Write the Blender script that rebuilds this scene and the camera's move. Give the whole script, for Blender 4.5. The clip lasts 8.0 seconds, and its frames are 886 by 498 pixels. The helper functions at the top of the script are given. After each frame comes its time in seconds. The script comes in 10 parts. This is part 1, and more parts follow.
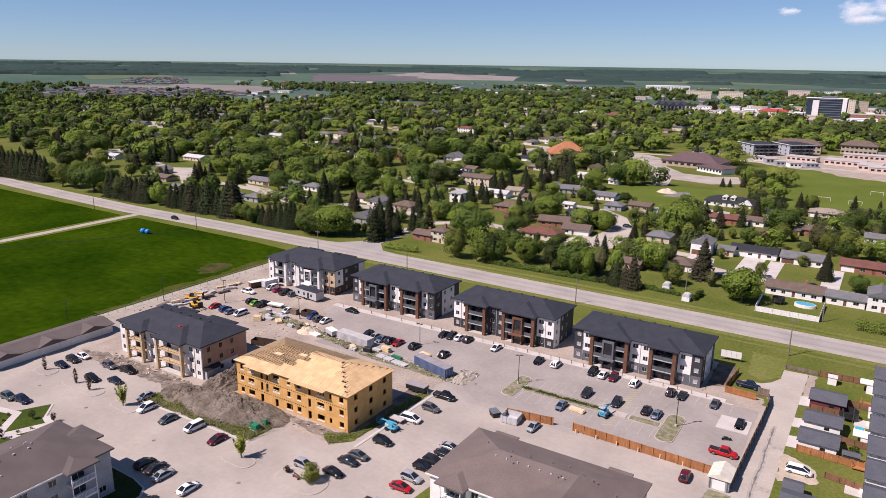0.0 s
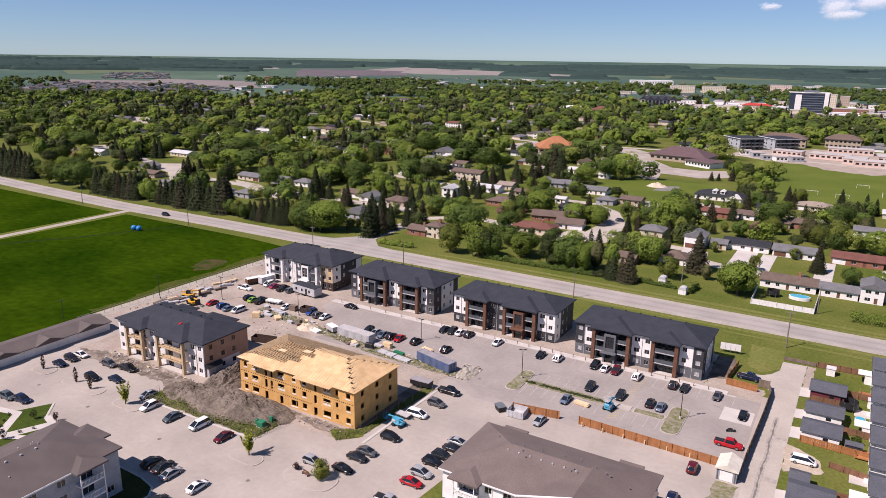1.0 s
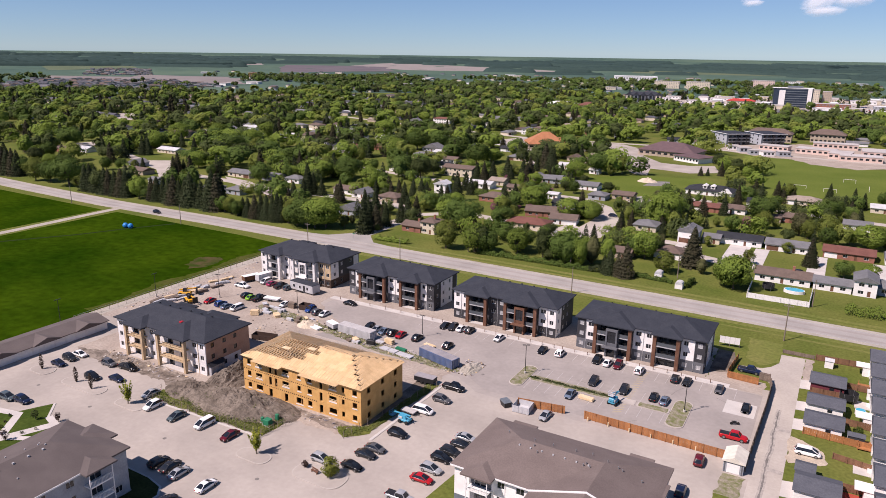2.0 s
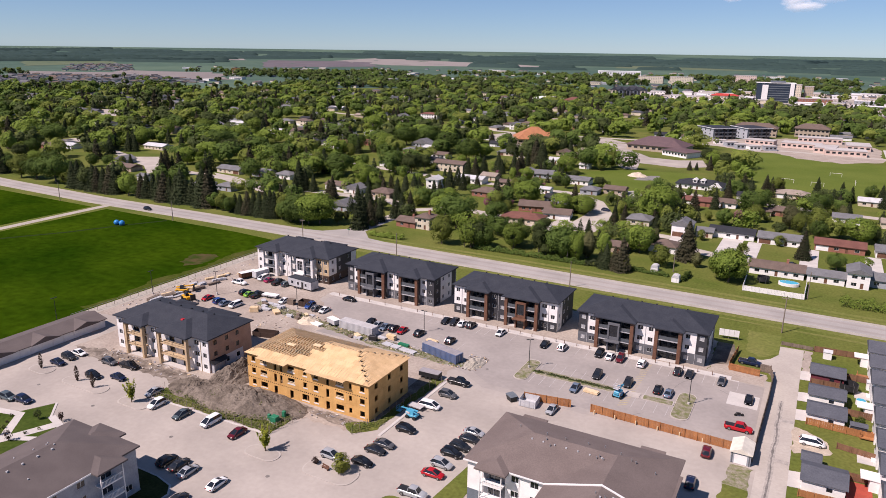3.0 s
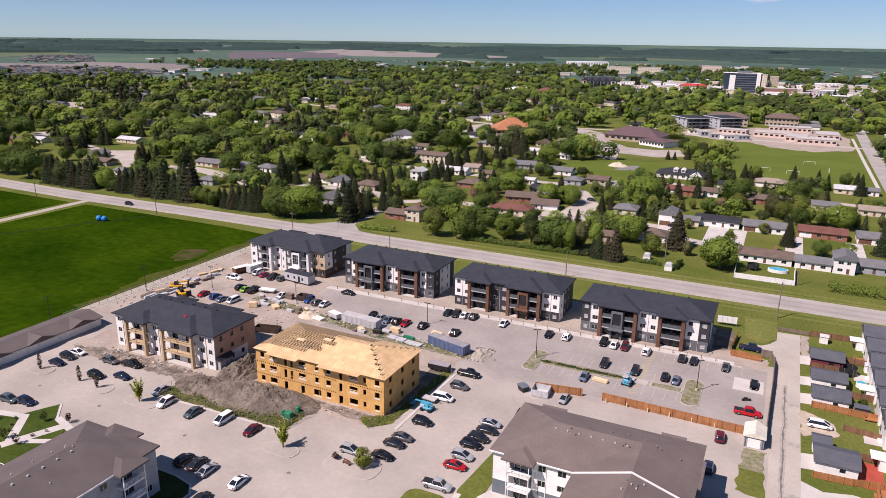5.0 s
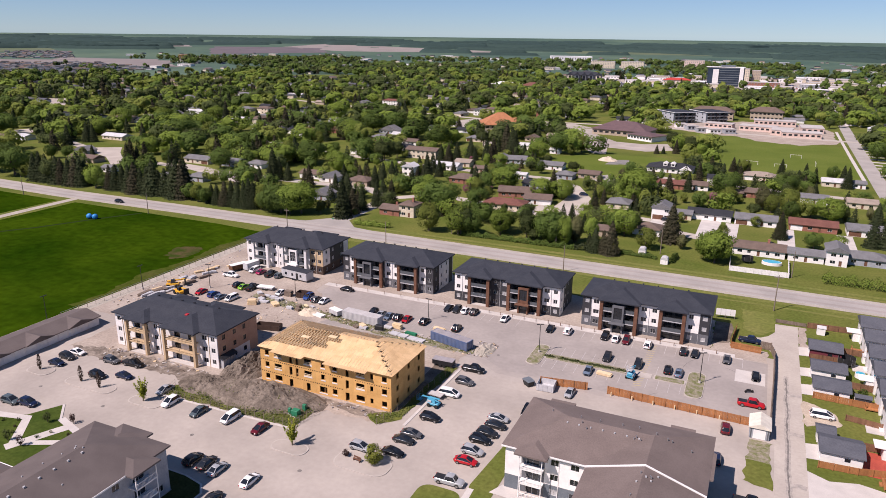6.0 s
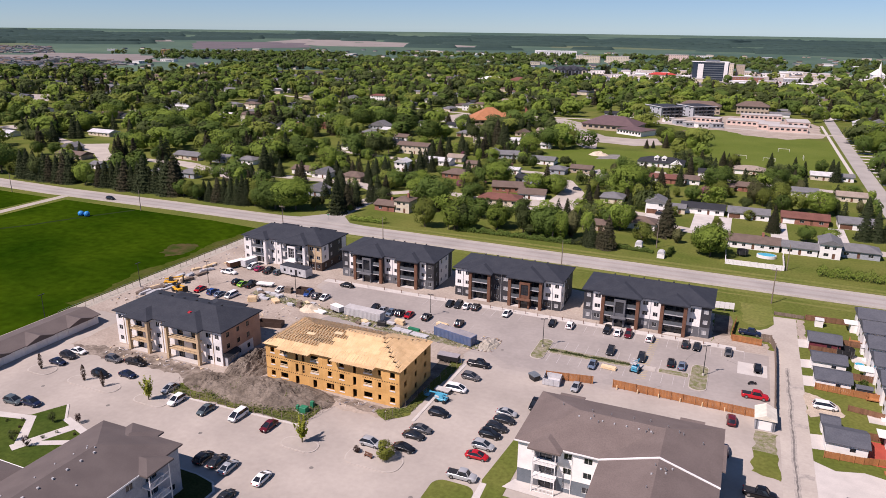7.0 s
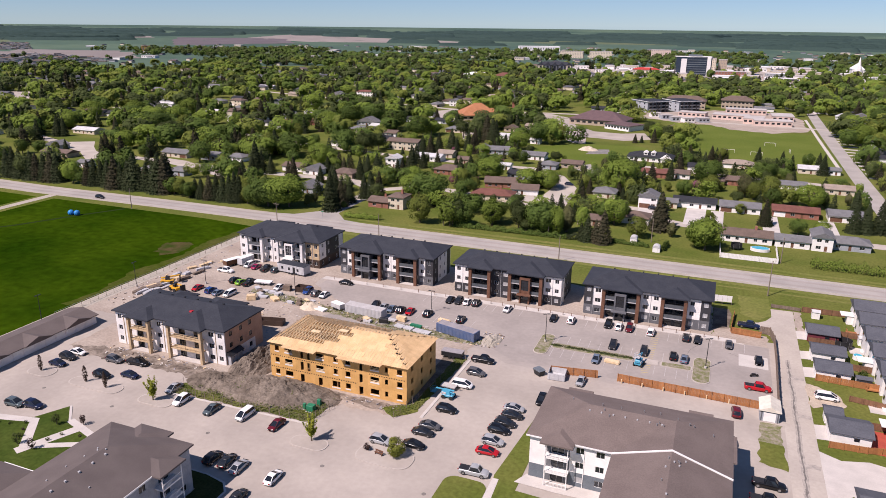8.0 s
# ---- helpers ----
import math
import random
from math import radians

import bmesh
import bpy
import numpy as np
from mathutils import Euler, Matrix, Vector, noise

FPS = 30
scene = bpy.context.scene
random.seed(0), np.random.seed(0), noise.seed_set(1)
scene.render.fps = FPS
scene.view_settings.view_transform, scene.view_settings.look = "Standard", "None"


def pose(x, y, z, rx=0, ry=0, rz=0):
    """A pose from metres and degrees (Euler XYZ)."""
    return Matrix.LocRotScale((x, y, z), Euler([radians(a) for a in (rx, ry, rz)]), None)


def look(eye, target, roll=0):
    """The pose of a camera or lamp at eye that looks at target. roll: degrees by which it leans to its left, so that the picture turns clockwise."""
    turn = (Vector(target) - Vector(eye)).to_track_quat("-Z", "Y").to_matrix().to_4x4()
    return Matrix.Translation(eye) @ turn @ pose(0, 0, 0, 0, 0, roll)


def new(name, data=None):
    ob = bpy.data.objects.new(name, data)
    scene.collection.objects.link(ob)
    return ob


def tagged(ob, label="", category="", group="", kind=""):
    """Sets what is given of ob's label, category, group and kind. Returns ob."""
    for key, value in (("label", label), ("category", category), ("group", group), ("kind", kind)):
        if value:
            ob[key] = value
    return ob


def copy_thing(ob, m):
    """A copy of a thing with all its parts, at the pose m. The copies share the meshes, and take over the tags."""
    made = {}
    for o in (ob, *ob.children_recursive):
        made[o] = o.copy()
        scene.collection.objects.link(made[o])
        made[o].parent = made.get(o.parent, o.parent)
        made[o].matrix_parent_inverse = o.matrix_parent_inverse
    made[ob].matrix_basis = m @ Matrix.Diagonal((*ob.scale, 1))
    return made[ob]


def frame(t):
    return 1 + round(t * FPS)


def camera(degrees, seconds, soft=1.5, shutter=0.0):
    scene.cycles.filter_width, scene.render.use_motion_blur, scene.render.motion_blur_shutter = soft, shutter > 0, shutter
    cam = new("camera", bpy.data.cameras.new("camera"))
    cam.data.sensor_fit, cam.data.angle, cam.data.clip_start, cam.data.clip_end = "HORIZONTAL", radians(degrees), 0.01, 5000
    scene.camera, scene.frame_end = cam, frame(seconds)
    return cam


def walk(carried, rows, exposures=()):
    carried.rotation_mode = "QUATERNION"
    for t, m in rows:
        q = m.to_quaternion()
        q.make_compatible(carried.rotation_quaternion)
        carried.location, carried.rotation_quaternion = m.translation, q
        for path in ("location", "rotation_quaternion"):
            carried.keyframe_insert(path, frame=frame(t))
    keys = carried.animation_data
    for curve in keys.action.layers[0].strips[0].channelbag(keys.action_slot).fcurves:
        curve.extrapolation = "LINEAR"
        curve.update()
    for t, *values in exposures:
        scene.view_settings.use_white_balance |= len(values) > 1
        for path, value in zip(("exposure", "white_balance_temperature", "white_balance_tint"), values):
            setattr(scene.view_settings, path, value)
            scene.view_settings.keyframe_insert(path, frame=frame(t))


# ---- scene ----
cam = camera(64.5, 8.0, soft=0.65)
PATH = [
    (0, (24.909, -156.707, 80.161), (23.877, -155.074, 79.644), 0.8),
    (0.5, (22.782, -157.878, 80.12), (21.769, -156.234, 79.597), 0.8),
    (1, (20.715, -159.091, 80.058), (19.723, -157.437, 79.528), 0.8),
    (1.5, (18.738, -160.182, 80.025), (17.765, -158.518, 79.49), 0.8),
    (3, (12.247, -163.625, 79.757), (11.335, -161.932, 79.205), 0.8),
    (3.5, (10.01, -164.78, 79.695), (9.12, -163.078, 79.138), 0.8),
    (4, (7.798, -165.793, 79.668), (6.929, -164.082, 79.105), 0.8),
    (4.5, (5.613, -166.767, 79.647), (4.763, -165.048, 79.079), 0.8),
    (6, (-1.049, -169.712, 79.738), (-1.835, -167.968, 79.151), 0.7),
    (6.5, (-3.215, -170.687, 79.713), (-3.982, -168.937, 79.121), 0.7),
    (7, (-5.504, -171.669, 79.764), (-6.248, -169.913, 79.165), 0.7),
    (7.5, (-7.71, -172.581, 79.785), (-8.433, -170.817, 79.181), 0.6),
    (8, (-10.042, -173.387, 79.784), (-10.742, -171.616, 79.174), 0.6),
]
walk(cam, [(t, look(eye, target, roll)) for t, eye, target, roll in PATH], exposures=[(0.0, 0.25, 6500, 30), (8.0, 0.25, 6500, 30)])

# ---- light ----
SUN_AZ, SUN_EL = 214.0, 51.0            # degrees clockwise from +y, and above the horizon
world = bpy.data.worlds.new("sky")
scene.world = world
world.use_nodes = True
_wn, _wl = world.node_tree.nodes, world.node_tree.links
_sky = _wn.new("ShaderNodeTexSky")
_sky.sky_type, _sky.sun_disc = "NISHITA", False
_sky.sun_elevation, _sky.sun_rotation = radians(SUN_EL), radians(SUN_AZ)
_sky.air_density, _sky.dust_density, _sky.ozone_density, _sky.altitude = 1.0, 0.0, 5.0, 2500.0
_wn["Background"].inputs["Strength"].default_value = 0.565
_scale, _soft, _tone = _wn.new("ShaderNodeMix"), _wn.new("ShaderNodeGamma"), _wn.new("ShaderNodeMix")
for _m, _c in ((_scale, (0.1, 0.1, 0.1, 1)), (_tone, (0.82, 1.075, 1.20, 1))):
    _m.data_type, _m.blend_type, _m.clamp_result = "RGBA", "MULTIPLY", False
    _m.inputs[0].default_value, _m.inputs[7].default_value = 1.0, _c
_soft.inputs["Gamma"].default_value = 0.80
_wl.new(_sky.outputs["Color"], _scale.inputs[6])
_wl.new(_scale.outputs[2], _soft.inputs["Color"])
_wl.new(_soft.outputs["Color"], _tone.inputs[6])
_wl.new(_tone.outputs[2], _wn["Background"].inputs["Color"])
sun = new("sun", bpy.data.lights.new("sun", "SUN"))
sun.data.energy, sun.data.angle, sun.data.color = 5.3, radians(0.53), (0.985, 0.935, 0.82)
_sd = Vector((math.sin(radians(SUN_AZ)) * math.cos(radians(SUN_EL)), math.cos(radians(SUN_AZ)) * math.cos(radians(SUN_EL)), math.sin(radians(SUN_EL))))
sun.matrix_world = look(_sd * 200, (0, 0, 0))

# ---- materials ----


def mat(name, c1, c2=None, big=0.1, small=3.0, rough=0.8, bump=0.1, metal=0.0, fine=0.12, islands=0.0, objects=0.0, spec=0.3):
    """A surface with patches of c1 and c2 at one scale, grain at another, and relief."""
    m = bpy.data.materials.new(name)
    m.use_nodes = True
    n, l = m.node_tree.nodes, m.node_tree.links
    b = n["Principled BSDF"]
    b.inputs["Roughness"].default_value, b.inputs["Metallic"].default_value = rough, metal
    b.inputs["Specular IOR Level"].default_value = spec
    c2 = c2 or tuple(v * 0.8 for v in c1)
    geo = n.new("ShaderNodeNewGeometry")

    def noise_tex(scale, detail):
        t = n.new("ShaderNodeTexNoise")
        t.inputs["Scale"].default_value, t.inputs["Detail"].default_value = scale, detail
        l.new(geo.outputs["Position"], t.inputs["Vector"])
        return t
    t1, t2 = noise_tex(big, 5.0), noise_tex(small, 4.0)
    ramp = n.new("ShaderNodeMapRange")
    ramp.inputs["From Min"].default_value, ramp.inputs["From Max"].default_value = 0.35, 0.65
    l.new(t1.outputs["Fac"], ramp.inputs["Value"])
    mix = n.new("ShaderNodeMix")
    mix.data_type = "RGBA"
    mix.inputs[6].default_value, mix.inputs[7].default_value = (*c1, 1), (*c2, 1)
    l.new(ramp.outputs["Result"], mix.inputs[0])
    value = n.new("ShaderNodeMapRange")
    value.inputs["From Min"].default_value, value.inputs["From Max"].default_value = 0.25, 0.75
    value.inputs["To Min"].default_value, value.inputs["To Max"].default_value = 1 - fine, 1 + fine
    l.new(t2.outputs["Fac"], value.inputs["Value"])
    out = value.outputs["Result"]
    for amount, node, sock in ((islands, geo, "Random Per Island"), (objects, None, "Random")):
        if amount:
            node = node or n.new("ShaderNodeObjectInfo")
            r = n.new("ShaderNodeMapRange")
            r.inputs["To Min"].default_value, r.inputs["To Max"].default_value = 1 - amount, 1 + amount
            l.new(node.outputs[sock], r.inputs["Value"])
            mul = n.new("ShaderNodeMath")
            mul.operation = "MULTIPLY"
            l.new(out, mul.inputs[0])
            l.new(r.outputs["Result"], mul.inputs[1])
            out = mul.outputs["Value"]
    hsv = n.new("ShaderNodeHueSaturation")
    l.new(mix.outputs[2], hsv.inputs["Color"])
    l.new(out, hsv.inputs["Value"])
    l.new(hsv.outputs["Color"], b.inputs["Base Color"])
    if bump:
        bp = n.new("ShaderNodeBump")
        bp.inputs["Strength"].default_value, bp.inputs["Distance"].default_value = bump, 0.05
        l.new(t2.outputs["Fac"], bp.inputs["Height"])
        l.new(bp.outputs["Normal"], b.inputs["Normal"])
    return m


def leafy(name, c1, c2, islands=0.08, objects=0.24):
    """Foliage: leaves that differ one from another, and let some light through."""
    m = mat(name, c1, c2, 0.35, 2.0, 0.75, 0.0, fine=0.1, islands=islands, objects=objects, spec=0.1)
    n, l = m.node_tree.nodes, m.node_tree.links
    b, o = n["Principled BSDF"], n["Material Output"]
    t, mx = n.new("ShaderNodeBsdfTranslucent"), n.new("ShaderNodeMixShader")
    mx.inputs["Fac"].default_value = 0.32
    l.new(b.inputs["Base Color"].links[0].from_socket, t.inputs["Color"])
    l.new(b.outputs["BSDF"], mx.inputs[1])
    l.new(t.outputs["BSDF"], mx.inputs[2])
    l.new(mx.outputs["Shader"], o.inputs["Surface"])
    return m


M_GRASS = mat("lawn", (0.082, 0.108, 0.020), (0.13, 0.138, 0.034), 0.05, 1.2, 0.95, 0.3, fine=0.25, spec=0.06)
M_FIELD = mat("crop_field", (0.0105, 0.031, 0.0010), (0.030, 0.059, 0.0021), 0.022, 0.35, 0.95, 0.3, fine=0.3, spec=0.0)
M_VERGE = mat("mown_verge_grass", (0.125, 0.145, 0.034), (0.165, 0.165, 0.05), 0.08, 0.9, 0.95, 0.3, fine=0.25, spec=0.06)
M_ROAD = mat("worn_road_concrete", (0.36, 0.335, 0.31), (0.30, 0.28, 0.26), 0.08, 2.5, 0.9, 0.05, fine=0.08, spec=0.06)
M_GRAVEL = mat("gravel", (0.40, 0.36, 0.31), (0.33, 0.30, 0.25), 0.2, 4.0, 0.95, 0.3, fine=0.15, spec=0.06)
M_LOT = mat("pale_concrete_lot", (0.405, 0.360, 0.318), (0.320, 0.284, 0.252), 0.07, 0.9, 0.9, 0.05, fine=0.06, spec=0.06)
M_ASPHALT = mat("grey_parking_asphalt", (0.335, 0.30, 0.275), (0.275, 0.247, 0.228), 0.08, 0.9, 0.9, 0.05, fine=0.07, spec=0.06)
M_CONC = mat("pale_concrete", (0.52, 0.485, 0.45), (0.45, 0.42, 0.39), 0.3, 4.0, 0.85, 0.05, fine=0.06)
M_DIRT = mat("dry_soil", (0.38, 0.325, 0.275), (0.30, 0.25, 0.21), 0.12, 1.5, 0.95, 0.4, fine=0.18, spec=0.06)
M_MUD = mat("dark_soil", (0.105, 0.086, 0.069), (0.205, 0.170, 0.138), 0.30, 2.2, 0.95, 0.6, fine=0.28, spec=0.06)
M_SHINGLE_D = mat("charcoal_shingles", (0.026, 0.030, 0.040), (0.034, 0.038, 0.048), 0.4, 3.0, 0.85, 0.25, fine=0.2)
M_SHINGLE_B = mat("brown_grey_shingles", (0.140, 0.110, 0.099), (0.164, 0.130, 0.117), 0.25, 4.0, 0.9, 0.2, fine=0.13)
M_SHINGLE_G = mat("grey_brown_shingles", (0.105, 0.086, 0.081), (0.125, 0.103, 0.096), 0.25, 6.0, 0.9, 0.12, fine=0.08)
M_WHITE = mat("white_panels", (0.78, 0.76, 0.73), (0.70, 0.68, 0.66), 0.6, 3.0, 0.6, 0.02, fine=0.03)
M_DARK = mat("charcoal_panels", (0.035, 0.035, 0.039), (0.045, 0.045, 0.05), 0.5, 3.0, 0.6, 0.03, fine=0.1)
M_GREY = mat("grey_panels", (0.125, 0.128, 0.138), (0.105, 0.108, 0.118), 0.5, 3.0, 0.6, 0.03, fine=0.08)
M_BROWN = mat("brown_timber_cladding", (0.12, 0.055, 0.033), (0.16, 0.08, 0.05), 0.8, 6.0, 0.6, 0.05, fine=0.15)
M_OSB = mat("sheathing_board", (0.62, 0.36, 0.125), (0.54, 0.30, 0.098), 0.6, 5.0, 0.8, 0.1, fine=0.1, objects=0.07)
# paler copy of the sheathing for the roof, sunlight in its colour
M_OSB_ROOF = mat("sun_painted_roof_sheathing", (0.65, 0.44, 0.235), (0.57, 0.375, 0.19), 0.6, 5.0, 0.8, 0.1, fine=0.08, objects=0.09)
M_LUMBER = mat("pale_lumber", (0.66, 0.52, 0.34), (0.58, 0.43, 0.25), 0.6, 6.0, 0.75, 0.1, fine=0.12, islands=0.12)
M_BRICK = mat("tan_wrap", (0.46, 0.30, 0.21), (0.40, 0.25, 0.175), 0.6, 4.0, 0.8, 0.1, fine=0.1)
M_FENCE = mat("stained_cedar", (0.38, 0.165, 0.062), (0.30, 0.125, 0.048), 0.5, 5.0, 0.75, 0.1, fine=0.15, objects=0.12)
M_FENCE_Y = mat("brown_stained_boards", (0.205, 0.105, 0.060), (0.165, 0.085, 0.050), 0.5, 5.0, 0.8, 0.1, fine=0.15, objects=0.12)
M_FENCE_OLD = mat("weathered_boards", (0.16, 0.12, 0.095), (0.20, 0.155, 0.12), 0.5, 5.0, 0.85, 0.1, fine=0.18, objects=0.12)
M_METAL = mat("galvanised_steel", (0.45, 0.45, 0.46), (0.38, 0.38, 0.39), 1.0, 8.0, 0.45, 0.02, metal=0.7)
M_POLE = mat("weathered_wood_pole", (0.17, 0.135, 0.105), (0.22, 0.18, 0.145), 1.0, 8.0, 0.9, 0.1)
M_BLACK = mat("black_paint", (0.02, 0.02, 0.022), (0.026, 0.026, 0.028), 1.0, 6.0, 0.5, 0.0, fine=0.1)
M_PAINT_LINE = mat("worn_white_road_paint", (0.47, 0.44, 0.42), (0.33, 0.30, 0.285), 1.5, 8.0, 0.8, 0.0)
M_TYRE = mat("tyre_rubber", (0.018, 0.018, 0.018), (0.025, 0.025, 0.025), 2.0, 9.0, 0.85, 0.0)
M_GLASS = mat("dark_window_glass", (0.012, 0.015, 0.02), (0.018, 0.022, 0.028), 0.8, 4.0, 0.06, 0.0, spec=0.6)
M_LEAF = [leafy("leaves_" + w, a, b) for w, a, b in (
    ("mid_green", (0.091, 0.139, 0.028), (0.072, 0.113, 0.025)),
    ("fresh_green", (0.176, 0.241, 0.040), (0.141, 0.202, 0.034)),
    ("dull_green", (0.068, 0.089, 0.027), (0.054, 0.073, 0.024)),
    ("yellow_green", (0.162, 0.193, 0.038), (0.129, 0.159, 0.033)))]
# blue-green base colour carries the distance haze over the far woods
M_FARWOOD = leafy("haze_tinted_woods", (0.044, 0.080, 0.074), (0.054, 0.092, 0.080), 0.05, 0.0)
M_YOUNG = leafy("young_yellow_leaves", (0.33, 0.35, 0.045), (0.27, 0.31, 0.04))
# far fields cooled towards blue, with haze painted into the colour
M_FARLAND = mat("haze_tinted_farmland", (0.052, 0.094, 0.076), (0.092, 0.140, 0.098), 0.0022, 0.02, 0.95, 0.0, fine=0.12, spec=0.05)
M_TAR = mat("dark_tar_seam", (0.14, 0.128, 0.118), (0.21, 0.19, 0.175), 0.8, 4.0, 0.9, 0.05, fine=0.15, spec=0.1)
M_OLIVE = leafy("budding_olive_leaves", (0.135, 0.140, 0.058), (0.110, 0.112, 0.050))
M_PINK = leafy("pink_blossom", (0.30, 0.12, 0.17), (0.20, 0.08, 0.11))
M_NEEDLE = [leafy("needles_dark", (0.034, 0.048, 0.020), (0.046, 0.058, 0.026)),
            leafy("needles_brownish", (0.062, 0.055, 0.032), (0.05, 0.05, 0.028))]
M_BARK = mat("bark", (0.10, 0.08, 0.06), (0.14, 0.11, 0.085), 1.0, 6.0, 0.9, 0.3)
SHINGLES = {
    "black": mat("black_shingles", (0.03, 0.032, 0.038), None, 0.4, 3.0, 0.85, 0.2, fine=0.18),
    "slate": mat("slate_shingles", (0.088, 0.09, 0.104), None, 0.4, 3.0, 0.85, 0.2, fine=0.18),
    "grey": mat("grey_shingles", (0.16, 0.16, 0.165), None, 0.4, 3.0, 0.85, 0.2, fine=0.18),
    "brown": mat("brown_shingles", (0.145, 0.105, 0.085), None, 0.4, 3.0, 0.85, 0.2, fine=0.18),
    "red": mat("red_brown_shingles", (0.17, 0.072, 0.055), None, 0.4, 3.0, 0.85, 0.2, fine=0.18),
    "tan": mat("tan_shingles", (0.30, 0.245, 0.2), None, 0.4, 3.0, 0.85, 0.2, fine=0.18),
    "pale": mat("pale_grey_roof", (0.52, 0.52, 0.52), None, 0.4, 3.0, 0.7, 0.1, fine=0.1),
    "orange": mat("orange_tiles", (0.40, 0.17, 0.08), None, 0.4, 3.0, 0.8, 0.2, fine=0.15),
}
SIDING = {
    "white": M_WHITE,
    "cream": mat("cream_siding", (0.62, 0.54, 0.42), None, 0.5, 3.0, 0.7, 0.05),
    "brick": mat("red_brick_wall", (0.30, 0.13, 0.09), None, 0.8, 5.0, 0.85, 0.15),
    "grey": mat("blue_grey_siding", (0.34, 0.36, 0.39), None, 0.5, 3.0, 0.7, 0.05),
    "tan": mat("tan_siding", (0.42, 0.34, 0.26), None, 0.5, 3.0, 0.7, 0.05),
    "maroon": mat("maroon_siding", (0.16, 0.035, 0.045), None, 0.5, 3.0, 0.7, 0.05),
}

# ---- helpers for meshes ----


def finish(name, bm, material, parent=None, label="", smooth=False):
    me = bpy.data.meshes.new(name)
    bm.to_mesh(me)
    bm.free()
    me.materials.append(material)
    if smooth:
        for p in me.polygons:
            p.use_smooth = True
    ob = new(name, me)
    if parent is not None:
        ob.parent = parent
    if label:
        ob["label"] = label
    return ob


def part(name, bm, material, parent, label="", smooth=False):
    return finish(name, bm, material, parent, label, smooth)


def shared(name, me, parent, m=None):
    """One more object on a mesh that others use too."""
    ob = new(name, me)
    if parent is not None:
        ob.parent = parent
    if m is not None:
        ob.matrix_basis = m
    return ob


def empty(name, m, label, category, group="", kind=""):
    ob = new(name)
    ob.empty_display_size = 0.2
    ob.matrix_basis = m
    return tagged(ob, label, category, group, kind)


def box(bm, x0, x1, y0, y1, z0, z1, bevel=0.0):
    r = bmesh.ops.create_cube(bm, size=1.0)
    vs = r["verts"]
    for v in vs:
        v.co = Vector((x0 + (v.co.x + 0.5) * (x1 - x0), y0 + (v.co.y + 0.5) * (y1 - y0), z0 + (v.co.z + 0.5) * (z1 - z0)))
    if bevel:
        es = list({e for v in vs for e in v.link_edges})
        bmesh.ops.bevel(bm, geom=es, offset=bevel, segments=1, affect="EDGES")
    return bm


def boxes(*rows, bevel=0.0):
    bm = bmesh.new()
    for r in rows:
        box(bm, *r, bevel=bevel)
    return bm


def tube(bm, a, b, r0, r1=None, n=8):
    """A round bar from a to b, tapering from r0 to r1."""
    a, b = Vector(a), Vector(b)
    r1 = r0 if r1 is None else r1
    d = b - a
    res = bmesh.ops.create_cone(bm, cap_ends=True, segments=n, radius1=r0, radius2=r1, depth=d.length)
    m = Matrix.Translation((a + b) / 2) @ d.to_track_quat("Z", "Y").to_matrix().to_4x4()
    bmesh.ops.transform(bm, matrix=m, verts=res["verts"])
    return bm


def slab(bm, outline, z0, z1):
    """A flat plate with an outline of (x, y)."""
    top = [bm.verts.new((x, y, z1)) for x, y in outline]
    f = bm.faces.new(top)
    f.normal_update()
    if f.normal.z < 0:
        f.normal_flip()
    if z0 < z1:
        low = [bm.verts.new((x, y, z0)) for x, y in outline]
        for i in range(len(top)):
            j = (i + 1) % len(top)
            bm.faces.new((top[i], top[j], low[j], low[i]))
    bmesh.ops.recalc_face_normals(bm, faces=bm.faces[:]) if z0 < z1 else None
    return bm


def rect(x0, x1, y0, y1):
    return [(x0, y0), (x1, y0), (x1, y1), (x0, y1)]


def rounded(x0, x1, y0, y1, r, n=5):
    out = []
    for cx, cy, a0 in ((x1 - r, y0 + r, -90), (x1 - r, y1 - r, 0), (x0 + r, y1 - r, 90), (x0 + r, y0 + r, 180)):
        for i in range(n + 1):
            a = radians(a0 + 90 * i / n)
            out.append((cx + r * math.cos(a), cy + r * math.sin(a)))
    return out


def ribbon(points, width, z, name, material, label, category, thick=0.0):
    """A strip of even width along a line of (x, y)."""
    bm = bmesh.new()
    left, right = [], []
    for i, p in enumerate(points):
        a, b = points[max(i - 1, 0)], points[min(i + 1, len(points) - 1)]
        d = Vector((b[0] - a[0], b[1] - a[1])).normalized()
        nrm = Vector((-d.y, d.x)) * (width(i) if callable(width) else width) / 2
        left.append(bm.verts.new((p[0] + nrm.x, p[1] + nrm.y, z)))
        right.append(bm.verts.new((p[0] - nrm.x, p[1] - nrm.y, z)))
    for i in range(len(points) - 1):
        bm.faces.new((right[i], right[i + 1], left[i + 1], left[i]))
    if thick:
        r = bmesh.ops.extrude_face_region(bm, geom=bm.faces[:])
        bmesh.ops.translate(bm, vec=(0, 0, -thick), verts=[v for v in r["geom"] if isinstance(v, bmesh.types.BMVert)])
        bmesh.ops.recalc_face_normals(bm, faces=bm.faces[:])
    return tagged(finish(name, bm, material), label, category, kind="structure")


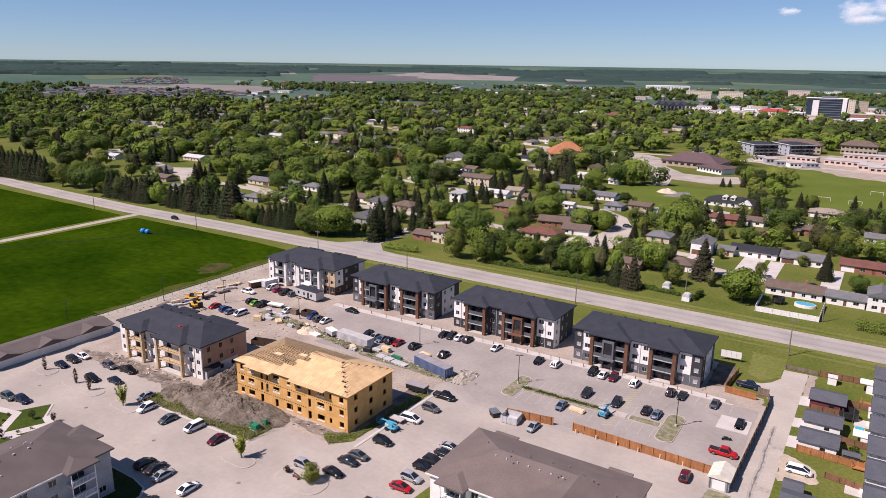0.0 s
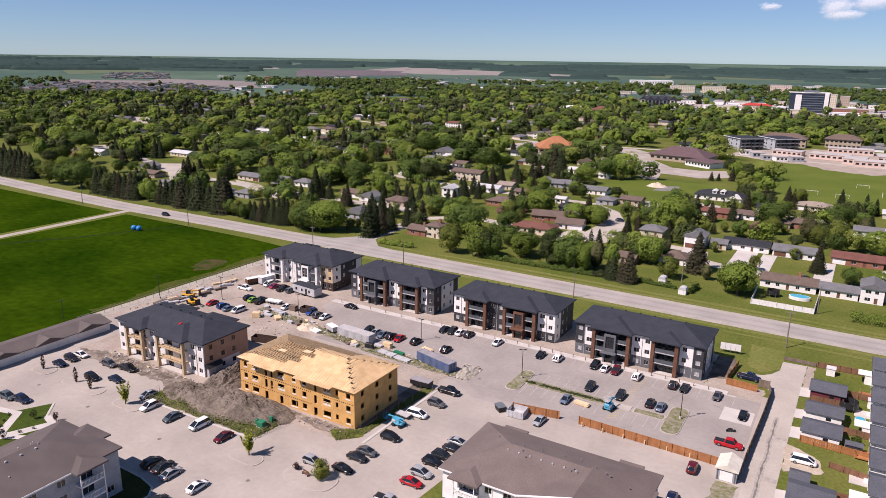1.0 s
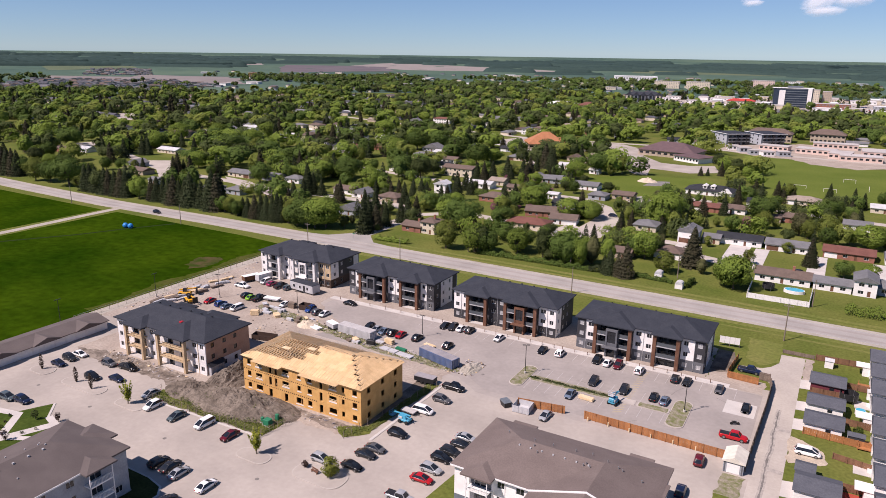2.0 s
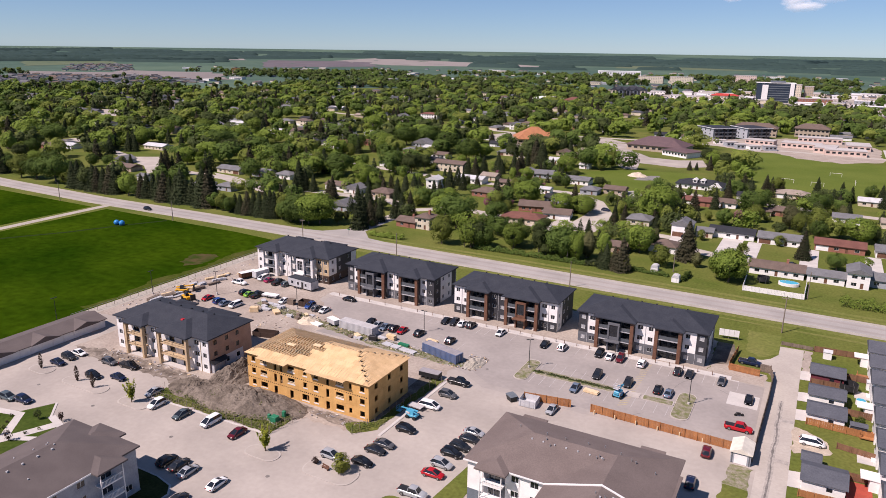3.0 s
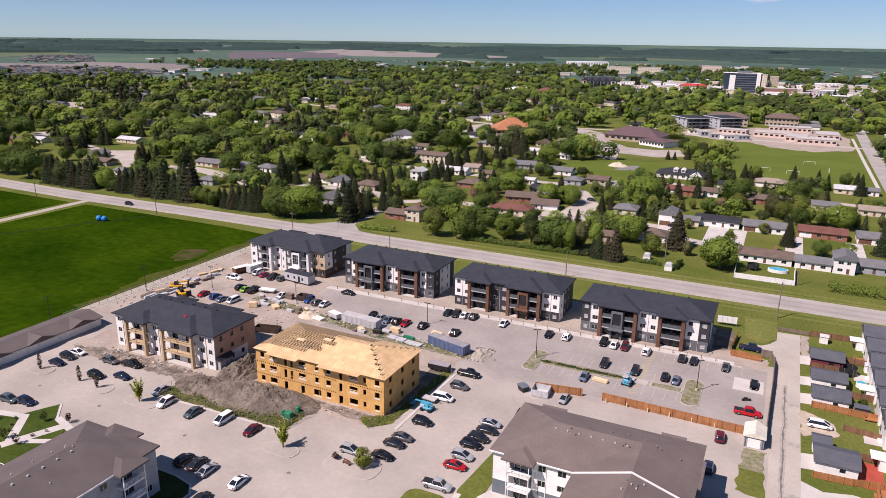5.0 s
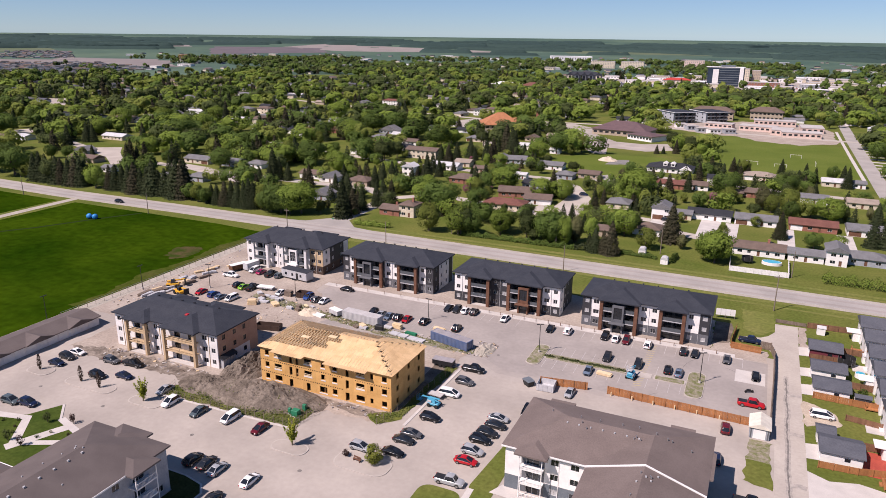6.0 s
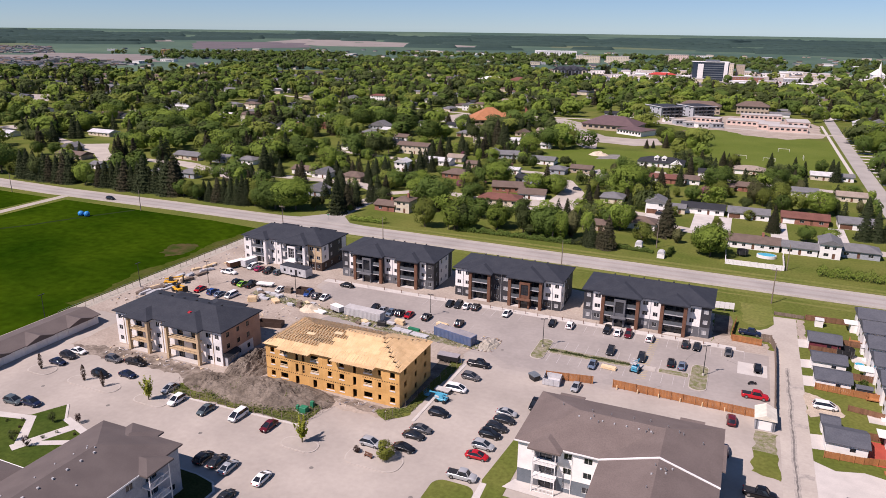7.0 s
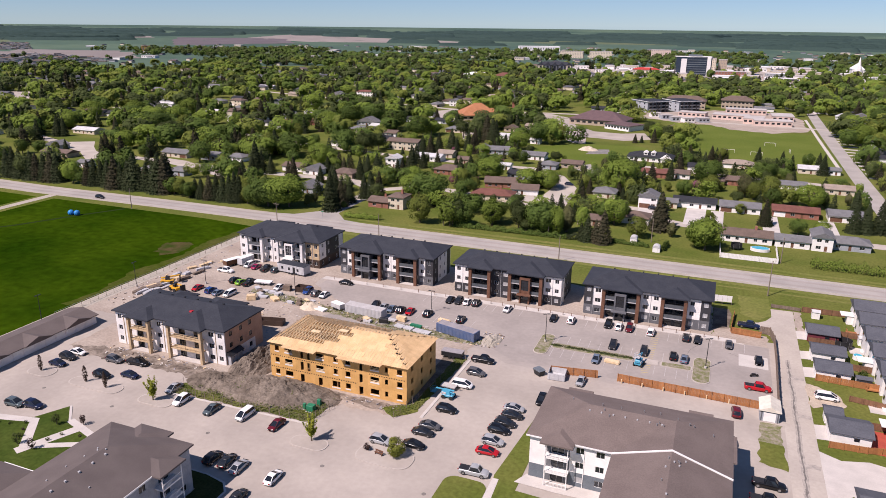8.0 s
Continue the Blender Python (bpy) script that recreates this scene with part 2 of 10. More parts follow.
def ragged(outline, amp=0.5, step=0.7):
    """The same outline with an uneven, worn edge."""
    out = []
    for (ax, ay), (bx, by) in zip(outline, outline[1:] + outline[:1]):
        n = max(1, int(math.hypot(bx - ax, by - ay) / step))
        for i in range(n):
            x, y = ax + (bx - ax) * i / n, ay + (by - ay) * i / n
            out.append((x + amp * noise.noise((x * 0.42, y * 0.42, 4.0)) * 1.5 + 0.3 * amp * noise.noise((x * 1.3, y * 1.3, 2.0)), y + amp * noise.noise((x * 0.42, y * 0.42, 9.0)) * 1.5 + 0.3 * amp * noise.noise((x * 1.3, y * 1.3, 6.0))))
    return out


def sheet(name, outline, z, material, label, category, thick=0.0):
    return tagged(finish(name, slab(bmesh.new(), outline, z - thick, z), material), label, category, kind="structure")


def hip_faces(bm, x0, x1, y0, y1, z0, pitch, thick=0.25):
    """A hipped roof over a rectangle, ridge along its longer side, with a fascia."""
    w, d = x1 - x0, y1 - y0
    h = min(w, d) / 2 * pitch
    s = min(w, d) / 2
    if w >= d:
        ra, rb = (x0 + s, (y0 + y1) / 2, z0 + h), (x1 - s, (y0 + y1) / 2, z0 + h)
    else:
        ra, rb = ((x0 + x1) / 2, y0 + s, z0 + h), ((x0 + x1) / 2, y1 - s, z0 + h)
    low = [bm.verts.new((x, y, z0 - thick)) for x, y in rect(x0, x1, y0, y1)]
    e = [bm.verts.new((x, y, z0)) for x, y in rect(x0, x1, y0, y1)]
    a, b = bm.verts.new(ra), bm.verts.new(rb)
    if w >= d:
        fs = [(e[0], e[1], b, a), (e[1], e[2], b), (e[2], e[3], a, b), (e[3], e[0], a)]
    else:
        fs = [(e[0], e[1], a), (e[1], e[2], b, a), (e[2], e[3], b), (e[3], e[0], a, b)]
    for f in fs:
        bm.faces.new(f)
    for i in range(4):
        bm.faces.new((low[i], low[(i + 1) % 4], e[(i + 1) % 4], e[i]))
    bm.faces.new(low[::-1])
    return bm


def gable_faces(bm, x0, x1, y0, y1, z0, pitch, along="x", thick=0.2):
    """A gabled roof over a rectangle, with a fascia and closed gable ends."""
    c = rect(x0, x1, y0, y1)
    low = [bm.verts.new((x, y, z0 - thick)) for x, y in c]
    e = [bm.verts.new((x, y, z0)) for x, y in c]
    if along == "x":
        h = (y1 - y0) / 2 * pitch
        a, b = bm.verts.new((x0, (y0 + y1) / 2, z0 + h)), bm.verts.new((x1, (y0 + y1) / 2, z0 + h))
        fs = [(e[0], e[1], b, a), (e[1], e[2], b), (e[2], e[3], a, b), (e[3], e[0], a)]
    else:
        h = (x1 - x0) / 2 * pitch
        a, b = bm.verts.new(((x0 + x1) / 2, y0, z0 + h)), bm.verts.new(((x0 + x1) / 2, y1, z0 + h))
        fs = [(e[0], e[1], a), (e[1], e[2], b, a), (e[2], e[3], b), (e[3], e[0], a, b)]
    for f in fs:
        bm.faces.new(f)
    for i in range(4):
        bm.faces.new((low[i], low[(i + 1) % 4], e[(i + 1) % 4], e[i]))
    bm.faces.new(low[::-1])
    return bm


def frustum(bm, lo, hi, z0, z1):
    """A box that narrows upwards: lo and hi are (x0, x1, half width)."""
    v = []
    for (x0, x1, w), z in ((lo, z0), (hi, z1)):
        v += [bm.verts.new(c) for c in ((x0, -w, z), (x1, -w, z), (x1, w, z), (x0, w, z))]
    for q in ((3, 2, 1, 0), (4, 5, 6, 7), (0, 1, 5, 4), (1, 2, 6, 5), (2, 3, 7, 6), (3, 0, 4, 7)):
        bm.faces.new([v[i] for i in q])
    return bm


# ---- ground, roads and pavements ----


def rise(r):
    """The far country swells slightly towards the horizon."""
    return 0.0 if r < 2300 else 56.0 * ((r - 2300) / 2450) ** 1.6


def build_ground():
    bm = bmesh.new()
    rings = [0, 40, 90, 160, 260, 400, 600, 900, 1300, 1800, 2300, 2700, 3100, 3500, 3900, 4300, 4750]
    n = 64
    rows = []
    for r in rings:
        if r == 0:
            rows.append([bm.verts.new((0, 0, 0))])
        else:
            rows.append([bm.verts.new((r * math.cos(2 * math.pi * i / n), r * math.sin(2 * math.pi * i / n), rise(r))) for i in range(n)])
    for i in range(n):
        bm.faces.new((rows[0][0], rows[1][i], rows[1][(i + 1) % n]))
    for a, b in zip(rows[1:], rows[2:]):
        for i in range(n):
            j = (i + 1) % n
            bm.faces.new((a[i], b[i], b[j], a[j]))
    ob = finish("ground", bm, M_GRASS)
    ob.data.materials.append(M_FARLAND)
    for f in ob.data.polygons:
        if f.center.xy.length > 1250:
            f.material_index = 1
    return tagged(ob, "flat green grassy ground reaching to the horizon", "ground", kind="structure")


build_ground()
# the farm field beyond the wire fence, and the strip of mown verge beside it
sheet("field_1", [(-181, -400), (-181, 55), (-210, 57.5), (-298, 57.5), (-299.5, -400)], 0.02, M_FIELD, "dark green young crop field beside the lot", "field")
sheet("field_2", [(-309, -400), (-309, 57), (-600, 62), (-900, 80), (-1400, -400)], 0.02, M_FIELD, "dark green crop field beyond the dirt track", "field")
ROAD_LINE = [(900, 66.0), (400, 68.0), (100, 69.2), (0, 70.0), (-80, 70.4), (-160, 71.0), (-240, 70.6), (-320, 69.0), (-400, 71.8), (-470, 75.5), (-600, 84), (-900, 108), (-1500, 160)]
ribbon(ROAD_LINE, 13.5, 0.03, "road_shoulder", M_GRAVEL, "pale gravel shoulder of the highway", "shoulder")
ribbon(ROAD_LINE, 9.6, 0.05, "road", M_ROAD, "worn pale concrete two-lane highway", "road")
sheet("road_apron", [(-196, 76), (-180, 79), (-172, 88), (-171, 130), (-164, 130), (-163, 88), (-155, 79), (-140, 76.5)], 0.04, M_ROAD, "pale concrete side street meeting the highway", "road")
ribbon([(-304.5, 62.5), (-304, 40), (-303, 12), (-303, -60), (-303, -400)], 4.6, 0.035, "track", M_GRAVEL, "pale gravel farm track between two fields", "track")

sheet("verge_1", [(-150, 77.4), (-80, 77.6), (0, 77.2), (100, 76.4), (100, 81), (0, 82.5), (-80, 83.5), (-150, 82.5)], 0.025, M_VERGE, "mown yellow-green verge beyond the highway", "verge")
sheet("verge_2", [(-176, 63.0), (-80, 63.4), (0, 63.0), (100, 62.2), (100, 55), (10, 57), (-80, 59), (-176, 58)], 0.025, M_VERGE, "mown yellow-green verge before the highway", "verge")
# the lot
sheet("pavement_1", [(-176, -260), (9.5, -260), (9.5, 17), (-176, 17)], 0.03, M_LOT, "large pale concrete parking lot", "pavement")
sheet("pavement_2", [(-124, -14.2), (-60, -14.2), (-52, -19.5), (7.9, -19.5), (7.9, 13), (-124, 13)], 0.04, M_ASPHALT, "grey asphalt parking lot before the apartments", "pavement")
for _d, _z in ((4.5, 0.033), (2.2, 0.036)):
    _k = 0.68 if _d > 4 else 0.34
    _m = mat("worn_edge_of_asphalt", tuple(p * _k + q * (1 - _k) for p, q in zip((0.425, 0.378, 0.334), (0.335, 0.30, 0.275))), tuple(p * _k + q * (1 - _k) for p, q in zip((0.345, 0.305, 0.27), (0.275, 0.247, 0.228))), 0.07, 0.9, 0.9, 0.05, fine=0.06, spec=0.06)
    sheet("pavement_edge", [(-124, -14.2 - _d), (-61, -14.2 - _d), (-53, -19.5 - _d), (-28, -19.9 - _d), (7.9, -19.7), (7.9, -16), (-124, -12)], _z, _m, "worn paler edge of the asphalt lot", "pavement")
sheet("dirt_1", ragged([(-177, -36), (-163, -36), (-156, -30), (-112, -30), (-108, -4), (-126, 8), (-126, 40), (-177, 40)], 0.9), 0.045, M_DIRT, "bare trampled soil of the building site", "dirt")
sheet("dirt_2", ragged([(-160, -56), (-150, -52.5), (-116, -56), (-108, -64), (-84, -63), (-83, -55.5), (-66, -54), (-64, -34), (-64, -14.5), (-160, -14.5)], 0.9), 0.05, M_DIRT, "bare soil round the building shells", "dirt")
M_LANE = mat("sandy_lane_concrete", (0.44, 0.395, 0.345), (0.375, 0.335, 0.295), 0.12, 1.6, 0.9, 0.05, fine=0.07, spec=0.06)
M_STAIN = mat("damp_stained_concrete", (0.29, 0.265, 0.24), (0.40, 0.36, 0.32), 0.9, 3.0, 0.9, 0.05, fine=0.1, spec=0.06)
sheet("lane", [(9.5, -260), (15.3, -260), (15.3, 26), (15.5, 43), (9.5, 42.7)], 0.035, M_LANE, "pale concrete back lane with dark cracks", "lane")
sheet("kerb", [(-126, 12.9), (2.0, 12.9), (2.0, 13.3), (-126, 13.3)], 0.16, M_CONC, "pale concrete kerb along the walk", "kerb", 0.14)
sheet("sidewalk", [(-126, 13.3), (0.0, 13.3), (0.0, 15.3), (-126, 15.3)], 0.16, M_CONC, "pale concrete walk before the apartments", "sidewalk", 0.14)
# a narrow darker green line run diagonally across the crop
ribbon([(-335, -80), (-284.4, 1.7), (-272.9, 19.0), (-263.1, 39.5), (-253.4, 56.2)], 1.7, 0.03, "drain", mat("dark_line_grass", (0.014, 0.028, 0.006), (0.02, 0.035, 0.008), 0.4, 2.0, 0.95, 0.2, spec=0.05), "narrow dark line across the field", "drain")
sheet("field_margin", ragged([(-181.2, -36), (-181.2, 54), (-185.5, 54.5), (-187.5, 30), (-184.5, 12), (-188.0, -6), (-184.0, -24), (-185, -36)], 1.1, 1.5), 0.04, mat("trampled_field_margin", (0.046, 0.066, 0.009), (0.070, 0.074, 0.020), 0.14, 0.8, 0.95, 0.3, fine=0.25, spec=0.0), "yellower trampled margin of the crop field", "field")
sheet("bare_patch", ragged([(-197, 14.2), (-200, 23.4), (-193.3, 28.1), (-187.3, 22.1), (-188.0, 14.9), (-191.5, 11.1)], 1.4, 1.0), 0.05, mat("thin_crop_on_soil", (0.078, 0.060, 0.026), (0.030, 0.050, 0.006), 0.22, 1.0, 0.95, 0.2, spec=0.05), "thin brownish patch in the crop", "field")
for off, w, z, m, lb in ((-4.5, 0.18, 0.056, M_PAINT_LINE, "worn white edge line of the highway"), (4.5, 0.18, 0.056, M_PAINT_LINE, "worn white edge line of the highway"), (-2.3, 1.5, 0.053, M_ASPHALT, "darker wheel track along the highway"), (2.3, 1.5, 0.053, M_ASPHALT, "darker wheel track along the highway")):
    ribbon([(x, y + off) for x, y in ROAD_LINE], w, z, "road_line", m, lb, "road marking")
_rk = random.Random(8)
_line = [(12.0 + 0.35 * noise.noise((0.13 * y, 3.0, 1.0)) + _rk.uniform(-0.1, 0.1), y) for y in np.arange(-150, 8, 0.9)]
ribbon(_line, 1.1, 0.039, "lane_stain", M_STAIN, "darker worn band down the lane", "stain")
ribbon(_line, lambda i: max(0.1, 0.32 + 0.5 * noise.noise((i * 0.37, 1.0, 5.0))), 0.045, "lane_crack", M_TAR, "wandering dark crack down the lane", "crack")
for y in (-2.4, -21.0, -40.5):
    sheet("damp_patch", [(12.2 + _rk.uniform(-0.2, 0.2), y - 0.9), (13.4, y - 0.6 + _rk.uniform(-0.3, 0.3)), (15.0, y - 0.7), (15.2, y + 0.7), (14.0, y + 0.9 + _rk.uniform(-0.3, 0.3)), (12.3, y + 0.8)], 0.042, M_STAIN, "damp stained patch across the lane", "patch")
sheet("lane_apron", [(9.5, 42.7), (9.5, 36.1), (7.8, 32.3), (5.8, 30.2), (0.6, 29.2), (0.1, 26.7), (4.7, 25.6), (6.6, 24.2), (8.6, 21.4), (9.5, 16.9)], 0.05, M_LANE, "pale concrete apron curving off the lane", "drive")
sheet("mown_lawn", ragged([(0.4, 51.6), (9.3, 50.6), (9.4, 36.8), (7.2, 33.4), (4.6, 31.9), (1.4, 35.0), (1.0, 40.0)], 0.5), 0.03, M_VERGE, "paler mown lawn beside the lane's end", "lawn")
sheet("lane_soil", ragged([(15.4, 26.8), (17.5, 27.2), (17.7, 43.2), (15.5, 43.0)], 0.5), 0.03, M_DIRT, "sandy soil beside the lane's end", "dirt")
sheet("side_drive", [(15.3, -34.0), (19, -36), (24, -34.5), (33, -36.5), (33, -44), (25, -46.5), (19.4, -47.6), (18.8, -56), (15.3, -60)], 0.045, M_CONC, "pale concrete drive joining the lane", "drive")
for i in range(9, 16):
    x, y, a = _rk.uniform(-150, -45), _rk.uniform(-80, -58), _rk.uniform(0, 6.28)
    if i > 8:
        x, y = _rk.uniform(-60, 5), _rk.uniform(-17, 8)
    L = _rk.uniform(2, 7)
    ribbon([(x + L * k * math.cos(a + 0.25 * k), y + L * k * math.sin(a + 0.25 * k)) for k in (0, 0.25, 0.5, 0.75, 1)], 0.11, 0.048, "seam", M_TAR, "thin dark tar seam in the paving", "seam")

# darker uncut grass on the verges
for _n, _o in (("ditch_1", [(-176, 60.2), (-80, 61.0), (0, 60.6), (100, 59.8), (100, 57.6), (0, 58.4), (-80, 58.8), (-176, 58.2)]), ("ditch_2", [(-150, 80.6), (-80, 81.2), (0, 80.4), (100, 79.2), (100, 77.9), (0, 78.9), (-80, 79.4), (-150, 79.0)])):
    sheet(_n, _o, 0.034, M_GRASS, "darker uncut grass in the highway ditch", "verge")
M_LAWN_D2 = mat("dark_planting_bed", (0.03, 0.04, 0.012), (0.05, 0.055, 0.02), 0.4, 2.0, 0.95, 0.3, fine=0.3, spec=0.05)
# two dark soil sheets whose colour deepens the building shade along the walls
sheet("shaded_soil_1", [(-68.4, -50.5), (-66.3, -48.5), (-65.2, -23.5), (-65.0, -19.5), (-68.4, -19.5)], 0.075, M_MUD, "dark soil sheet deepening the shade beside the timber shell", "dirt")
sheet("shaded_soil_2", [(-6.2, 21.0), (-1.9, 22.5), (-1.2, 33.5), (-2.0, 37.5), (-6.2, 37.5)], 0.068, M_MUD, "dark soil sheet deepening the shade beside the last apartment building", "dirt")
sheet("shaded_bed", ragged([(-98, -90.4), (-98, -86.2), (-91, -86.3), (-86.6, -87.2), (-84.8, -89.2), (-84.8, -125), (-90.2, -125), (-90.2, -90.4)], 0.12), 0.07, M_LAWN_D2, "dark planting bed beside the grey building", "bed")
for _n, _o in (("kerb_2", [(-118.0, -65.4), (-82.6, -64.5), (-82.6, -64.0), (-118.0, -64.9)]), ("kerb_3", [(-62.6, -53.0), (-61.9, -53.0), (-61.4, -23.4), (-62.1, -23.4)])):
    sheet(_n, _o, 0.13, M_CONC, "low pale concrete kerb along the stalls", "kerb", 0.1)
sheet("kerb_4", [(-98, -85.9), (-90.9, -86.0), (-86.3, -86.9), (-84.4, -89.0), (-84.4, -125), (-84.8, -125), (-84.8, -89.2), (-86.6, -87.2), (-91, -86.3), (-98, -86.2)], 0.14, M_CONC, "low pale kerb round the planting bed", "kerb", 0.1)

# ---- apartment buildings ----
M_RAIL_GLASS = mat("balcony_glass", (0.085, 0.095, 0.105), (0.07, 0.08, 0.09), 1.0, 5.0, 0.15, 0.0, fine=0.05, spec=0.5)
M_SLAB = mat("grey_balcony_edge", (0.42, 0.42, 0.43), (0.36, 0.36, 0.37), 1.0, 5.0, 0.7, 0.0)
M_FRAME_W = mat("white_vinyl", (0.66, 0.66, 0.65), (0.60, 0.60, 0.59), 1.0, 5.0, 0.4, 0.0, fine=0.03)
M_INSIDE = mat("dim_interior_boards", (0.42, 0.27, 0.13), (0.34, 0.21, 0.10), 0.6, 4.0, 0.9, 0.1)
M_ATTIC = mat("attic_floor_boards", (0.42, 0.27, 0.13), (0.35, 0.22, 0.105), 0.6, 4.0, 0.9, 0.1)
M_ALU = mat("white_fascia_metal", (0.78, 0.77, 0.75), (0.72, 0.71, 0.69), 1.0, 5.0, 0.5, 0.0, fine=0.03)
M_FOUND = mat("grey_foundation", (0.36, 0.35, 0.34), (0.30, 0.29, 0.28), 0.8, 4.0, 0.9, 0.05)
M_BLUEGREY = mat("slate_blue_siding", (0.135, 0.155, 0.175), (0.115, 0.135, 0.155), 0.8, 4.0, 0.7, 0.03)
M_BLIND = mat("pale_window_blind", (0.40, 0.40, 0.40), (0.30, 0.30, 0.31), 1.5, 6.0, 0.25, 0.0, fine=0.06, spec=0.5)
_cache = {}


def wall_cells(bm, w, z0, z1, holes, thick=0.25, recess=0.0):
    """An upright wall along x from 0 to w, its face at y = 0, as one welded mesh with holes (x0, x1, z0, z1): through it, or as niches of a given depth."""
    xs = sorted({0.0, w, *[round(min(max(v, 0.0), w), 4) for h in holes for v in h[:2]]})
    zs = sorted({z0, z1, *[round(min(max(v, z0), z1), 4) for h in holes for v in h[2:]]})
    nx, nz = len(xs) - 1, len(zs) - 1
    verts = {}

    def V(i, j, y):
        key = (i, j, y)
        if key not in verts:
            verts[key] = bm.verts.new((xs[i], y, zs[j]))
        return verts[key]

    def solid(i, j):
        if not (0 <= i < nx and 0 <= j < nz):
            return False
        cx, cz = (xs[i] + xs[i + 1]) / 2, (zs[j] + zs[j + 1]) / 2
        return not any(h[0] < cx < h[1] and h[2] < cz < h[3] for h in holes)
    for i in range(nx):
        for j in range(nz):
            full = solid(i, j)
            front, back = 0.0, thick
            if full:
                bm.faces.new((V(i, j, 0.0), V(i + 1, j, 0.0), V(i + 1, j + 1, 0.0), V(i, j + 1, 0.0)))
            elif recess:
                bm.faces.new((V(i, j, recess), V(i + 1, j, recess), V(i + 1, j + 1, recess), V(i, j + 1, recess)))
            if full or recess:
                bm.faces.new((V(i, j, back), V(i, j + 1, back), V(i + 1, j + 1, back), V(i + 1, j, back)))
            for di, dj, e0, e1 in ((-1, 0, (i, j), (i, j + 1)), (1, 0, (i + 1, j + 1), (i + 1, j)), (0, -1, (i + 1, j), (i, j)), (0, 1, (i, j + 1), (i + 1, j + 1))):
                out = not (0 <= i + di < nx and 0 <= j + dj < nz)
                if full and (out or not solid(i + di, j + dj)):
                    depth = recess if recess and not out else back
                    bm.faces.new((V(*e0, 0.0), V(*e1, 0.0), V(*e1, depth), V(*e0, depth)))
                elif recess and out and not full:
                    bm.faces.new((V(*e0, recess), V(*e1, recess), V(*e1, back), V(*e0, back)))
    return bm


def window_meshes(w, h, frame_mat, pane_mat=None):
    """A window's frame and its pane; the pane may show a drawn blind."""
    pane_mat = pane_mat or M_GLASS
    key = (round(w, 2), round(h, 2), frame_mat.name, pane_mat.name)
    if key not in _cache:
        bm = boxes((0, 0.05, 0.06, 0.2, 0, h), (w - 0.05, w, 0.06, 0.2, 0, h), (0.05, w - 0.05, 0.06, 0.2, 0, 0.05), (0.05, w - 0.05, 0.06, 0.2, h - 0.05, h))
        if w > 1.0:
            box(bm, w / 2 - 0.025, w / 2 + 0.025, 0.07, 0.19, 0.05, h - 0.05)
        fr = bpy.data.meshes.new("window")
        bm.to_mesh(fr)
        bm.free()
        fr.materials.append(frame_mat)
        bm = boxes((0.05, w - 0.05, 0.13, 0.17, 0.05, h - 0.05))
        gl = bpy.data.meshes.new("pane")
        bm.to_mesh(gl)
        bm.free()
        gl.materials.append(pane_mat)
        _cache[key] = (fr, gl)
    return _cache[key]


def clad(e, side, x0, x1, z0, z1, material, holes=(), frame_mat=None, W=0.0, D=0.0, glazed=True, name="wall", y=0.0):
    """A stretch of wall on one side of a building (front, right, left, back), with its windows."""
    bm = wall_cells(bmesh.new(), x1 - x0, z0, z1, [(h[0] - x0, h[1] - x0, h[2], h[3]) for h in holes])
    m = {"front": pose(x0, y, 0), "right": pose(W, x0, 0, 0, 0, 90), "left": pose(0, D - x0, 0, 0, 0, -90), "back": pose(W - x0, D, 0, 0, 0, 180)}[side]
    ob = part(name, bm, material, e)
    ob.matrix_basis = m
    if glazed:
        for h in holes:
            blind = material in (M_DARK, M_GREY, M_BLUEGREY) and h[3] - h[2] < 1.6 and int(h[0] * 7 + h[2] * 3) % 3 > 0
            fr, gl = window_meshes(h[1] - h[0], h[3] - h[2], frame_mat or M_FRAME_W, M_BLIND if blind else M_GLASS)
            wn = shared("window", fr, e, m @ Matrix.Translation((h[0] - x0, 0, h[2])))
            shared("pane", gl, wn)
    return ob


def balcony_roof(x0, x1, out, D, z, pitch, over, back, thick=0.28):
    """A small hip that comes out over a stack of balconies, front or back."""
    bm = bmesh.new()
    hw, xm, yf = (x1 - x0) / 2, (x0 + x1) / 2, -over - out
    h, lift = hw * pitch, 0.02
    c = [(x0, -over + 0.05, z + lift), (x0, yf, z + lift), (x1, yf, z + lift), (x1, -over + 0.05, z + lift)]
    apex = [(xm, min(yf + hw, -over + hw - 0.1), z + h + lift), (xm, -over + hw, z + h + lift)]
    if back:
        c, apex = [(x, D - y, q) for x, y, q in c], [(x, D - y, q) for x, y, q in apex]
    v = [bm.verts.new(p) for p in c]
    lo = [bm.verts.new((p[0], p[1], z - thick)) for p in c]
    a, b = [bm.verts.new(p) for p in apex]
    bm.faces.new((v[1], v[2], a))
    bm.faces.new((v[0], v[1], a, b))
    bm.faces.new((v[2], v[3], b, a))
    for i in range(3):
        bm.faces.new((lo[i], lo[i + 1], v[i + 1], v[i]))
    bm.faces.new((lo[3], lo[2], lo[1], lo[0]))
    bmesh.ops.recalc_face_normals(bm, faces=bm.faces[:])
    return bm


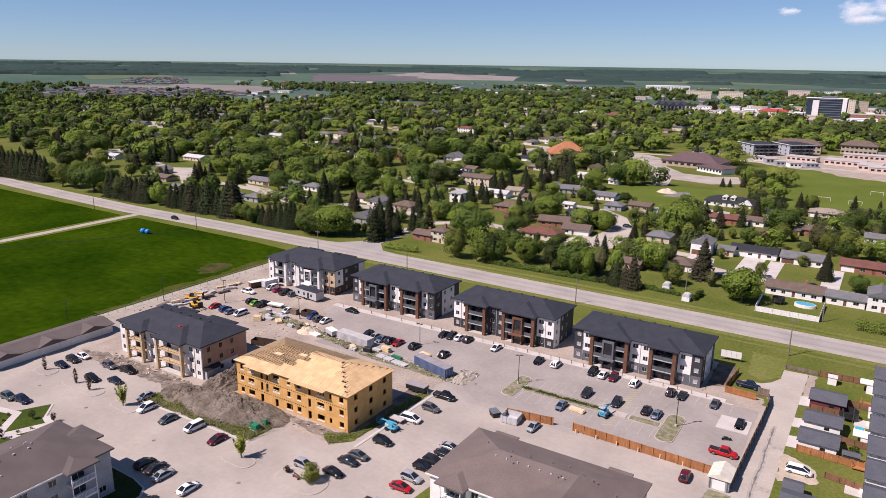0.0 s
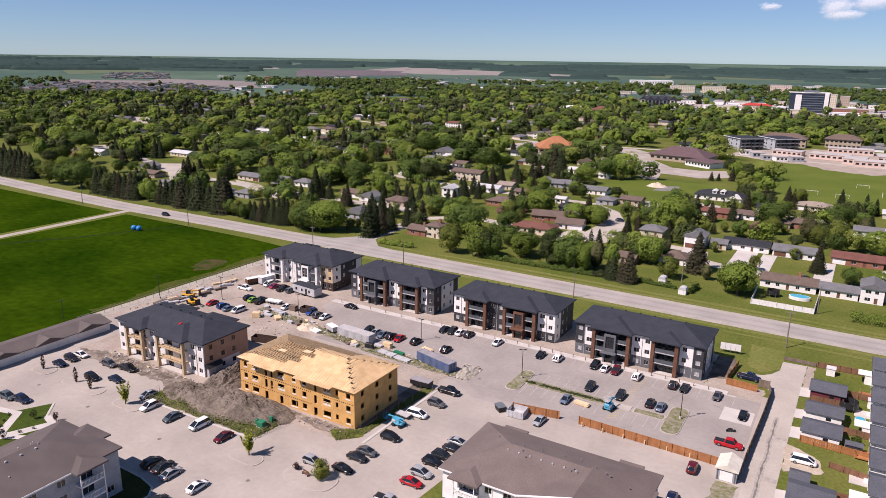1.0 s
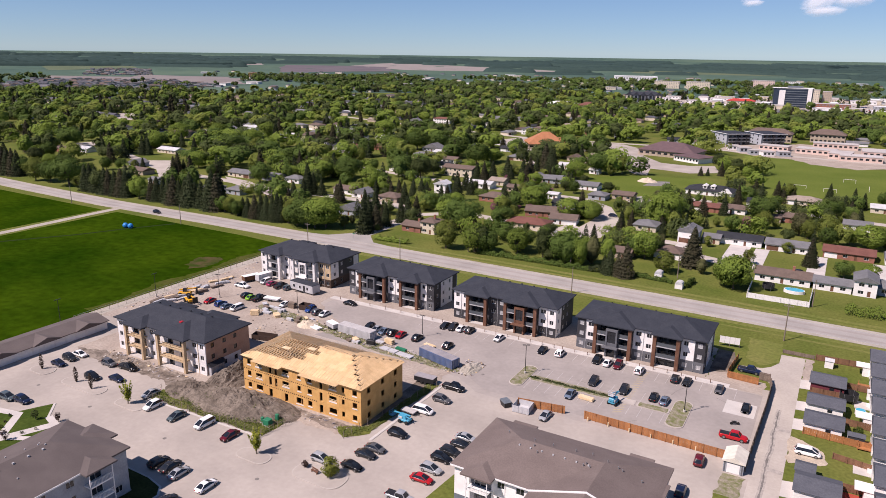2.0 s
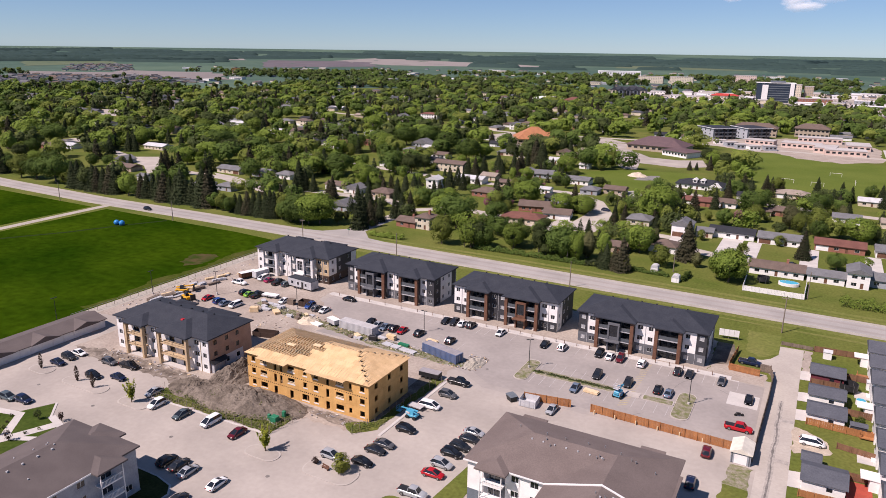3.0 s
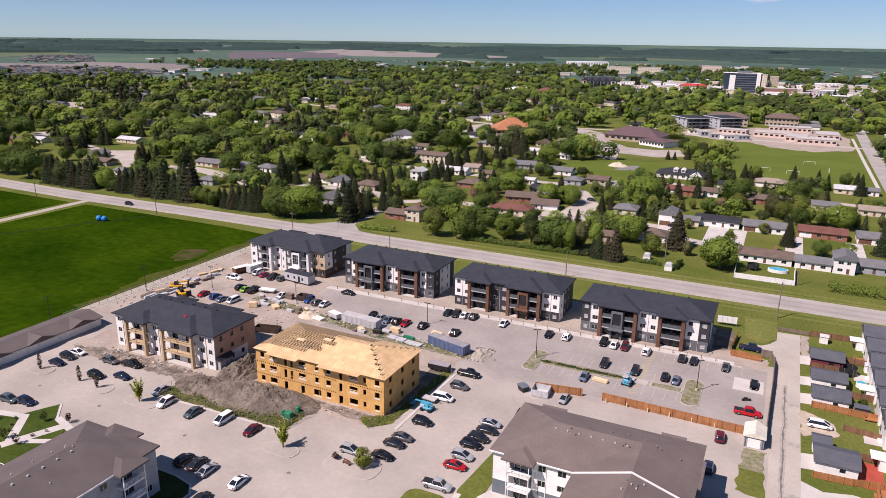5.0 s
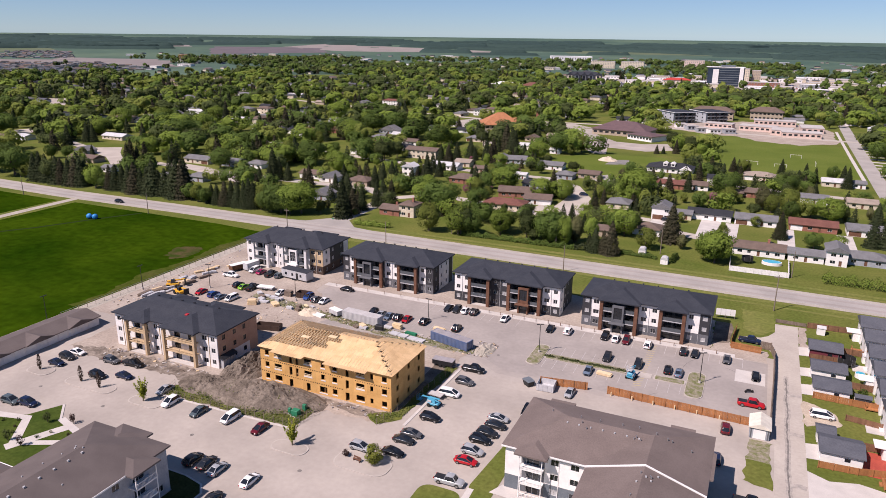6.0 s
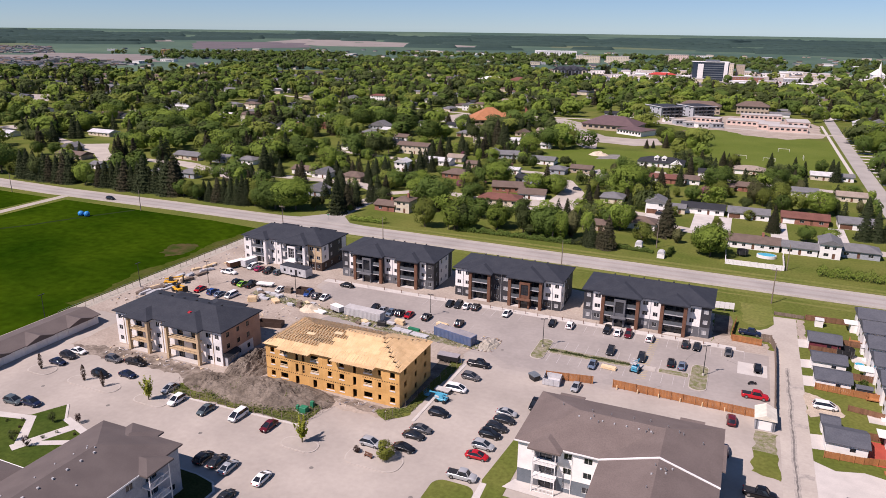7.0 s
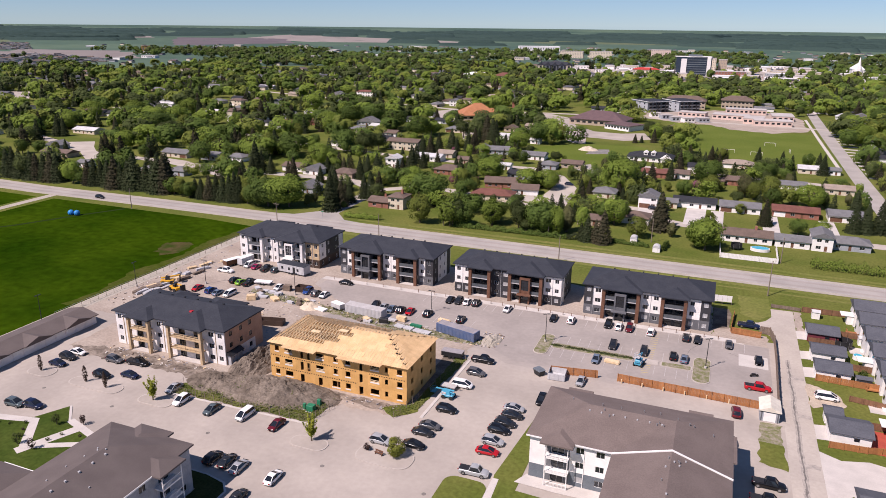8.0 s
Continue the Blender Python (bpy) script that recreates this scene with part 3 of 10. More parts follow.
def bay(e, x0, x1, style, entrance=None):
    """Three storeys of balconies between two tall posts; entrance (x0, x1) stands among them."""
    pm, slab_m, wall_m, rail_m = style["post"], style["slab"], style["baywall"], style["rail"]
    pw = style.get("post_width", 0.95)
    doors = []
    spans = [(x0 + pw, x1 - pw)] if entrance is None else [(x0 + pw, entrance[0]), (entrance[1], x1 - pw)]
    for f in range(3):
        for a, b in spans:
            n = 2 if b - a > 4 else 1
            for i in range(n):
                c = a + (b - a) * (i + 0.5) / n
                doors.append((c - 0.95, c + 0.95, 3 * f + 0.12, 3 * f + 2.25))
    clad(e, "front", x0, x1, 0, 9, wall_m, doors, style["frame"])
    for px0 in (x0, x1 - pw):
        part("post", boxes((px0, px0 + pw, -2.15, -1.3, 0, 9.0), bevel=0.03), pm, e)
    for f in range(3):
        for a, b in spans:
            z = 3 * f
            if f:
                s = part("balcony", boxes((a, b, -1.9, -0.02, z - 0.22, z + 0.06)), slab_m, e)
            else:
                s = part("patio", boxes((a, b, -1.9, -0.02, 0.0, 0.14)), M_CONC, e)
            if f:
                if style["open_rail"]:
                    bm = boxes((a, b, -1.88, -1.8, z + 1.0, z + 1.1), (a, b, -1.88, -1.8, z + 0.5, z + 0.58))
                    for i in range(3):
                        xx = a + (b - a) * i / 2
                        box(bm, max(a, xx - 0.06), min(b, xx + 0.06) if i else a + 0.1, -1.9, -1.78, z + 0.06, z + 1.0)
                else:
                    bm = boxes((a, b, -1.88, -1.83, z + 0.14, z + 1.02), (a, b, -1.9, -1.81, z + 1.02, z + 1.08))
                part("railing", bm, rail_m, s)
    if entrance:
        a, b = entrance
        em = style["entry"]
        n = part("entrance", boxes((a, a + 0.45, -2.6, -0.02, 0, 8.2), (b - 0.45, b, -2.6, -0.02, 0, 8.2), (a + 0.45, b - 0.45, -2.6, -0.02, 7.6, 8.2), (a + 0.45, b - 0.45, -2.5, -0.02, 3.2, 4.2)), em, e)
        part("pane", boxes((a + 0.45, b - 0.45, -2.3, -2.2, 4.2, 7.6)), M_GLASS, n)
        bm = bmesh.new()
        for i in range(1, 3):
            xx = a + 0.45 + (b - a - 0.9) * i / 3
            box(bm, xx - 0.04, xx + 0.04, -2.36, -2.28, 4.2, 7.6)
        for i in range(1, 3):
            zz = 4.2 + 3.4 * i / 3
            box(bm, a + 0.45, b - 0.45, -2.36, -2.28, zz - 0.04, zz + 0.04)
        part("mullion", bm, style.get("mullion", M_BLACK), n)
        part("canopy", boxes((a - 0.5, b + 0.5, -3.9, -2.6, 3.0, 3.35), bevel=0.03), em, n)
        part("door", boxes((a + 0.5, b - 0.5, -2.1, -2.0, 0.05, 3.0)), M_GLASS, n)


def win_rows(xs, w=1.5, h=1.25, floors=(0, 1, 2), sill=0.95):
    return [(x - w / 2, x + w / 2, 3 * f + sill, 3 * f + sill + h) for x in xs for f in floors]


def segment(e, x0, x1, low, high, xs, w=1.4, frame_mat=None, split=3.0, h=1.25):
    """A piece of front wall in two colours, ground floor and upper floors."""
    clad(e, "front", x0, x1, 0, split, low, win_rows(xs, w, h, (0,)), frame_mat)
    clad(e, "front", x0, x1, split, 9, high, win_rows(xs, w, h, (1, 2)), frame_mat)


def apartment(x0, y0, W, D, s, label, group="", entry=True):
    e = empty("apartment_building", pose(x0, y0, 0), label, "apartment building", group)
    mir = s["mirror"]

    def X(a, b):
        return (W - b, W - a) if mir else (a, b)
    # front, from the entrance bay's end
    a, b = X(0.0, 2.6)
    segment(e, a, b, s.get("low_a", s["low"]), s.get("end_a", s["end"]), [(a + b) / 2], 1.2)
    a, b = X(2.6, 5.3)
    segment(e, a, b, s.get("low_a", s["low2"]), s.get("end_a", s["upper"]), [(a + b) / 2], 1.6)
    ea, eb = X(8.9, 12.1)
    a, b = X(5.3, 15.8)
    bay(e, a, b, s, (ea, eb) if entry else None)
    a, b = X(15.8, 18.6)
    segment(e, a, b, s["mid_low"], s["mid"], [(a + b) / 2], 1.5)
    a, b = X(18.6, 21.4)
    segment(e, a, b, s["mid_low"], s["mid2"], [(a + b) / 2], 1.3)
    a, b = X(21.4, 28.4)
    bay(e, a, b, s)
    a, b = X(28.4, W - 2.6)
    segment(e, a, b, s["low"], s["upper"], [a + 1.2 if not mir else b - 1.2], 1.2)
    a, b = X(W - 2.6, W)
    segment(e, a, b, s["low"], s["end"], [(a + b) / 2], 1.2)
    # the other walls
    for side in ("right", "left"):
        clad(e, side, 0.25, 4.5, 0, 3, s.get("side_edge_low", s["side_edge"]), win_rows([2.4], 1.1, floors=(0,)), s.get("side_frame"), W=W, D=D)
        clad(e, side, 0.25, 4.5, 3, 9, s["side_edge"], win_rows([2.4], 1.1, floors=(1, 2)), s.get("side_frame"), W=W, D=D)
        clad(e, side, 4.5, D - 3.2, 0, s["side_split"], s["side_low"], win_rows([6.3, D - 5.0], 1.1, floors=(0,)) if s["side_split"] > 2 else [], s.get("side_frame"), W=W, D=D)
        clad(e, side, 4.5, D - 3.2, s["side_split"], 9, s["side"], win_rows([6.3, D - 5.0], 1.1, floors=(1, 2) if s["side_split"] > 2 else (0, 1, 2)), s.get("side_frame"), W=W, D=D)
        clad(e, side, D - 3.2, D - 0.25, 0, 9, s["side_back"], [], W=W, D=D)
    clad(e, "back", 0, W, 0, 9, s["side"], win_rows([3, 7, 12, 17, 22, 27, 31], 1.4), W=W, D=D)
    part("floor_plate", boxes((0.3, W - 0.3, 0.3, D - 0.3, 8.7, 8.9)), M_FOUND, e)
    b1, b2 = X(4.7, 16.4), X(20.8, 29.0)
    part("roof", hip_faces(bmesh.new(), -0.65, W + 0.65, -0.65, D + 0.65, 9.28, 0.345, 0.28), s["roof"], e)
    for xa, xb in (b1, b2):
        part("balcony_roof", balcony_roof(xa, xb, 2.0, D, 9.28, 0.345, 0.65, False), s["roof"], e)
        if s["rear"]:
            part("balcony_roof", balcony_roof(xa + 0.5, xb - 0.5, 1.6, D, 9.28, 0.345, 0.65, True), s["roof"], e)
    bm = bmesh.new()
    for i in range(6):
        xx, yy = W * (0.2 + 0.12 * i), D * 0.5 + 1.5
        zz = 9.28 + 0.345 * (D / 2 + 0.65 - 1.5)
        box(bm, xx - 0.2, xx + 0.2, yy - 0.2, yy + 0.2, zz - 0.1, zz + 0.3)
    part("roof_vent", bm, M_BLACK, e)
    for px0 in (X(18.55, 18.65)[0], X(2.55, 2.65)[0], X(W - 2.65, W - 2.55)[0]):
        part("downpipe", boxes((px0, px0 + 0.1, -0.12, -0.01, 0.1, 9.0)), s["slab"], e)
    return e


STYLE_DARK = dict(mirror=False, rear=False, low=M_GREY, low2=M_GREY, end=M_DARK, upper=M_WHITE, mid_low=M_GREY, mid=M_WHITE, mid2=M_WHITE, post=M_BROWN, slab=M_SLAB, baywall=M_DARK,
                  rail=M_RAIL_GLASS, frame=M_BLACK, entry=M_GREY, open_rail=False, side=M_WHITE, side_low=M_WHITE, side_split=0.4, side_edge=M_DARK, side_back=M_DARK, roof=M_SHINGLE_D)
STYLE_WHITE = dict(STYLE_DARK, mirror=True, low=M_DARK, low2=M_DARK, end=M_WHITE, upper=M_WHITE, mid_low=M_DARK, mid=M_DARK, mid2=M_DARK, entry=M_BROWN,
                   side_edge=M_WHITE, side=M_DARK, side_low=M_DARK, side_split=3.0, side_back=M_DARK)
M_TANPOST = mat("bare_timber_posts", (0.50, 0.375, 0.235), (0.43, 0.31, 0.185), 0.8, 4.0, 0.8, 0.05)
M_WRAPW = mat("white_house_wrap", (0.74, 0.72, 0.70), (0.62, 0.60, 0.58), 0.35, 2.0, 0.6, 0.1, fine=0.06)
M_DARKBROWN = mat("dark_brown_panels", (0.05, 0.032, 0.025), (0.065, 0.042, 0.033), 0.6, 4.0, 0.6, 0.03)
STYLE_NEW = dict(STYLE_WHITE, mirror=True, mullion=M_SLAB, rear=True, low=M_WRAPW, low2=M_WRAPW, end=M_WRAPW, upper=M_WRAPW, mid_low=M_WRAPW, mid=M_WRAPW, mid2=M_WRAPW, post=M_WRAPW, entry=M_WRAPW,
                 baywall=M_WRAPW, slab=M_SLAB, open_rail=False, side=M_DARK, side_low=M_DARKBROWN, side_edge=M_WRAPW, side_edge_low=M_DARKBROWN, side_back=M_WRAPW, low_a=M_DARKBROWN, end_a=M_TANPOST)
STYLE_SHELL = dict(STYLE_NEW, mirror=True, post_width=0.7, side_frame=M_BLACK, post=M_TANPOST, slab=M_TANPOST, rail=M_TANPOST, open_rail=True, entry=M_WRAPW, low_a=M_WRAPW, end_a=M_WRAPW, side=M_BRICK, side_low=M_WRAPW, side_edge=M_BRICK, side_edge_low=M_BRICK, side_back=M_BRICK)
G_APT = "apartment row along the highway"
apartment(-164.05, 20.9, 32.2, 16.4, STYLE_NEW, "nearly finished white three storey apartment building with a charcoal roof", G_APT)
apartment(-123.4, 20.6, 33.3, 15.3, STYLE_DARK, "charcoal and white apartment building with brown timber posts", G_APT)
apartment(-82.4, 20.1, 33.6, 14.6, STYLE_WHITE, "white and charcoal apartment building with brown entrance frame", G_APT)
apartment(-41.6, 18.0, 34.4, 15.0, STYLE_DARK, "charcoal and white apartment building with brown timber posts", G_APT)
PAINT_RED = mat("red_plastic_wrap", (0.45, 0.02, 0.03), None, 1.0, 5.0, 0.5, 0.0)
_e = apartment(-149.4, -49.4, 34.0, 15.0, STYLE_SHELL, "unfinished white apartment building with raw timber balconies", "apartment shells on the site", False)
part("porch", wall_cells(bmesh.new(), 4.4, 0, 2.6, [(0.5, 1.4, 0.6, 2.1), (1.7, 2.7, 0.6, 2.1), (3.0, 3.9, 0.6, 2.1)], 1.1, 0.2), M_SLAB, _e, "grey boarded entrance porch").matrix_basis = pose(35.12, 0.5, 0, 0, 0, 90)
part("porch_roof", frustum(bmesh.new(), (-0.2, 1.4, 2.5), (-0.2, 0.4, 2.5), 2.62, 3.3), M_BLACK, _e).matrix_basis = pose(34.24, 2.7, 0)
part("roof_bundle", boxes((21.0, 21.9, 3.3, 4.2, 10.6, 11.0), bevel=0.06), PAINT_RED, _e, "red bundle lying on the roof").rotation_euler = (0, 0, 0)


def timber_shell():
    """The apartment shell of bare sheathing with its trusses half covered."""
    W, D = 35.1, 16.6
    e = empty("apartment_shell", pose(-102.3, -49.4, 0), "apartment shell of yellow sheathing boards with open roof trusses", "apartment building", "apartment shells on the site")
    xs = [(1.9, 1.1), (5.0, 2.0), (8.6, 0.8), (10.4, 0.8), (13.4, 2.1), (17.5, 1.1), (20.6, 1.2), (23.9, 0.8), (27.3, 2.1), (30.2, 0.75), (33.4, 1.2)]
    holes = []
    for f in range(3):
        for x, w in xs:
            if f == 0 and x in (8.6, 13.4, 23.9):
                holes.append((x - 0.5, x + 0.5, 0.1, 2.2))
            elif f == 0 and x == 10.4:
                continue
            elif f == 0 and x == 17.5:
                holes.append((x - 1.0, x + 1.0, 0.7, 2.2))
            elif w == 0.8:
                holes.append((x - w / 2, x + w / 2, 3 * f + 0.15, 3 * f + 2.3))
            else:
                holes.append((x - w / 2, x + w / 2, 3 * f + 0.95, 3 * f + 2.25))
    # sheathing in boards of about 2.4 m, storey by storey
    cuts = [0, 3.4, 6.9, 11.8, 15.6, 19.0, 22.2, 25.6, 29.0, 31.8, W]
    for a, b in zip(cuts, cuts[1:]):
        for f in range(3):
            hs = [h for h in holes if a <= (h[0] + h[1]) / 2 < b and 3 * f <= h[2] < 3 * f + 3]
            clad(e, "front", a, b, 3 * f, 3 * f + 3 - (0.0 if f == 2 else 0.02), M_OSB, hs, glazed=False, name="sheathing", y=0.015 * ((int(a * 7) + f) % 2))
    bm = boxes((-0.11, 0.11, -0.03, 0.02, -0.32, -0.12))
    mj = bpy.data.meshes.new("joist_end")
    bm.to_mesh(mj)
    bm.free()
    mj.materials.append(M_BLACK)
    for f in (1, 2):
        for i in range(int(W / 0.6)):
            x = 0.3 + 0.6 * i
            if not 22.5 < x < 26 and not (f == 1 and x > 24):
                shared("joist_end", mj, e, pose(x, 0, 3 * f))
    for h in holes:
        if h[1] - h[0] > 1.6 and h[2] > 2:
            part("guard_rail", boxes((h[0], h[1], 0.02, 0.1, h[2] + 0.05, h[2] + 0.2), (h[0], h[1], 0.02, 0.1, h[2] + 0.42, h[2] + 0.52)), M_LUMBER, e)
        if h[1] - h[0] > 1.0:
            part("sill", boxes((h[0] - 0.1, h[1] + 0.1, -0.04, 0.0, h[2] - 0.3, h[2] - 0.02)), M_WRAPW, e)
    for f in range(3):
        for side in ("right", "left"):
            for a, b, xx in ((0.25, 5.6, 3.0), (5.6, 11.0, 8.4), (11.0, D - 0.25, 13.6)):
                clad(e, side, a, b, 3 * f, 3 * f + 2.98, M_OSB, [(xx - 0.6, xx + 0.6, 3 * f + 0.9, 3 * f + 2.2)], W=W, D=D, glazed=False, name="sheathing")
    clad(e, "back", 0, W, 0, 9, M_OSB, win_rows([3, 8, 14, 20, 26, 32], 1.4), W=W, D=D, glazed=False, name="sheathing")
    for f in (0, 1, 2):
        part("floor_plate", boxes((0.26, W - 0.26, 0.26, D - 0.26, 3 * f + 0.02, 3 * f + 0.12)), M_INSIDE, e)
    for x in np.arange(3.2, W, 3.6):
        part("partition", boxes((x, x + 0.15, 0.3, D - 0.3, 0.12, 8.9)), M_INSIDE, e)
    part("partition", boxes((0.3, W - 0.3, 5.2, 5.35, 0.12, 8.9)), M_INSIDE, e)
    part("ceiling_plate", boxes((0.26, W - 0.26, 0.26, D - 0.26, 8.86, 8.92)), M_ATTIC, e)
    # trusses
    pitch, over = 0.345, 0.6
    half = D / 2 + over

    def top_z(x, y):
        return 9.0 + pitch * max(0.0, min(y + over, D + over - y, x + over, W + over - x))

    def truss(x):
        bm = bmesh.new()
        peak = top_z(x, D / 2)
        run = (peak - 9.0) / pitch
        ya, yb = -over + run, D + over - run
        box(bm, x - 0.045, x + 0.045, -over, D + over, 9.0, 9.14)
        tube(bm, (x, -over, 9.05), (x, ya, peak), 0.095, n=4)
        tube(bm, (x, D + over, 9.05), (x, yb, peak), 0.095, n=4)
        if yb - ya > 0.3:
            tube(bm, (x, ya, peak), (x, yb, peak), 0.095, n=4)
        for i in range(6):
            y = -over + (D + 2 * over) * (i + 0.5) / 6
            tube(bm, (x, y, 9.1), (x, y + (0.9 if i < 3 else -0.9), top_z(x, y + (0.9 if i < 3 else -0.9))), 0.06, n=4)
        return part("truss", bm, M_LUMBER, e)
    for i in range(45):
        x = -0.3 + 0.82 * i
        if x < W + 0.3:
            truss(x)
    # roof boards, laid over part of the slopes
    rng = random.Random(5)

    def board(x0, x1, y0, y1, lift=0.09):
        zs = [top_z(x, y) + lift for x, y in rect(x0, x1, y0, y1)]
        bm = bmesh.new()
        v = [bm.verts.new((x, y, z)) for (x, y), z in zip(rect(x0, x1, y0, y1), zs)]
        lo = [bm.verts.new((x, y, z - 0.03)) for (x, y), z in zip(rect(x0, x1, y0, y1), zs)]
        bm.faces.new(v)
        bm.faces.new(lo[::-1])
        for i in range(4):
            bm.faces.new((lo[i], lo[(i + 1) % 4], v[(i + 1) % 4], v[i]))
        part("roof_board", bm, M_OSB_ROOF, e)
    rows = [(-over + 1.2 * i, -over + 1.2 * i + 1.185) for i in range(15)]
    for i, (y0, y1) in enumerate(rows):
        if y1 > D + over + 0.3:
            continue
        front = (y0 + y1) / 2 < D / 2
        inset = y1 + over if front else D + over - y0            # distance in from the eave
        right = W + over - max(inset - 1.2, 0) - 0.0
        start = -over + (0.0 if i < 2 else (11.0 + 1.9 * (i % 2) + 1.2 * i if front else 16.5 + 0.9 * (i % 3)))
        if i >= 2:
            start = max(start, inset - over)
        if (not front) and i > 9:
            start = max(start, 25.0)
        x = start + rng.uniform(0, 0.6)
        while x < right - 0.5:
            xe = min(x + 2.43, W + over - inset + 0.5 if i > 0 else W + over)
            if xe - x > 0.35:
                board(x, xe - 0.015, y0, min(y1, D + over))
            x += 2.44
    # the hip at the end, boarded column by column
    for k in range(7):
        x1 = W + over - 1.2 * k
        x0 = x1 - 1.185
        y0, y1 = -over + (W + over - x1) + 0.45, D + over - (W + over - x1) - 0.45
        y = y0
        while y < y1 - 0.4:
            ye = min(y + 2.43, y1)
            board(x0, x1, y, ye - 0.015, 0.095)
            y += 2.44
    # the eaves that come forward over the balcony bays
    for a, b in ((4.2, 13.0), (18.6, 29.6)):
        for x in np.arange(a, b - 0.2, 2.2):
            bm = boxes((x, min(x + 2.19, b), -1.9, -0.55, 9.03, 9.1))
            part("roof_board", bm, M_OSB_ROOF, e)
        bm = bmesh.new()
        for x in np.arange(a, b, 0.6):
            box(bm, x, x + 0.09, -1.85, 0.0, 8.82, 9.02)
        part("outrigger", bm, M_LUMBER, e)
    for x, y in ((8.5, 4.5), (15.0, 6.2)):
        b = part("board_stack", boxes((x, x + 2.2, y, y + 1.1, top_z(x, y) + 0.25, top_z(x, y) + 0.42)), M_LUMBER, e)
    return e


timber_shell()


def brown_building():
    """The white and slate apartment building with a wide brown roof."""
    W, D = 33.8, 18.0
    e = empty("apartment_building", pose(-35.9, -63.7, 0), "white and slate apartment building with a brown shingle roof", "apartment building")
    segment(e, 0, 3.2, M_BLUEGREY, M_WHITE, [], 1.4)
    clad(e, "front", 3.2, 7.4, 0, 9, M_GREY, [(4.0, 6.4, 3 * f + 0.1, 3 * f + 2.2) for f in range(3)])
    segment(e, 7.4, 11.0, M_BLUEGREY, M_WHITE, [9.2], 1.5)
    segment(e, 11.0, 15.0, M_BLUEGREY, M_WHITE, [12.8], 1.5)
    segment(e, 15.0, W, M_BLUEGREY, M_WHITE, [], 1.5)
    for f in range(3):
        s = part("balcony", boxes((3.2, 7.4, -1.8, -0.02, 3 * f - 0.2 if f else 0.0, 3 * f + 0.06 if f else 0.1)), M_ALU, e)
        bm = boxes((3.2, 7.4, -1.8, -1.74, 3 * f + 0.95, 3 * f + 1.03), (3.2, 7.4, -1.8, -1.74, 3 * f + 0.15, 3 * f + 0.2))
        for i in range(18):
            x = 3.2 + 4.2 * i / 17
            box(bm, x - 0.02 if i else x, x + 0.02 if i < 17 else x, -1.79, -1.75, 3 * f + 0.2, 3 * f + 0.95)
        part("railing", bm, M_ALU, s)
    for x in (3.2, 7.28):
        part("post", boxes((x, x + 0.14, -1.95, -1.81, 0, 9.0)), M_ALU, e)
    for x in (2.95, 9.9):
        part("downpipe", boxes((x, x + 0.1, -0.12, -0.01, 0.1, 9.0)), M_ALU, e)
    for side in ("right", "left"):
        clad(e, side, 0.25, D - 0.25, 0, 3, M_BLUEGREY, win_rows([3, 8.5, 14], 1.4, floors=(0,)), W=W, D=D)
        clad(e, side, 0.25, D - 0.25, 3, 9, M_WHITE, win_rows([3, 8.5, 14], 1.4, floors=(1, 2)), W=W, D=D)
    clad(e, "back", 0, W, 0, 9, M_WHITE, win_rows([3, 8, 13, 18, 24, 30], 1.4), W=W, D=D)
    # main hip with a cross gable towards the front
    z, p, o = 9.15, 0.315, 0.6
    bm = hip_faces(bmesh.new(), -o, W + o, -o, D + o, z, p, 0.3)
    x0, x1 = 14.6, W + o
    xm, hw = (x0 + x1) / 2, (x1 - x0) / 2
    yb = -o + hw
    v = [bm.verts.new(c) for c in ((x0, -o - 0.2, z + 0.01), (xm, -o - 0.2, z + hw * p + 0.01), (x1, -o - 0.2, z + 0.01), (xm, yb, z + hw * p + 0.01), (x1, yb - 0.3, z + 0.01))]
    bm.faces.new((v[0], v[1], v[3]))
    bm.faces.new((v[1], v[2], v[4], v[3]))
    part("roof", bm, M_SHINGLE_B, e)
    for (xa, za), (xb, zb) in (((x0, z), (xm, z + hw * p)), ((xm, z + hw * p), (x1, z))):
        bm = bmesh.new()
        v = [bm.verts.new(c) for c in ((xa, -o - 0.35, za - 0.2), (xb, -o - 0.35, zb - 0.2), (xb, -o - 0.35, zb + 0.02), (xa, -o - 0.35, za + 0.02),
                                       (xa, -o - 0.1, za - 0.2), (xb, -o - 0.1, zb - 0.2), (xb, -o - 0.1, zb + 0.05), (xa, -o - 0.1, za + 0.05))]
        for q in ((0, 1, 2, 3), (7, 6, 5, 4), (3, 2, 6, 7), (0, 4, 5, 1), (1, 5, 6, 2), (0, 3, 7, 4)):
            bm.faces.new([v[i] for i in q])
        part("fascia", bm, M_ALU, e)
    wing = part("wing", boxes((15.4, W - 0.2, -34, -0.05, 0, 8.5)), M_WHITE, e)
    part("wing_roof", gable_faces(bmesh.new(), x0 + 0.1, x1 - 0.1, -34.6, -o - 0.36, z - 0.14, p, "y"), M_SHINGLE_B, e)
    bm = hip_faces(bmesh.new(), 2.3, 8.3, -2.4, 6.0, z + 0.02, 0.3, 0.3)
    part("balcony_roof", bm, M_SHINGLE_B, e)
    for xa, xb in ((3.0, 8.0), (26.3, 30.8)):
        part("porch_roof", boxes((xa, xb, D + o, D + o + 1.0, z - 0.28, z - 0.02)), M_SHINGLE_B, e)
    part("porch_roof", boxes((W + o, W + o + 0.6, 4.3, 13.0, z - 0.28, z - 0.02)), M_SHINGLE_B, e)
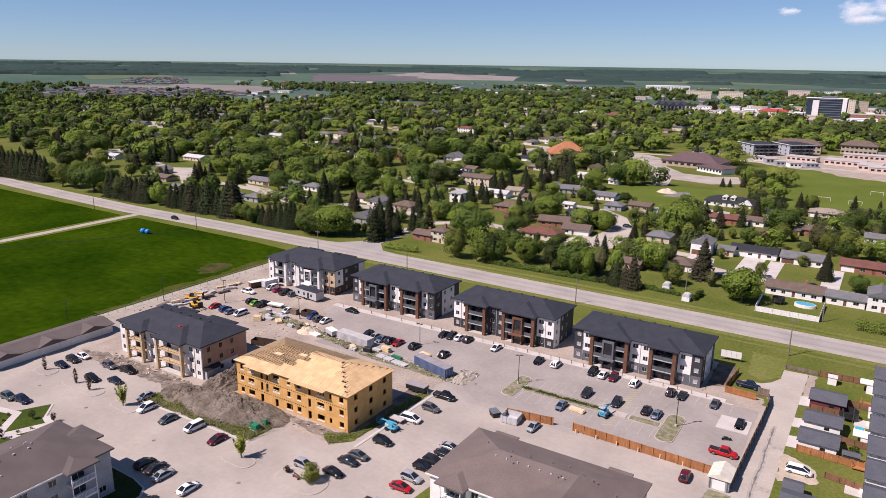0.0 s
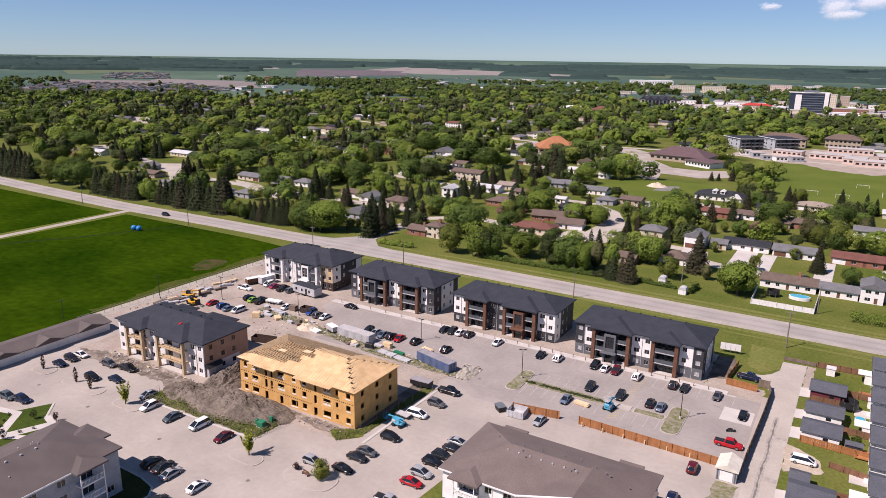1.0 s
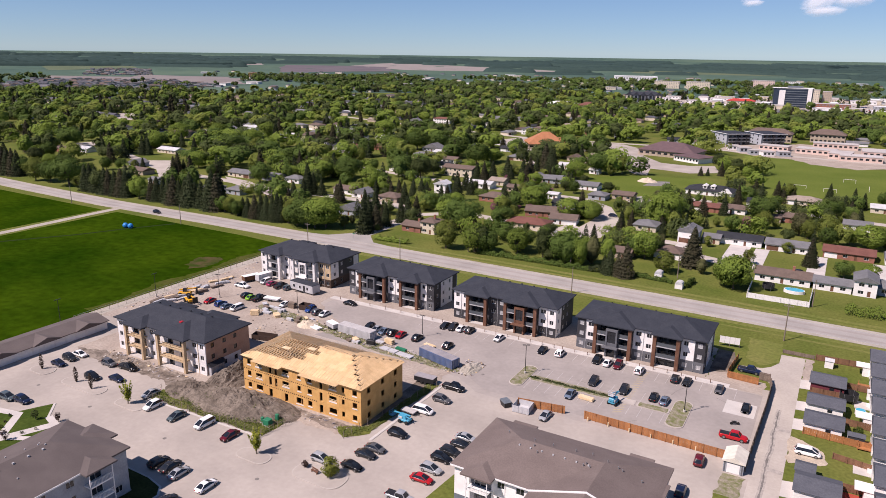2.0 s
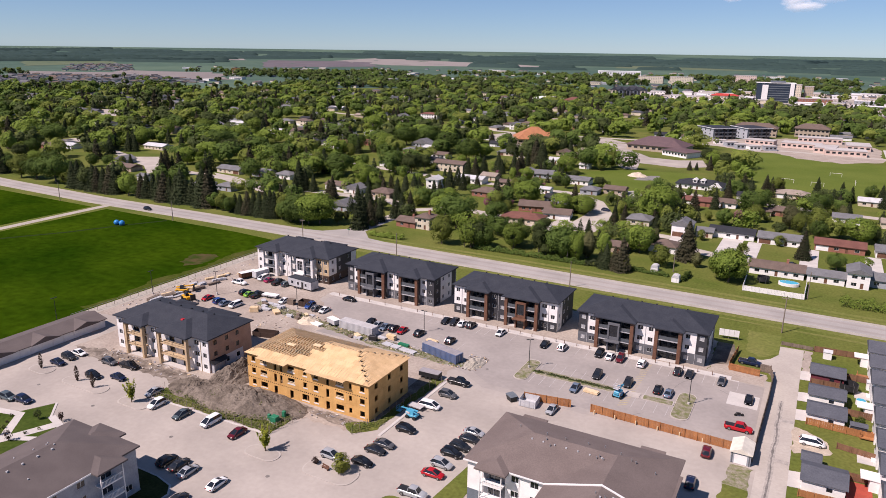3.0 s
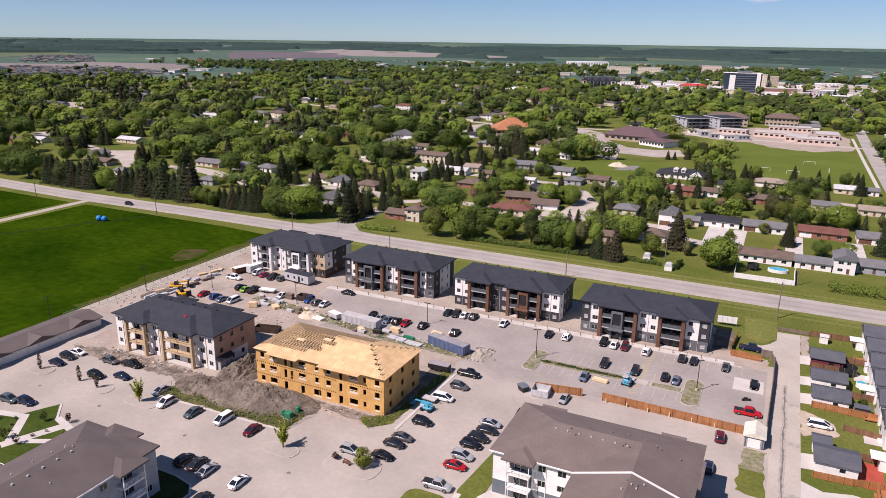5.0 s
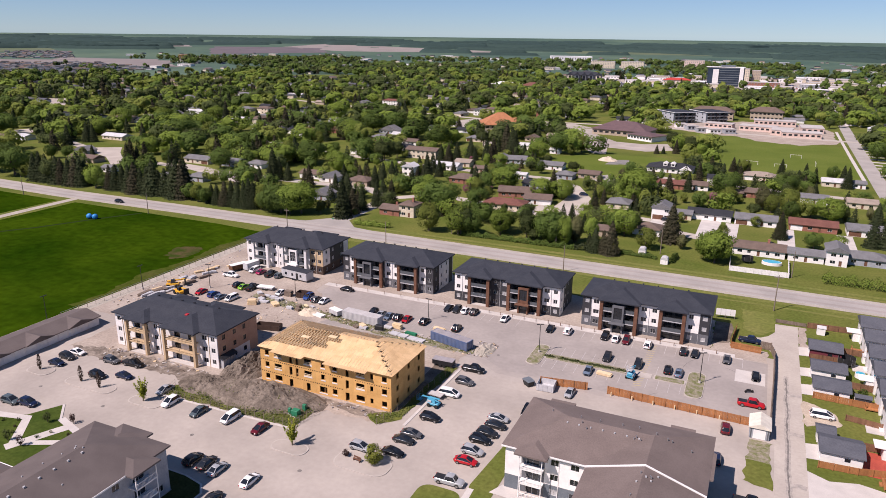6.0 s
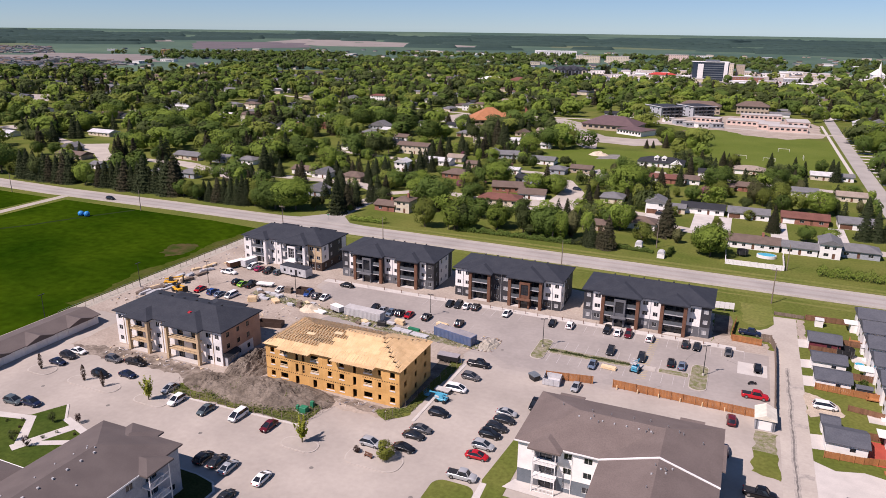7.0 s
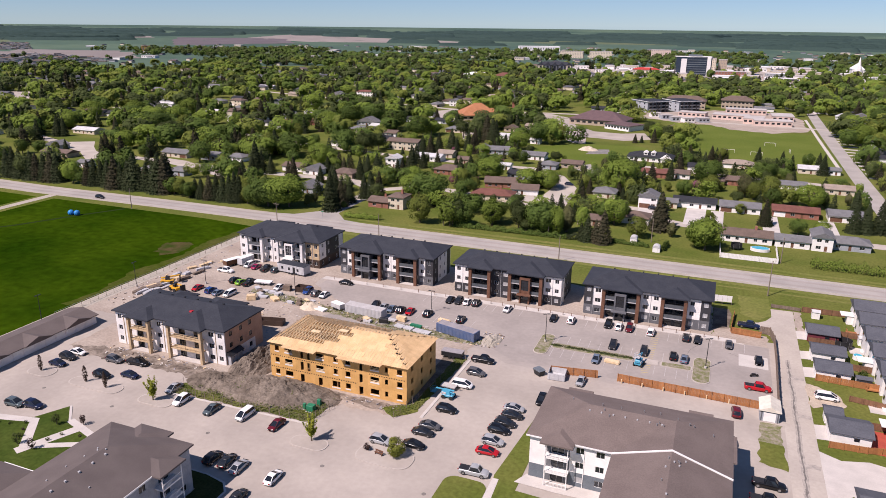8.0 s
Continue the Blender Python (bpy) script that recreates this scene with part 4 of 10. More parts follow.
    part("gutter", boxes((-o, x0, -o - 0.1, -o, z - 0.3, z - 0.02)), M_ALU, e)
    rng = random.Random(3)
    vent = boxes((-0.13, 0.13, -0.13, 0.13, 0, 0.24))
    me = bpy.data.meshes.new("roof_vent")
    vent.to_mesh(me)
    me.materials.append(M_SLAB)
    vent.free()
    stack = tube(bmesh.new(), (0, 0, -0.1), (0, 0, 0.45), 0.1)
    ms = bpy.data.meshes.new("vent_pipe")
    stack.to_mesh(ms)
    ms.materials.append(M_METAL)
    stack.free()

    def zroof(x, y):
        return z + p * min(y + o, D + o - y, x + o, W + o - x)
    for i in range(7):
        x = 9.2 + 2.15 * i
        shared("roof_vent", me, e, pose(x, 7.5, zroof(x, 7.5) - 0.05))
    for i in range(14):
        x, y = rng.uniform(5, 31), rng.uniform(6.8, 12.5)
        shared("vent_pipe", ms, e, pose(x, y, zroof(x, y)))
    for i in range(14):
        x, y = xm + rng.uniform(-3.2, 3.2), rng.uniform(-20, -2.0)
        shared("vent_pipe" if i % 2 else "roof_vent", ms if i % 2 else me, e, pose(x, y, z - 0.2 + p * (hw - abs(x - xm))))
    return e


def slate_building():
    """The neighbouring building at the lot's edge, seen from its shaded side."""
    W, D = 17.7, 60.0
    e = empty("apartment_building", pose(-108.0, -150.6, 0), "pale grey apartment building with a brown shingle roof and balconies", "apartment building")
    o, z, p = 0.6, 9.15, 0.315
    M_PALE = SIDING["grey"]
    ys = [52.5, 49.0, 38, 33, 28, 22, 16, 10]
    clad(e, "right", 0.25, D - 8.6, 0, 9, M_PALE, win_rows([9, 15, 21, 27, 33, 39, 44, 49], 1.5), W=W, D=D)
    clad(e, "right", D - 8.6, D - 4.2, 0, 9, M_PALE, [(D - 7.6, D - 5.2, 3 * f + 0.1, 3 * f + 2.2) for f in range(3)], W=W, D=D)
    clad(e, "right", D - 4.2, D - 0.25, 0, 9, M_PALE, win_rows([D - 2.2], 1.4, floors=(0,)), W=W, D=D)
    clad(e, "back", 0, W, 0, 9, M_PALE, win_rows([4, 9, 14], 1.4), W=W, D=D)
    clad(e, "left", 0.25, D - 0.25, 0, 9, M_PALE, win_rows([4, 10, 16], 1.4), W=W, D=D)
    clad(e, "front", 0, W, 0, 9, M_PALE, [], W=W, D=D)
    for f in range(3):
        s = part("balcony", boxes((W + 0.02, W + 1.8, D - 8.6, D - 4.2, 3 * f - 0.2 if f else 0, 3 * f + 0.06 if f else 0.1)), M_ALU, e)
        bm = boxes((W + 1.74, W + 1.8, D - 8.6, D - 4.2, 3 * f + 0.95, 3 * f + 1.03))
        for i in range(18):
            y = D - 8.6 + 4.36 * i / 17
            box(bm, W + 1.75, W + 1.79, y, y + 0.04, 3 * f + 0.08, 3 * f + 0.95)
        part("railing", bm, M_ALU, s)
    for y in (D - 8.7, D - 4.3):
        part("post", boxes((W + 1.82, W + 1.96, y, y + 0.14, 0, 9.0)), M_ALU, e)
    bm = hip_faces(bmesh.new(), -o, W + o, -o, D + o, z, p, 0.3)
    part("roof", bm, M_SHINGLE_G, e)
    part("balcony_roof", hip_faces(bmesh.new(), W - 5.5, W + 2.4, D - 9.4, D - 3.4, z + 0.02, 0.3, 0.3), M_SHINGLE_G, e)
    part("porch_roof", hip_faces(bmesh.new(), 5.0, 12.5, D - 6, D + 2.2, z + 0.02, 0.3, 0.3), M_SHINGLE_G, e)
    part("gutter", boxes((W + o, W + o + 0.1, -o, D - 9.4, z - 0.3, z - 0.02)), M_ALU, e)
    vent = boxes((-0.16, 0.16, -0.16, 0.16, 0, 0.28))
    me = bpy.data.meshes.new("roof_vent")
    vent.to_mesh(me)
    me.materials.append(M_SLAB)
    vent.free()
    for i in range(9):
        y = D - 10.5 - 2.6 * i
        shared("roof_vent", me, e, pose(W / 2 + 1.2, y, z + p * (W / 2 + o - 1.2) - 0.05))
    for i, (dx, dy) in enumerate(((-1.5, -9.5), (-0.8, -10.2), (-1.8, -12), (-2.5, -15), (4.5, -17), (-2, -19), (0.4, -9.6), (-3, -24))):
        shared("roof_vent", me, e, Matrix.Translation((W / 2 + dx, D + dy, z + p * min(W / 2 + o - abs(dx), o - dy) - 0.05)) @ Matrix.Diagonal((0.6, 0.6, 0.8, 1)))
    # the lower wing to the west
    wing = empty("apartment_wing", pose(-152.0, -125.5, 0), "grey apartment wing with a brown shingle roof", "apartment building")
    clad(wing, "back", 0, 43.0, 0, 8.4, M_PALE, [], W=43.0, D=19.0)
    clad(wing, "front", 0, 43.0, 0, 8.4, M_PALE, [], W=43.0, D=19.0)
    part("roof", hip_faces(bmesh.new(), -0.6, 43.4, -0.6, 19.6, 8.6, 0.31, 0.3), M_SHINGLE_G, wing)
    part("fascia", boxes((36.0, 43.5, 19.6, 19.75, 8.3, 8.62)), M_ALU, wing)
    return e


brown_building()
slate_building()

# ---- vehicles ----
PAINT = {}
for _n, _c in dict(black=(0.008, 0.008, 0.009), charcoal=(0.03, 0.031, 0.034), grey=(0.12, 0.12, 0.125), silver=(0.42, 0.43, 0.44), white=(0.78, 0.78, 0.77), navy=(0.01, 0.016, 0.045), blue=(0.02, 0.06, 0.22),
                   steel_blue=(0.16, 0.21, 0.28), red=(0.42, 0.012, 0.016), maroon=(0.11, 0.01, 0.016), green=(0.18, 0.42, 0.03), slate=(0.10, 0.13, 0.14), magenta=(0.30, 0.02, 0.08)).items():
    PAINT[_n] = mat("%s_car_paint" % _n, _c, tuple(v * 0.94 for v in _c), 0.8, 5.0, 0.22, 0.0, metal=0.25 if _n in ("grey", "silver", "steel_blue", "slate", "charcoal") else 0.0, fine=0.03, spec=0.55)
M_LAMP_F = mat("clear_headlamp", (0.75, 0.76, 0.78), None, 2.0, 8.0, 0.1, 0.0, fine=0.03, spec=0.6)
M_LAMP_R = mat("red_tail_lamp", (0.35, 0.01, 0.01), None, 2.0, 8.0, 0.15, 0.0, fine=0.03, spec=0.6)
M_RIM = mat("alloy_rim", (0.42, 0.42, 0.43), None, 2.0, 8.0, 0.35, 0.0, metal=0.8)
SHAPES = {
    "sedan": dict(st=[(-2.35, 0.78, 0.72), (-2.2, 0.92, 0.86), (-1.3, 0.97, 0.91), (0.9, 0.93, 0.91), (1.9, 0.78, 0.88), (2.3, 0.62, 0.74)], cab=(-2.0, 1.5, -0.95, 0.2, 0.92, 1.45), wheel=(1.42, 0.33)),
    "suv": dict(st=[(-2.3, 0.95, 0.78), (-2.15, 1.03, 0.9), (-1.3, 1.06, 0.95), (0.8, 1.04, 0.95), (1.8, 0.93, 0.9), (2.3, 0.74, 0.76)], cab=(-2.24, 1.45, -1.62, 0.22, 1.03, 1.66), wheel=(1.4, 0.37)),
    "van": dict(st=[(-2.55, 0.95, 0.82), (-2.45, 1.08, 0.94), (-1.3, 1.1, 0.98), (1.2, 1.08, 0.98), (2.1, 0.95, 0.93), (2.5, 0.72, 0.8)], cab=(-2.5, 2.05, -2.05, 0.72, 1.06, 1.74), wheel=(1.55, 0.35)),
    "pickup": dict(st=[(-2.9, 1.05, 0.9), (-2.8, 1.1, 0.96), (-0.7, 1.12, 0.98), (1.2, 1.12, 0.98), (2.5, 1.05, 0.95), (2.9, 0.85, 0.84)], cab=(-0.75, 1.65, -0.5, 0.95, 1.1, 1.88), wheel=(1.8, 0.42)),
}
CAR_PROTO = {}


def loft(bm, st, zb):
    """A closed, rounded body through stations of (x, top, half width)."""
    x = np.linspace(0, 1, 15)
    x = st[0][0] + (st[-1][0] - st[0][0]) * (x + 0.06 * np.sin(2 * math.pi * x) * -1)
    px, pz, pw = (np.array([s[k] for s in st]) for k in range(3))
    tops, wides = np.interp(x, px, pz), np.interp(x, px, pw)
    tops[1:-1] = (tops[:-2] + 2 * tops[1:-1] + tops[2:]) / 4
    rings = []
    for i, (xx, zt, w) in enumerate(zip(x, tops, wides)):
        end = i in (0, len(x) - 1)
        if end:
            w, zt = w * 0.86, zt - 0.1
        lo = zb + (0.16 if end else 0.0)
        half = [(0.86, lo), (0.98, lo + 0.1), (1.0, lo + 0.28), (0.975, zt - 0.16), (0.92, zt - 0.06), (0.8, zt), (0.42, zt + 0.035)]
        sec = [(-w * k, zz) for k, zz in half] + [(w * k, zz) for k, zz in half[::-1]]
        rings.append([bm.verts.new((xx, y, zz)) for y, zz in sec])
    k = len(rings[0])
    for a, b in zip(rings, rings[1:]):
        for j in range(k):
            bm.faces.new((a[j], a[(j + 1) % k], b[(j + 1) % k], b[j]))
    bm.faces.new(rings[0])
    bm.faces.new(rings[-1][::-1])
    bmesh.ops.recalc_face_normals(bm, faces=bm.faces[:])
    return bm


def layers(bm, levels, r):
    """A rounded cab: levels are (x0, x1, half width, z) from the sill upwards."""
    rings = [[bm.verts.new((x, y, z)) for x, y in rounded(x0, x1, -w, w, min(r, w * 0.8), 3)] for x0, x1, w, z in levels]
    k = len(rings[0])
    for a, b in zip(rings, rings[1:]):
        for j in range(k):
            bm.faces.new((a[j], a[(j + 1) % k], b[(j + 1) % k], b[j]))
    bm.faces.new(rings[-1])
    bmesh.ops.recalc_face_normals(bm, faces=bm.faces[:])
    return bm


def rail(bm, line, r):
    """One bent square bar along a line of points."""
    rings = [[bm.verts.new((x + dx * r, y + dy * r, z + dx * r * 0.5)) for dx, dy in ((-1, -1), (1, -1), (1, 1), (-1, 1))] for x, y, z in line]
    for a, b in zip(rings, rings[1:]):
        for j in range(4):
            bm.faces.new((a[j], a[(j + 1) % 4], b[(j + 1) % 4], b[j]))
    bm.faces.new(rings[0])
    bm.faces.new(rings[-1][::-1])
    bmesh.ops.recalc_face_normals(bm, faces=bm.faces[:])
    return bm


def rounded_part(name, bm, material, e):
    ob = part(name, bm, material, e, smooth=True)
    ob.data.set_sharp_from_angle(angle=radians(42))
    return ob


KIND_WORDS = dict(sedan="sedan", suv="sport utility car", van="minivan", pickup="pickup truck")


def car(kind, colour, x, y, rz, group="parked cars", m=None):
    m = m or pose(x, y, 0.045, 0, 0, rz)
    if (kind, colour) in CAR_PROTO:
        return copy_thing(CAR_PROTO[kind, colour], m)
    s, paint = SHAPES[kind], PAINT[colour]
    e = empty(kind if kind != "suv" else "car", m, "%s %s parked on the lot" % (colour.replace("_", " "), KIND_WORDS[kind]), "pickup truck" if kind == "pickup" else "car", group)
    CAR_PROTO[kind, colour] = e
    rounded_part("body", loft(bmesh.new(), s["st"], 0.26), paint, e)
    b0, b1, t0, t1, z0, z1 = s["cab"]
    w0, w1 = (0.85, 0.62) if kind == "sedan" else (0.89, 0.68)
    rounded_part("glasshouse", layers(bmesh.new(), [(b0, b1, w0, z0 - 0.12), (b0 * 0.7 + t0 * 0.3, b1 * 0.66 + t1 * 0.34, w0 * 0.72 + w1 * 0.28, z0 + 0.3 * (z1 - z0)), (t0, t1, w1, z1)], 0.3), M_GLASS, e)
    bm = layers(bmesh.new(), [(t0 - 0.05, t1 + 0.04, w1 + 0.025, z1 - 0.05), (t0, t1, w1 + 0.01, z1 + 0.01), (t0 + 0.14, t1 - 0.16, w1 - 0.14, z1 + 0.06)], 0.3)
    rounded_part("roof_panel", bm, paint, e)
    for sy in (-1, 1):
        line = [(b1, sy * (w0 - 0.06), z0 - 0.03), (t1, sy * (w1 - 0.06), z1), (t1 - 0.3, sy * w1, z1 + 0.01), (t0 + 0.3, sy * w1, z1 + 0.01), (t0, sy * (w1 - 0.06), z1), (b0, sy * (w0 - 0.06), z0 - 0.03)]
        part("side_frame", rail(bmesh.new(), line, 0.055), paint, e)
    wx, wr = s["wheel"]
    hw = s["st"][2][2]
    for ax in (-wx, wx):
        for sy in (-1, 1):
            wh = part("tyre", tube(bmesh.new(), (ax, sy * (hw - 0.2), wr), (ax, sy * (hw + 0.02), wr), wr, n=12), M_TYRE, e)
            part("rim", tube(bmesh.new(), (ax, sy * (hw - 0.1), wr), (ax, sy * (hw + 0.03), wr), wr * 0.62, n=8), M_RIM, wh)
    xf, zf, wf = s["st"][-1]
    xr, zr, wrr = s["st"][0]
    for sy in (-1, 1):
        part("headlight", boxes((xf - 0.22, xf + 0.004, sy * wf * 0.74 - 0.13, sy * wf * 0.74 + 0.13, zf - 0.16, zf - 0.06)), M_LAMP_F, e)
        part("tail_light", boxes((xr - 0.015, xr + 0.15, sy * wrr * 0.8 - 0.13, sy * wrr * 0.8 + 0.13, zr - 0.15, zr + 0.02)), M_LAMP_R, e)
    if kind == "pickup":
        part("cargo_bed", boxes((-2.75, -0.85, -0.78, 0.78, 1.06, 1.155)), M_BLACK, e)
    return e


XR, YR = (0.0, 180.0), (90.0, -90.0)
_cr = random.Random(4)


def park(rows, axis, flip=None):
    for kind, colour, x, y in rows:
        base = (XR if axis == "x" else YR)
        rz = base[_cr.randrange(2)] if flip is None else base[flip]
        car(kind, colour, x, y, rz + _cr.uniform(-2.5, 2.5))


park((("sedan", "navy", -153.1, -64.9), ("suv", "charcoal", -153.7, -61.4), ("sedan", "white", -153.6, -58.6), ("suv", "black", -138.5, -65.3), ("sedan", "navy", -132.5, -62.8), ("suv", "grey", -141.9, -58.2),
      ("pickup", "black", -135.6, -57.2), ("suv", "slate", -145.6, -82.2), ("suv", "navy", -141.2, -81.2)), "x", 0)
park((("sedan", "silver", -118.6, -63.8), ("suv", "white", -113.3, -67.4), ("sedan", "slate", -104.7, -67.9), ("van", "white", -96.8, -67.0), ("sedan", "maroon", -88.4, -67.7)), "y", 1)
park((("suv", "black", -92.8, -82.2), ("sedan", "charcoal", -89.7, -81.9), ("sedan", "silver", -86.5, -82.6), ("sedan", "white", -78.7, -82.9), ("sedan", "charcoal", -81.2, -90.0)), "y", 0)
park((("suv", "silver", -66.0, -64.6), ("sedan", "black", -59.3, -63.4), ("sedan", "charcoal", -59.4, -58.6), ("sedan", "grey", -59.0, -55.8), ("suv", "black", -58.2, -48.5), ("van", "white", -58.8, -37.0), ("suv", "grey", -57.8, -30.2),
      ("pickup", "black", -58.4, -23.3)), "x", 0)
park((("sedan", "silver", -44.8, -42.4), ("sedan", "charcoal", -44.4, -45.3), ("suv", "charcoal", -44.9, -48.9), ("suv", "black", -45.3, -51.9), ("suv", "silver", -45.2, -56.3), ("sedan", "red", -45.1, -60.0), ("pickup", "silver", -45.4, -67.2)), "x", 0)
park((("sedan", "silver", -33.8, -24.6), ("suv", "black", -40.2, -36.6), ("sedan", "black", -48.3, 9.4), ("suv", "white", -43.3, 9.9), ("suv", "black", -33.2, 11.0), ("sedan", "white", -30.2, 10.7), ("suv", "maroon", -27.4, 10.7), ("suv", "white", -21.6, 10.4),
      ("suv", "charcoal", -29.9, -2.0), ("sedan", "steel_blue", -32.6, -11.6), ("suv", "charcoal", -22.0, -2.6), ("sedan", "black", -14.8, -2.4), ("sedan", "steel_blue", -12.1, -3.0), ("suv", "charcoal", -12.5, 10.4), ("sedan", "charcoal", -9.6, 10.2),
      ("sedan", "grey", -1.8, 10.2), ("sedan", "black", 5.2, 3.2), ("suv", "maroon", 0.0, -25.4), ("suv", "navy", -1.0, -38.2)), "y")
park((("pickup", "red", 4.6, -12.0), ("pickup", "black", 5.5, -50.3), ("pickup", "black", 5.0, -55.6), ("van", "white", 19.0, -10.6), ("pickup", "navy", 3.2, 25.6)), "x", 0)
park((("sedan", "black", -116.3, 11.3), ("sedan", "charcoal", 8.0, 130.2), ("sedan", "white", -96.0, 139.0), ("suv", "navy", -81.5, 186.0), ("suv", "black", -35.5, 151.5)), "x", 0)
park((("suv", "black", -98.9, -2.2), ("sedan", "silver", -96.2, -2.4), ("sedan", "steel_blue", -93.4, -2.6), ("suv", "black", -90.6, -2.2), ("sedan", "red", -87.7, -2.3), ("suv", "black", -82.4, -1.6), ("suv", "black", -72.2, -1.8), ("sedan", "charcoal", -80.3, 10.8),
      ("suv", "charcoal", -77.6, 11.0), ("sedan", "white", -75.0, 11.3), ("suv", "charcoal", -72.2, 11.4), ("sedan", "white", -62.3, 10.6)), "y")
park((("pickup", "white", -158.9, 5.7),), "x", 0)
park((("van", "white", -155.2, 13.6), ("sedan", "magenta", -151.8, 13.0), ("pickup", "charcoal", -147.5, 12.6), ("suv", "slate", -143.8, 12.6), ("suv", "black", -150.1, -0.8), ("sedan", "green", -147.5, -1.4), ("pickup", "black", -144.6, -0.8),
      ("sedan", "white", -133.5, -0.6), ("suv", "blue", -123.5, 0.2), ("suv", "grey", -120.1, -0.6), ("sedan", "white", -117.2, -0.7)), "y")
park((("sedan", "red", -156.5, -11.0), ("suv", "blue", -151.3, -11.1), ("sedan", "steel_blue", -148.1, -11.7), ("van", "white", -144.2, -11.1)), "y")
park((("suv", "black", -279.0, 66.6),), "x", 0)

# ---- trailers, containers and machines ----


def trailer(x, y, rz, w, d, h, material, label, name="trailer", roof=None):
    e = empty(name, pose(x, y, 0.045, 0, 0, rz), label, name.replace("_", " "))
    part("body", boxes((-w / 2, w / 2, -d / 2, d / 2, 0.55, h), bevel=0.05), material, e)
    part("roof", boxes((-w / 2 - 0.04, w / 2 + 0.04, -d / 2 - 0.04, d / 2 + 0.04, h, h + 0.08)), roof or M_ALU, e)
    bm = bmesh.new()
    for i in range(int(w / 0.6)):
        xx = -w / 2 + 0.3 + 0.6 * i
        box(bm, xx - 0.04, xx + 0.04, -d / 2 - 0.04, -d / 2 - 0.002, 0.6, h - 0.05)
    part("rib", bm, material, e)
    for sx in (-0.5, 0.5):
        for sy in (-1, 1):
            part("wheel", tube(bmesh.new(), (sx, sy * (d / 2 - 0.05), 0.36), (sx, sy * (d / 2 + 0.16), 0.36), 0.36, n=12), M_TYRE, e)
    part("drawbar", boxes((w / 2, w / 2 + 1.2, -0.08, 0.08, 0.5, 0.62)), M_BLACK, e)
    return e


def container(x, y, rz, w, d, h, material, label):
    e = empty("shipping_container", pose(x, y, 0.06, 0, 0, rz), label, "container")
    bm = boxes((-w / 2, w / 2, -d / 2 + 0.06, d / 2 - 0.06, 0.1, h))
    for i in range(int(w / 0.45)):
        xx = -w / 2 + 0.2 + 0.45 * i
        for y0, y1 in ((-d / 2, -d / 2 + 0.06), (d / 2 - 0.06, d / 2)):
            box(bm, xx, xx + 0.22, y0, y1, 0.15, h - 0.1)
    part("body", bm, material, e)
    part("roof", boxes((-w / 2 + 0.2, w / 2 - 0.2, -d / 2 + 0.2, d / 2 - 0.2, h, h + 0.02)), M_GREYTOP if material is M_BLUE_STEEL else M_PALETOP, e, "dusty steel roof")
    for xx in (-w / 2, w / 2 - 0.16):
        for yy in (-d / 2, d / 2 - 0.16):
            part("corner_post", boxes((xx, xx + 0.16, yy, yy + 0.16, 0, h + 0.03)), material, e)
    for k in (-0.5, 0.0, 0.5):
        part("locking_bar", boxes((w / 2, w / 2 + 0.05, k * d * 0.7 - 0.03, k * d * 0.7 + 0.03, 0.2, h - 0.1)), M_METAL, e)
    return e


M_ISLAND = mat("patchy_grass_and_gravel", (0.13, 0.14, 0.05), (0.27, 0.235, 0.18), 0.9, 3.0, 0.95, 0.3, fine=0.25)
M_BLUE_STEEL = mat("faded_blue_steel", (0.072, 0.115, 0.225), (0.110, 0.140, 0.225), 0.6, 4.0, 0.6, 0.05, fine=0.12)
M_WHITE_STEEL = mat("chalky_white_steel", (0.50, 0.50, 0.51), (0.42, 0.42, 0.43), 0.6, 4.0, 0.6, 0.05, fine=0.08)
M_GREYTOP = mat("dusty_steel_roof", (0.30, 0.28, 0.29), (0.24, 0.225, 0.235), 0.4, 3.0, 0.8, 0.05, fine=0.1)
M_PALETOP = mat("dusty_white_steel_roof", (0.46, 0.44, 0.43), (0.38, 0.365, 0.355), 0.4, 3.0, 0.8, 0.05, fine=0.1)
M_TEAL = mat("sky_blue_lift_paint", (0.05, 0.28, 0.42), (0.06, 0.32, 0.46), 0.6, 4.0, 0.4, 0.0, fine=0.08)
M_YELLOW = mat("yellow_machine_paint", (0.62, 0.33, 0.02), (0.55, 0.28, 0.02), 0.6, 4.0, 0.45, 0.0, fine=0.1)
M_GREENBOX = mat("green_utility_paint", (0.015, 0.16, 0.085), (0.02, 0.19, 0.10), 0.6, 4.0, 0.5, 0.0, fine=0.08)
M_RUST = mat("rusty_steel", (0.15, 0.07, 0.035), (0.10, 0.05, 0.03), 0.8, 5.0, 0.85, 0.1, fine=0.2)
M_BALE = mat("blue_bale_wrap", (0.02, 0.20, 0.50), (0.03, 0.24, 0.55), 0.6, 4.0, 0.4, 0.05, fine=0.06)
M_SAND = mat("pale_sand", (0.55, 0.47, 0.36), (0.50, 0.42, 0.32), 0.4, 3.0, 0.95, 0.2)
container(-99.2, -7.8, -4, 12.2, 3.0, 2.5, M_WHITE_STEEL, "long chalky white shipping container on the site")
container(-69.7, -11.0, -14, 12.2, 3.0, 2.5, M_BLUE_STEEL, "faded blue shipping container at the site's edge")
e = trailer(-137.5, 13.9, -6, 11.0, 3.6, 3.3, M_WHITE_STEEL, "white site office trailer with a dark roof", "office_trailer", M_SHINGLE_D)
for xx in (-3.4, -0.6, 3.0):
    part("window", boxes((xx - 0.4, xx + 0.4, -1.86, -1.82, 1.5, 2.4)), M_GLASS, e)
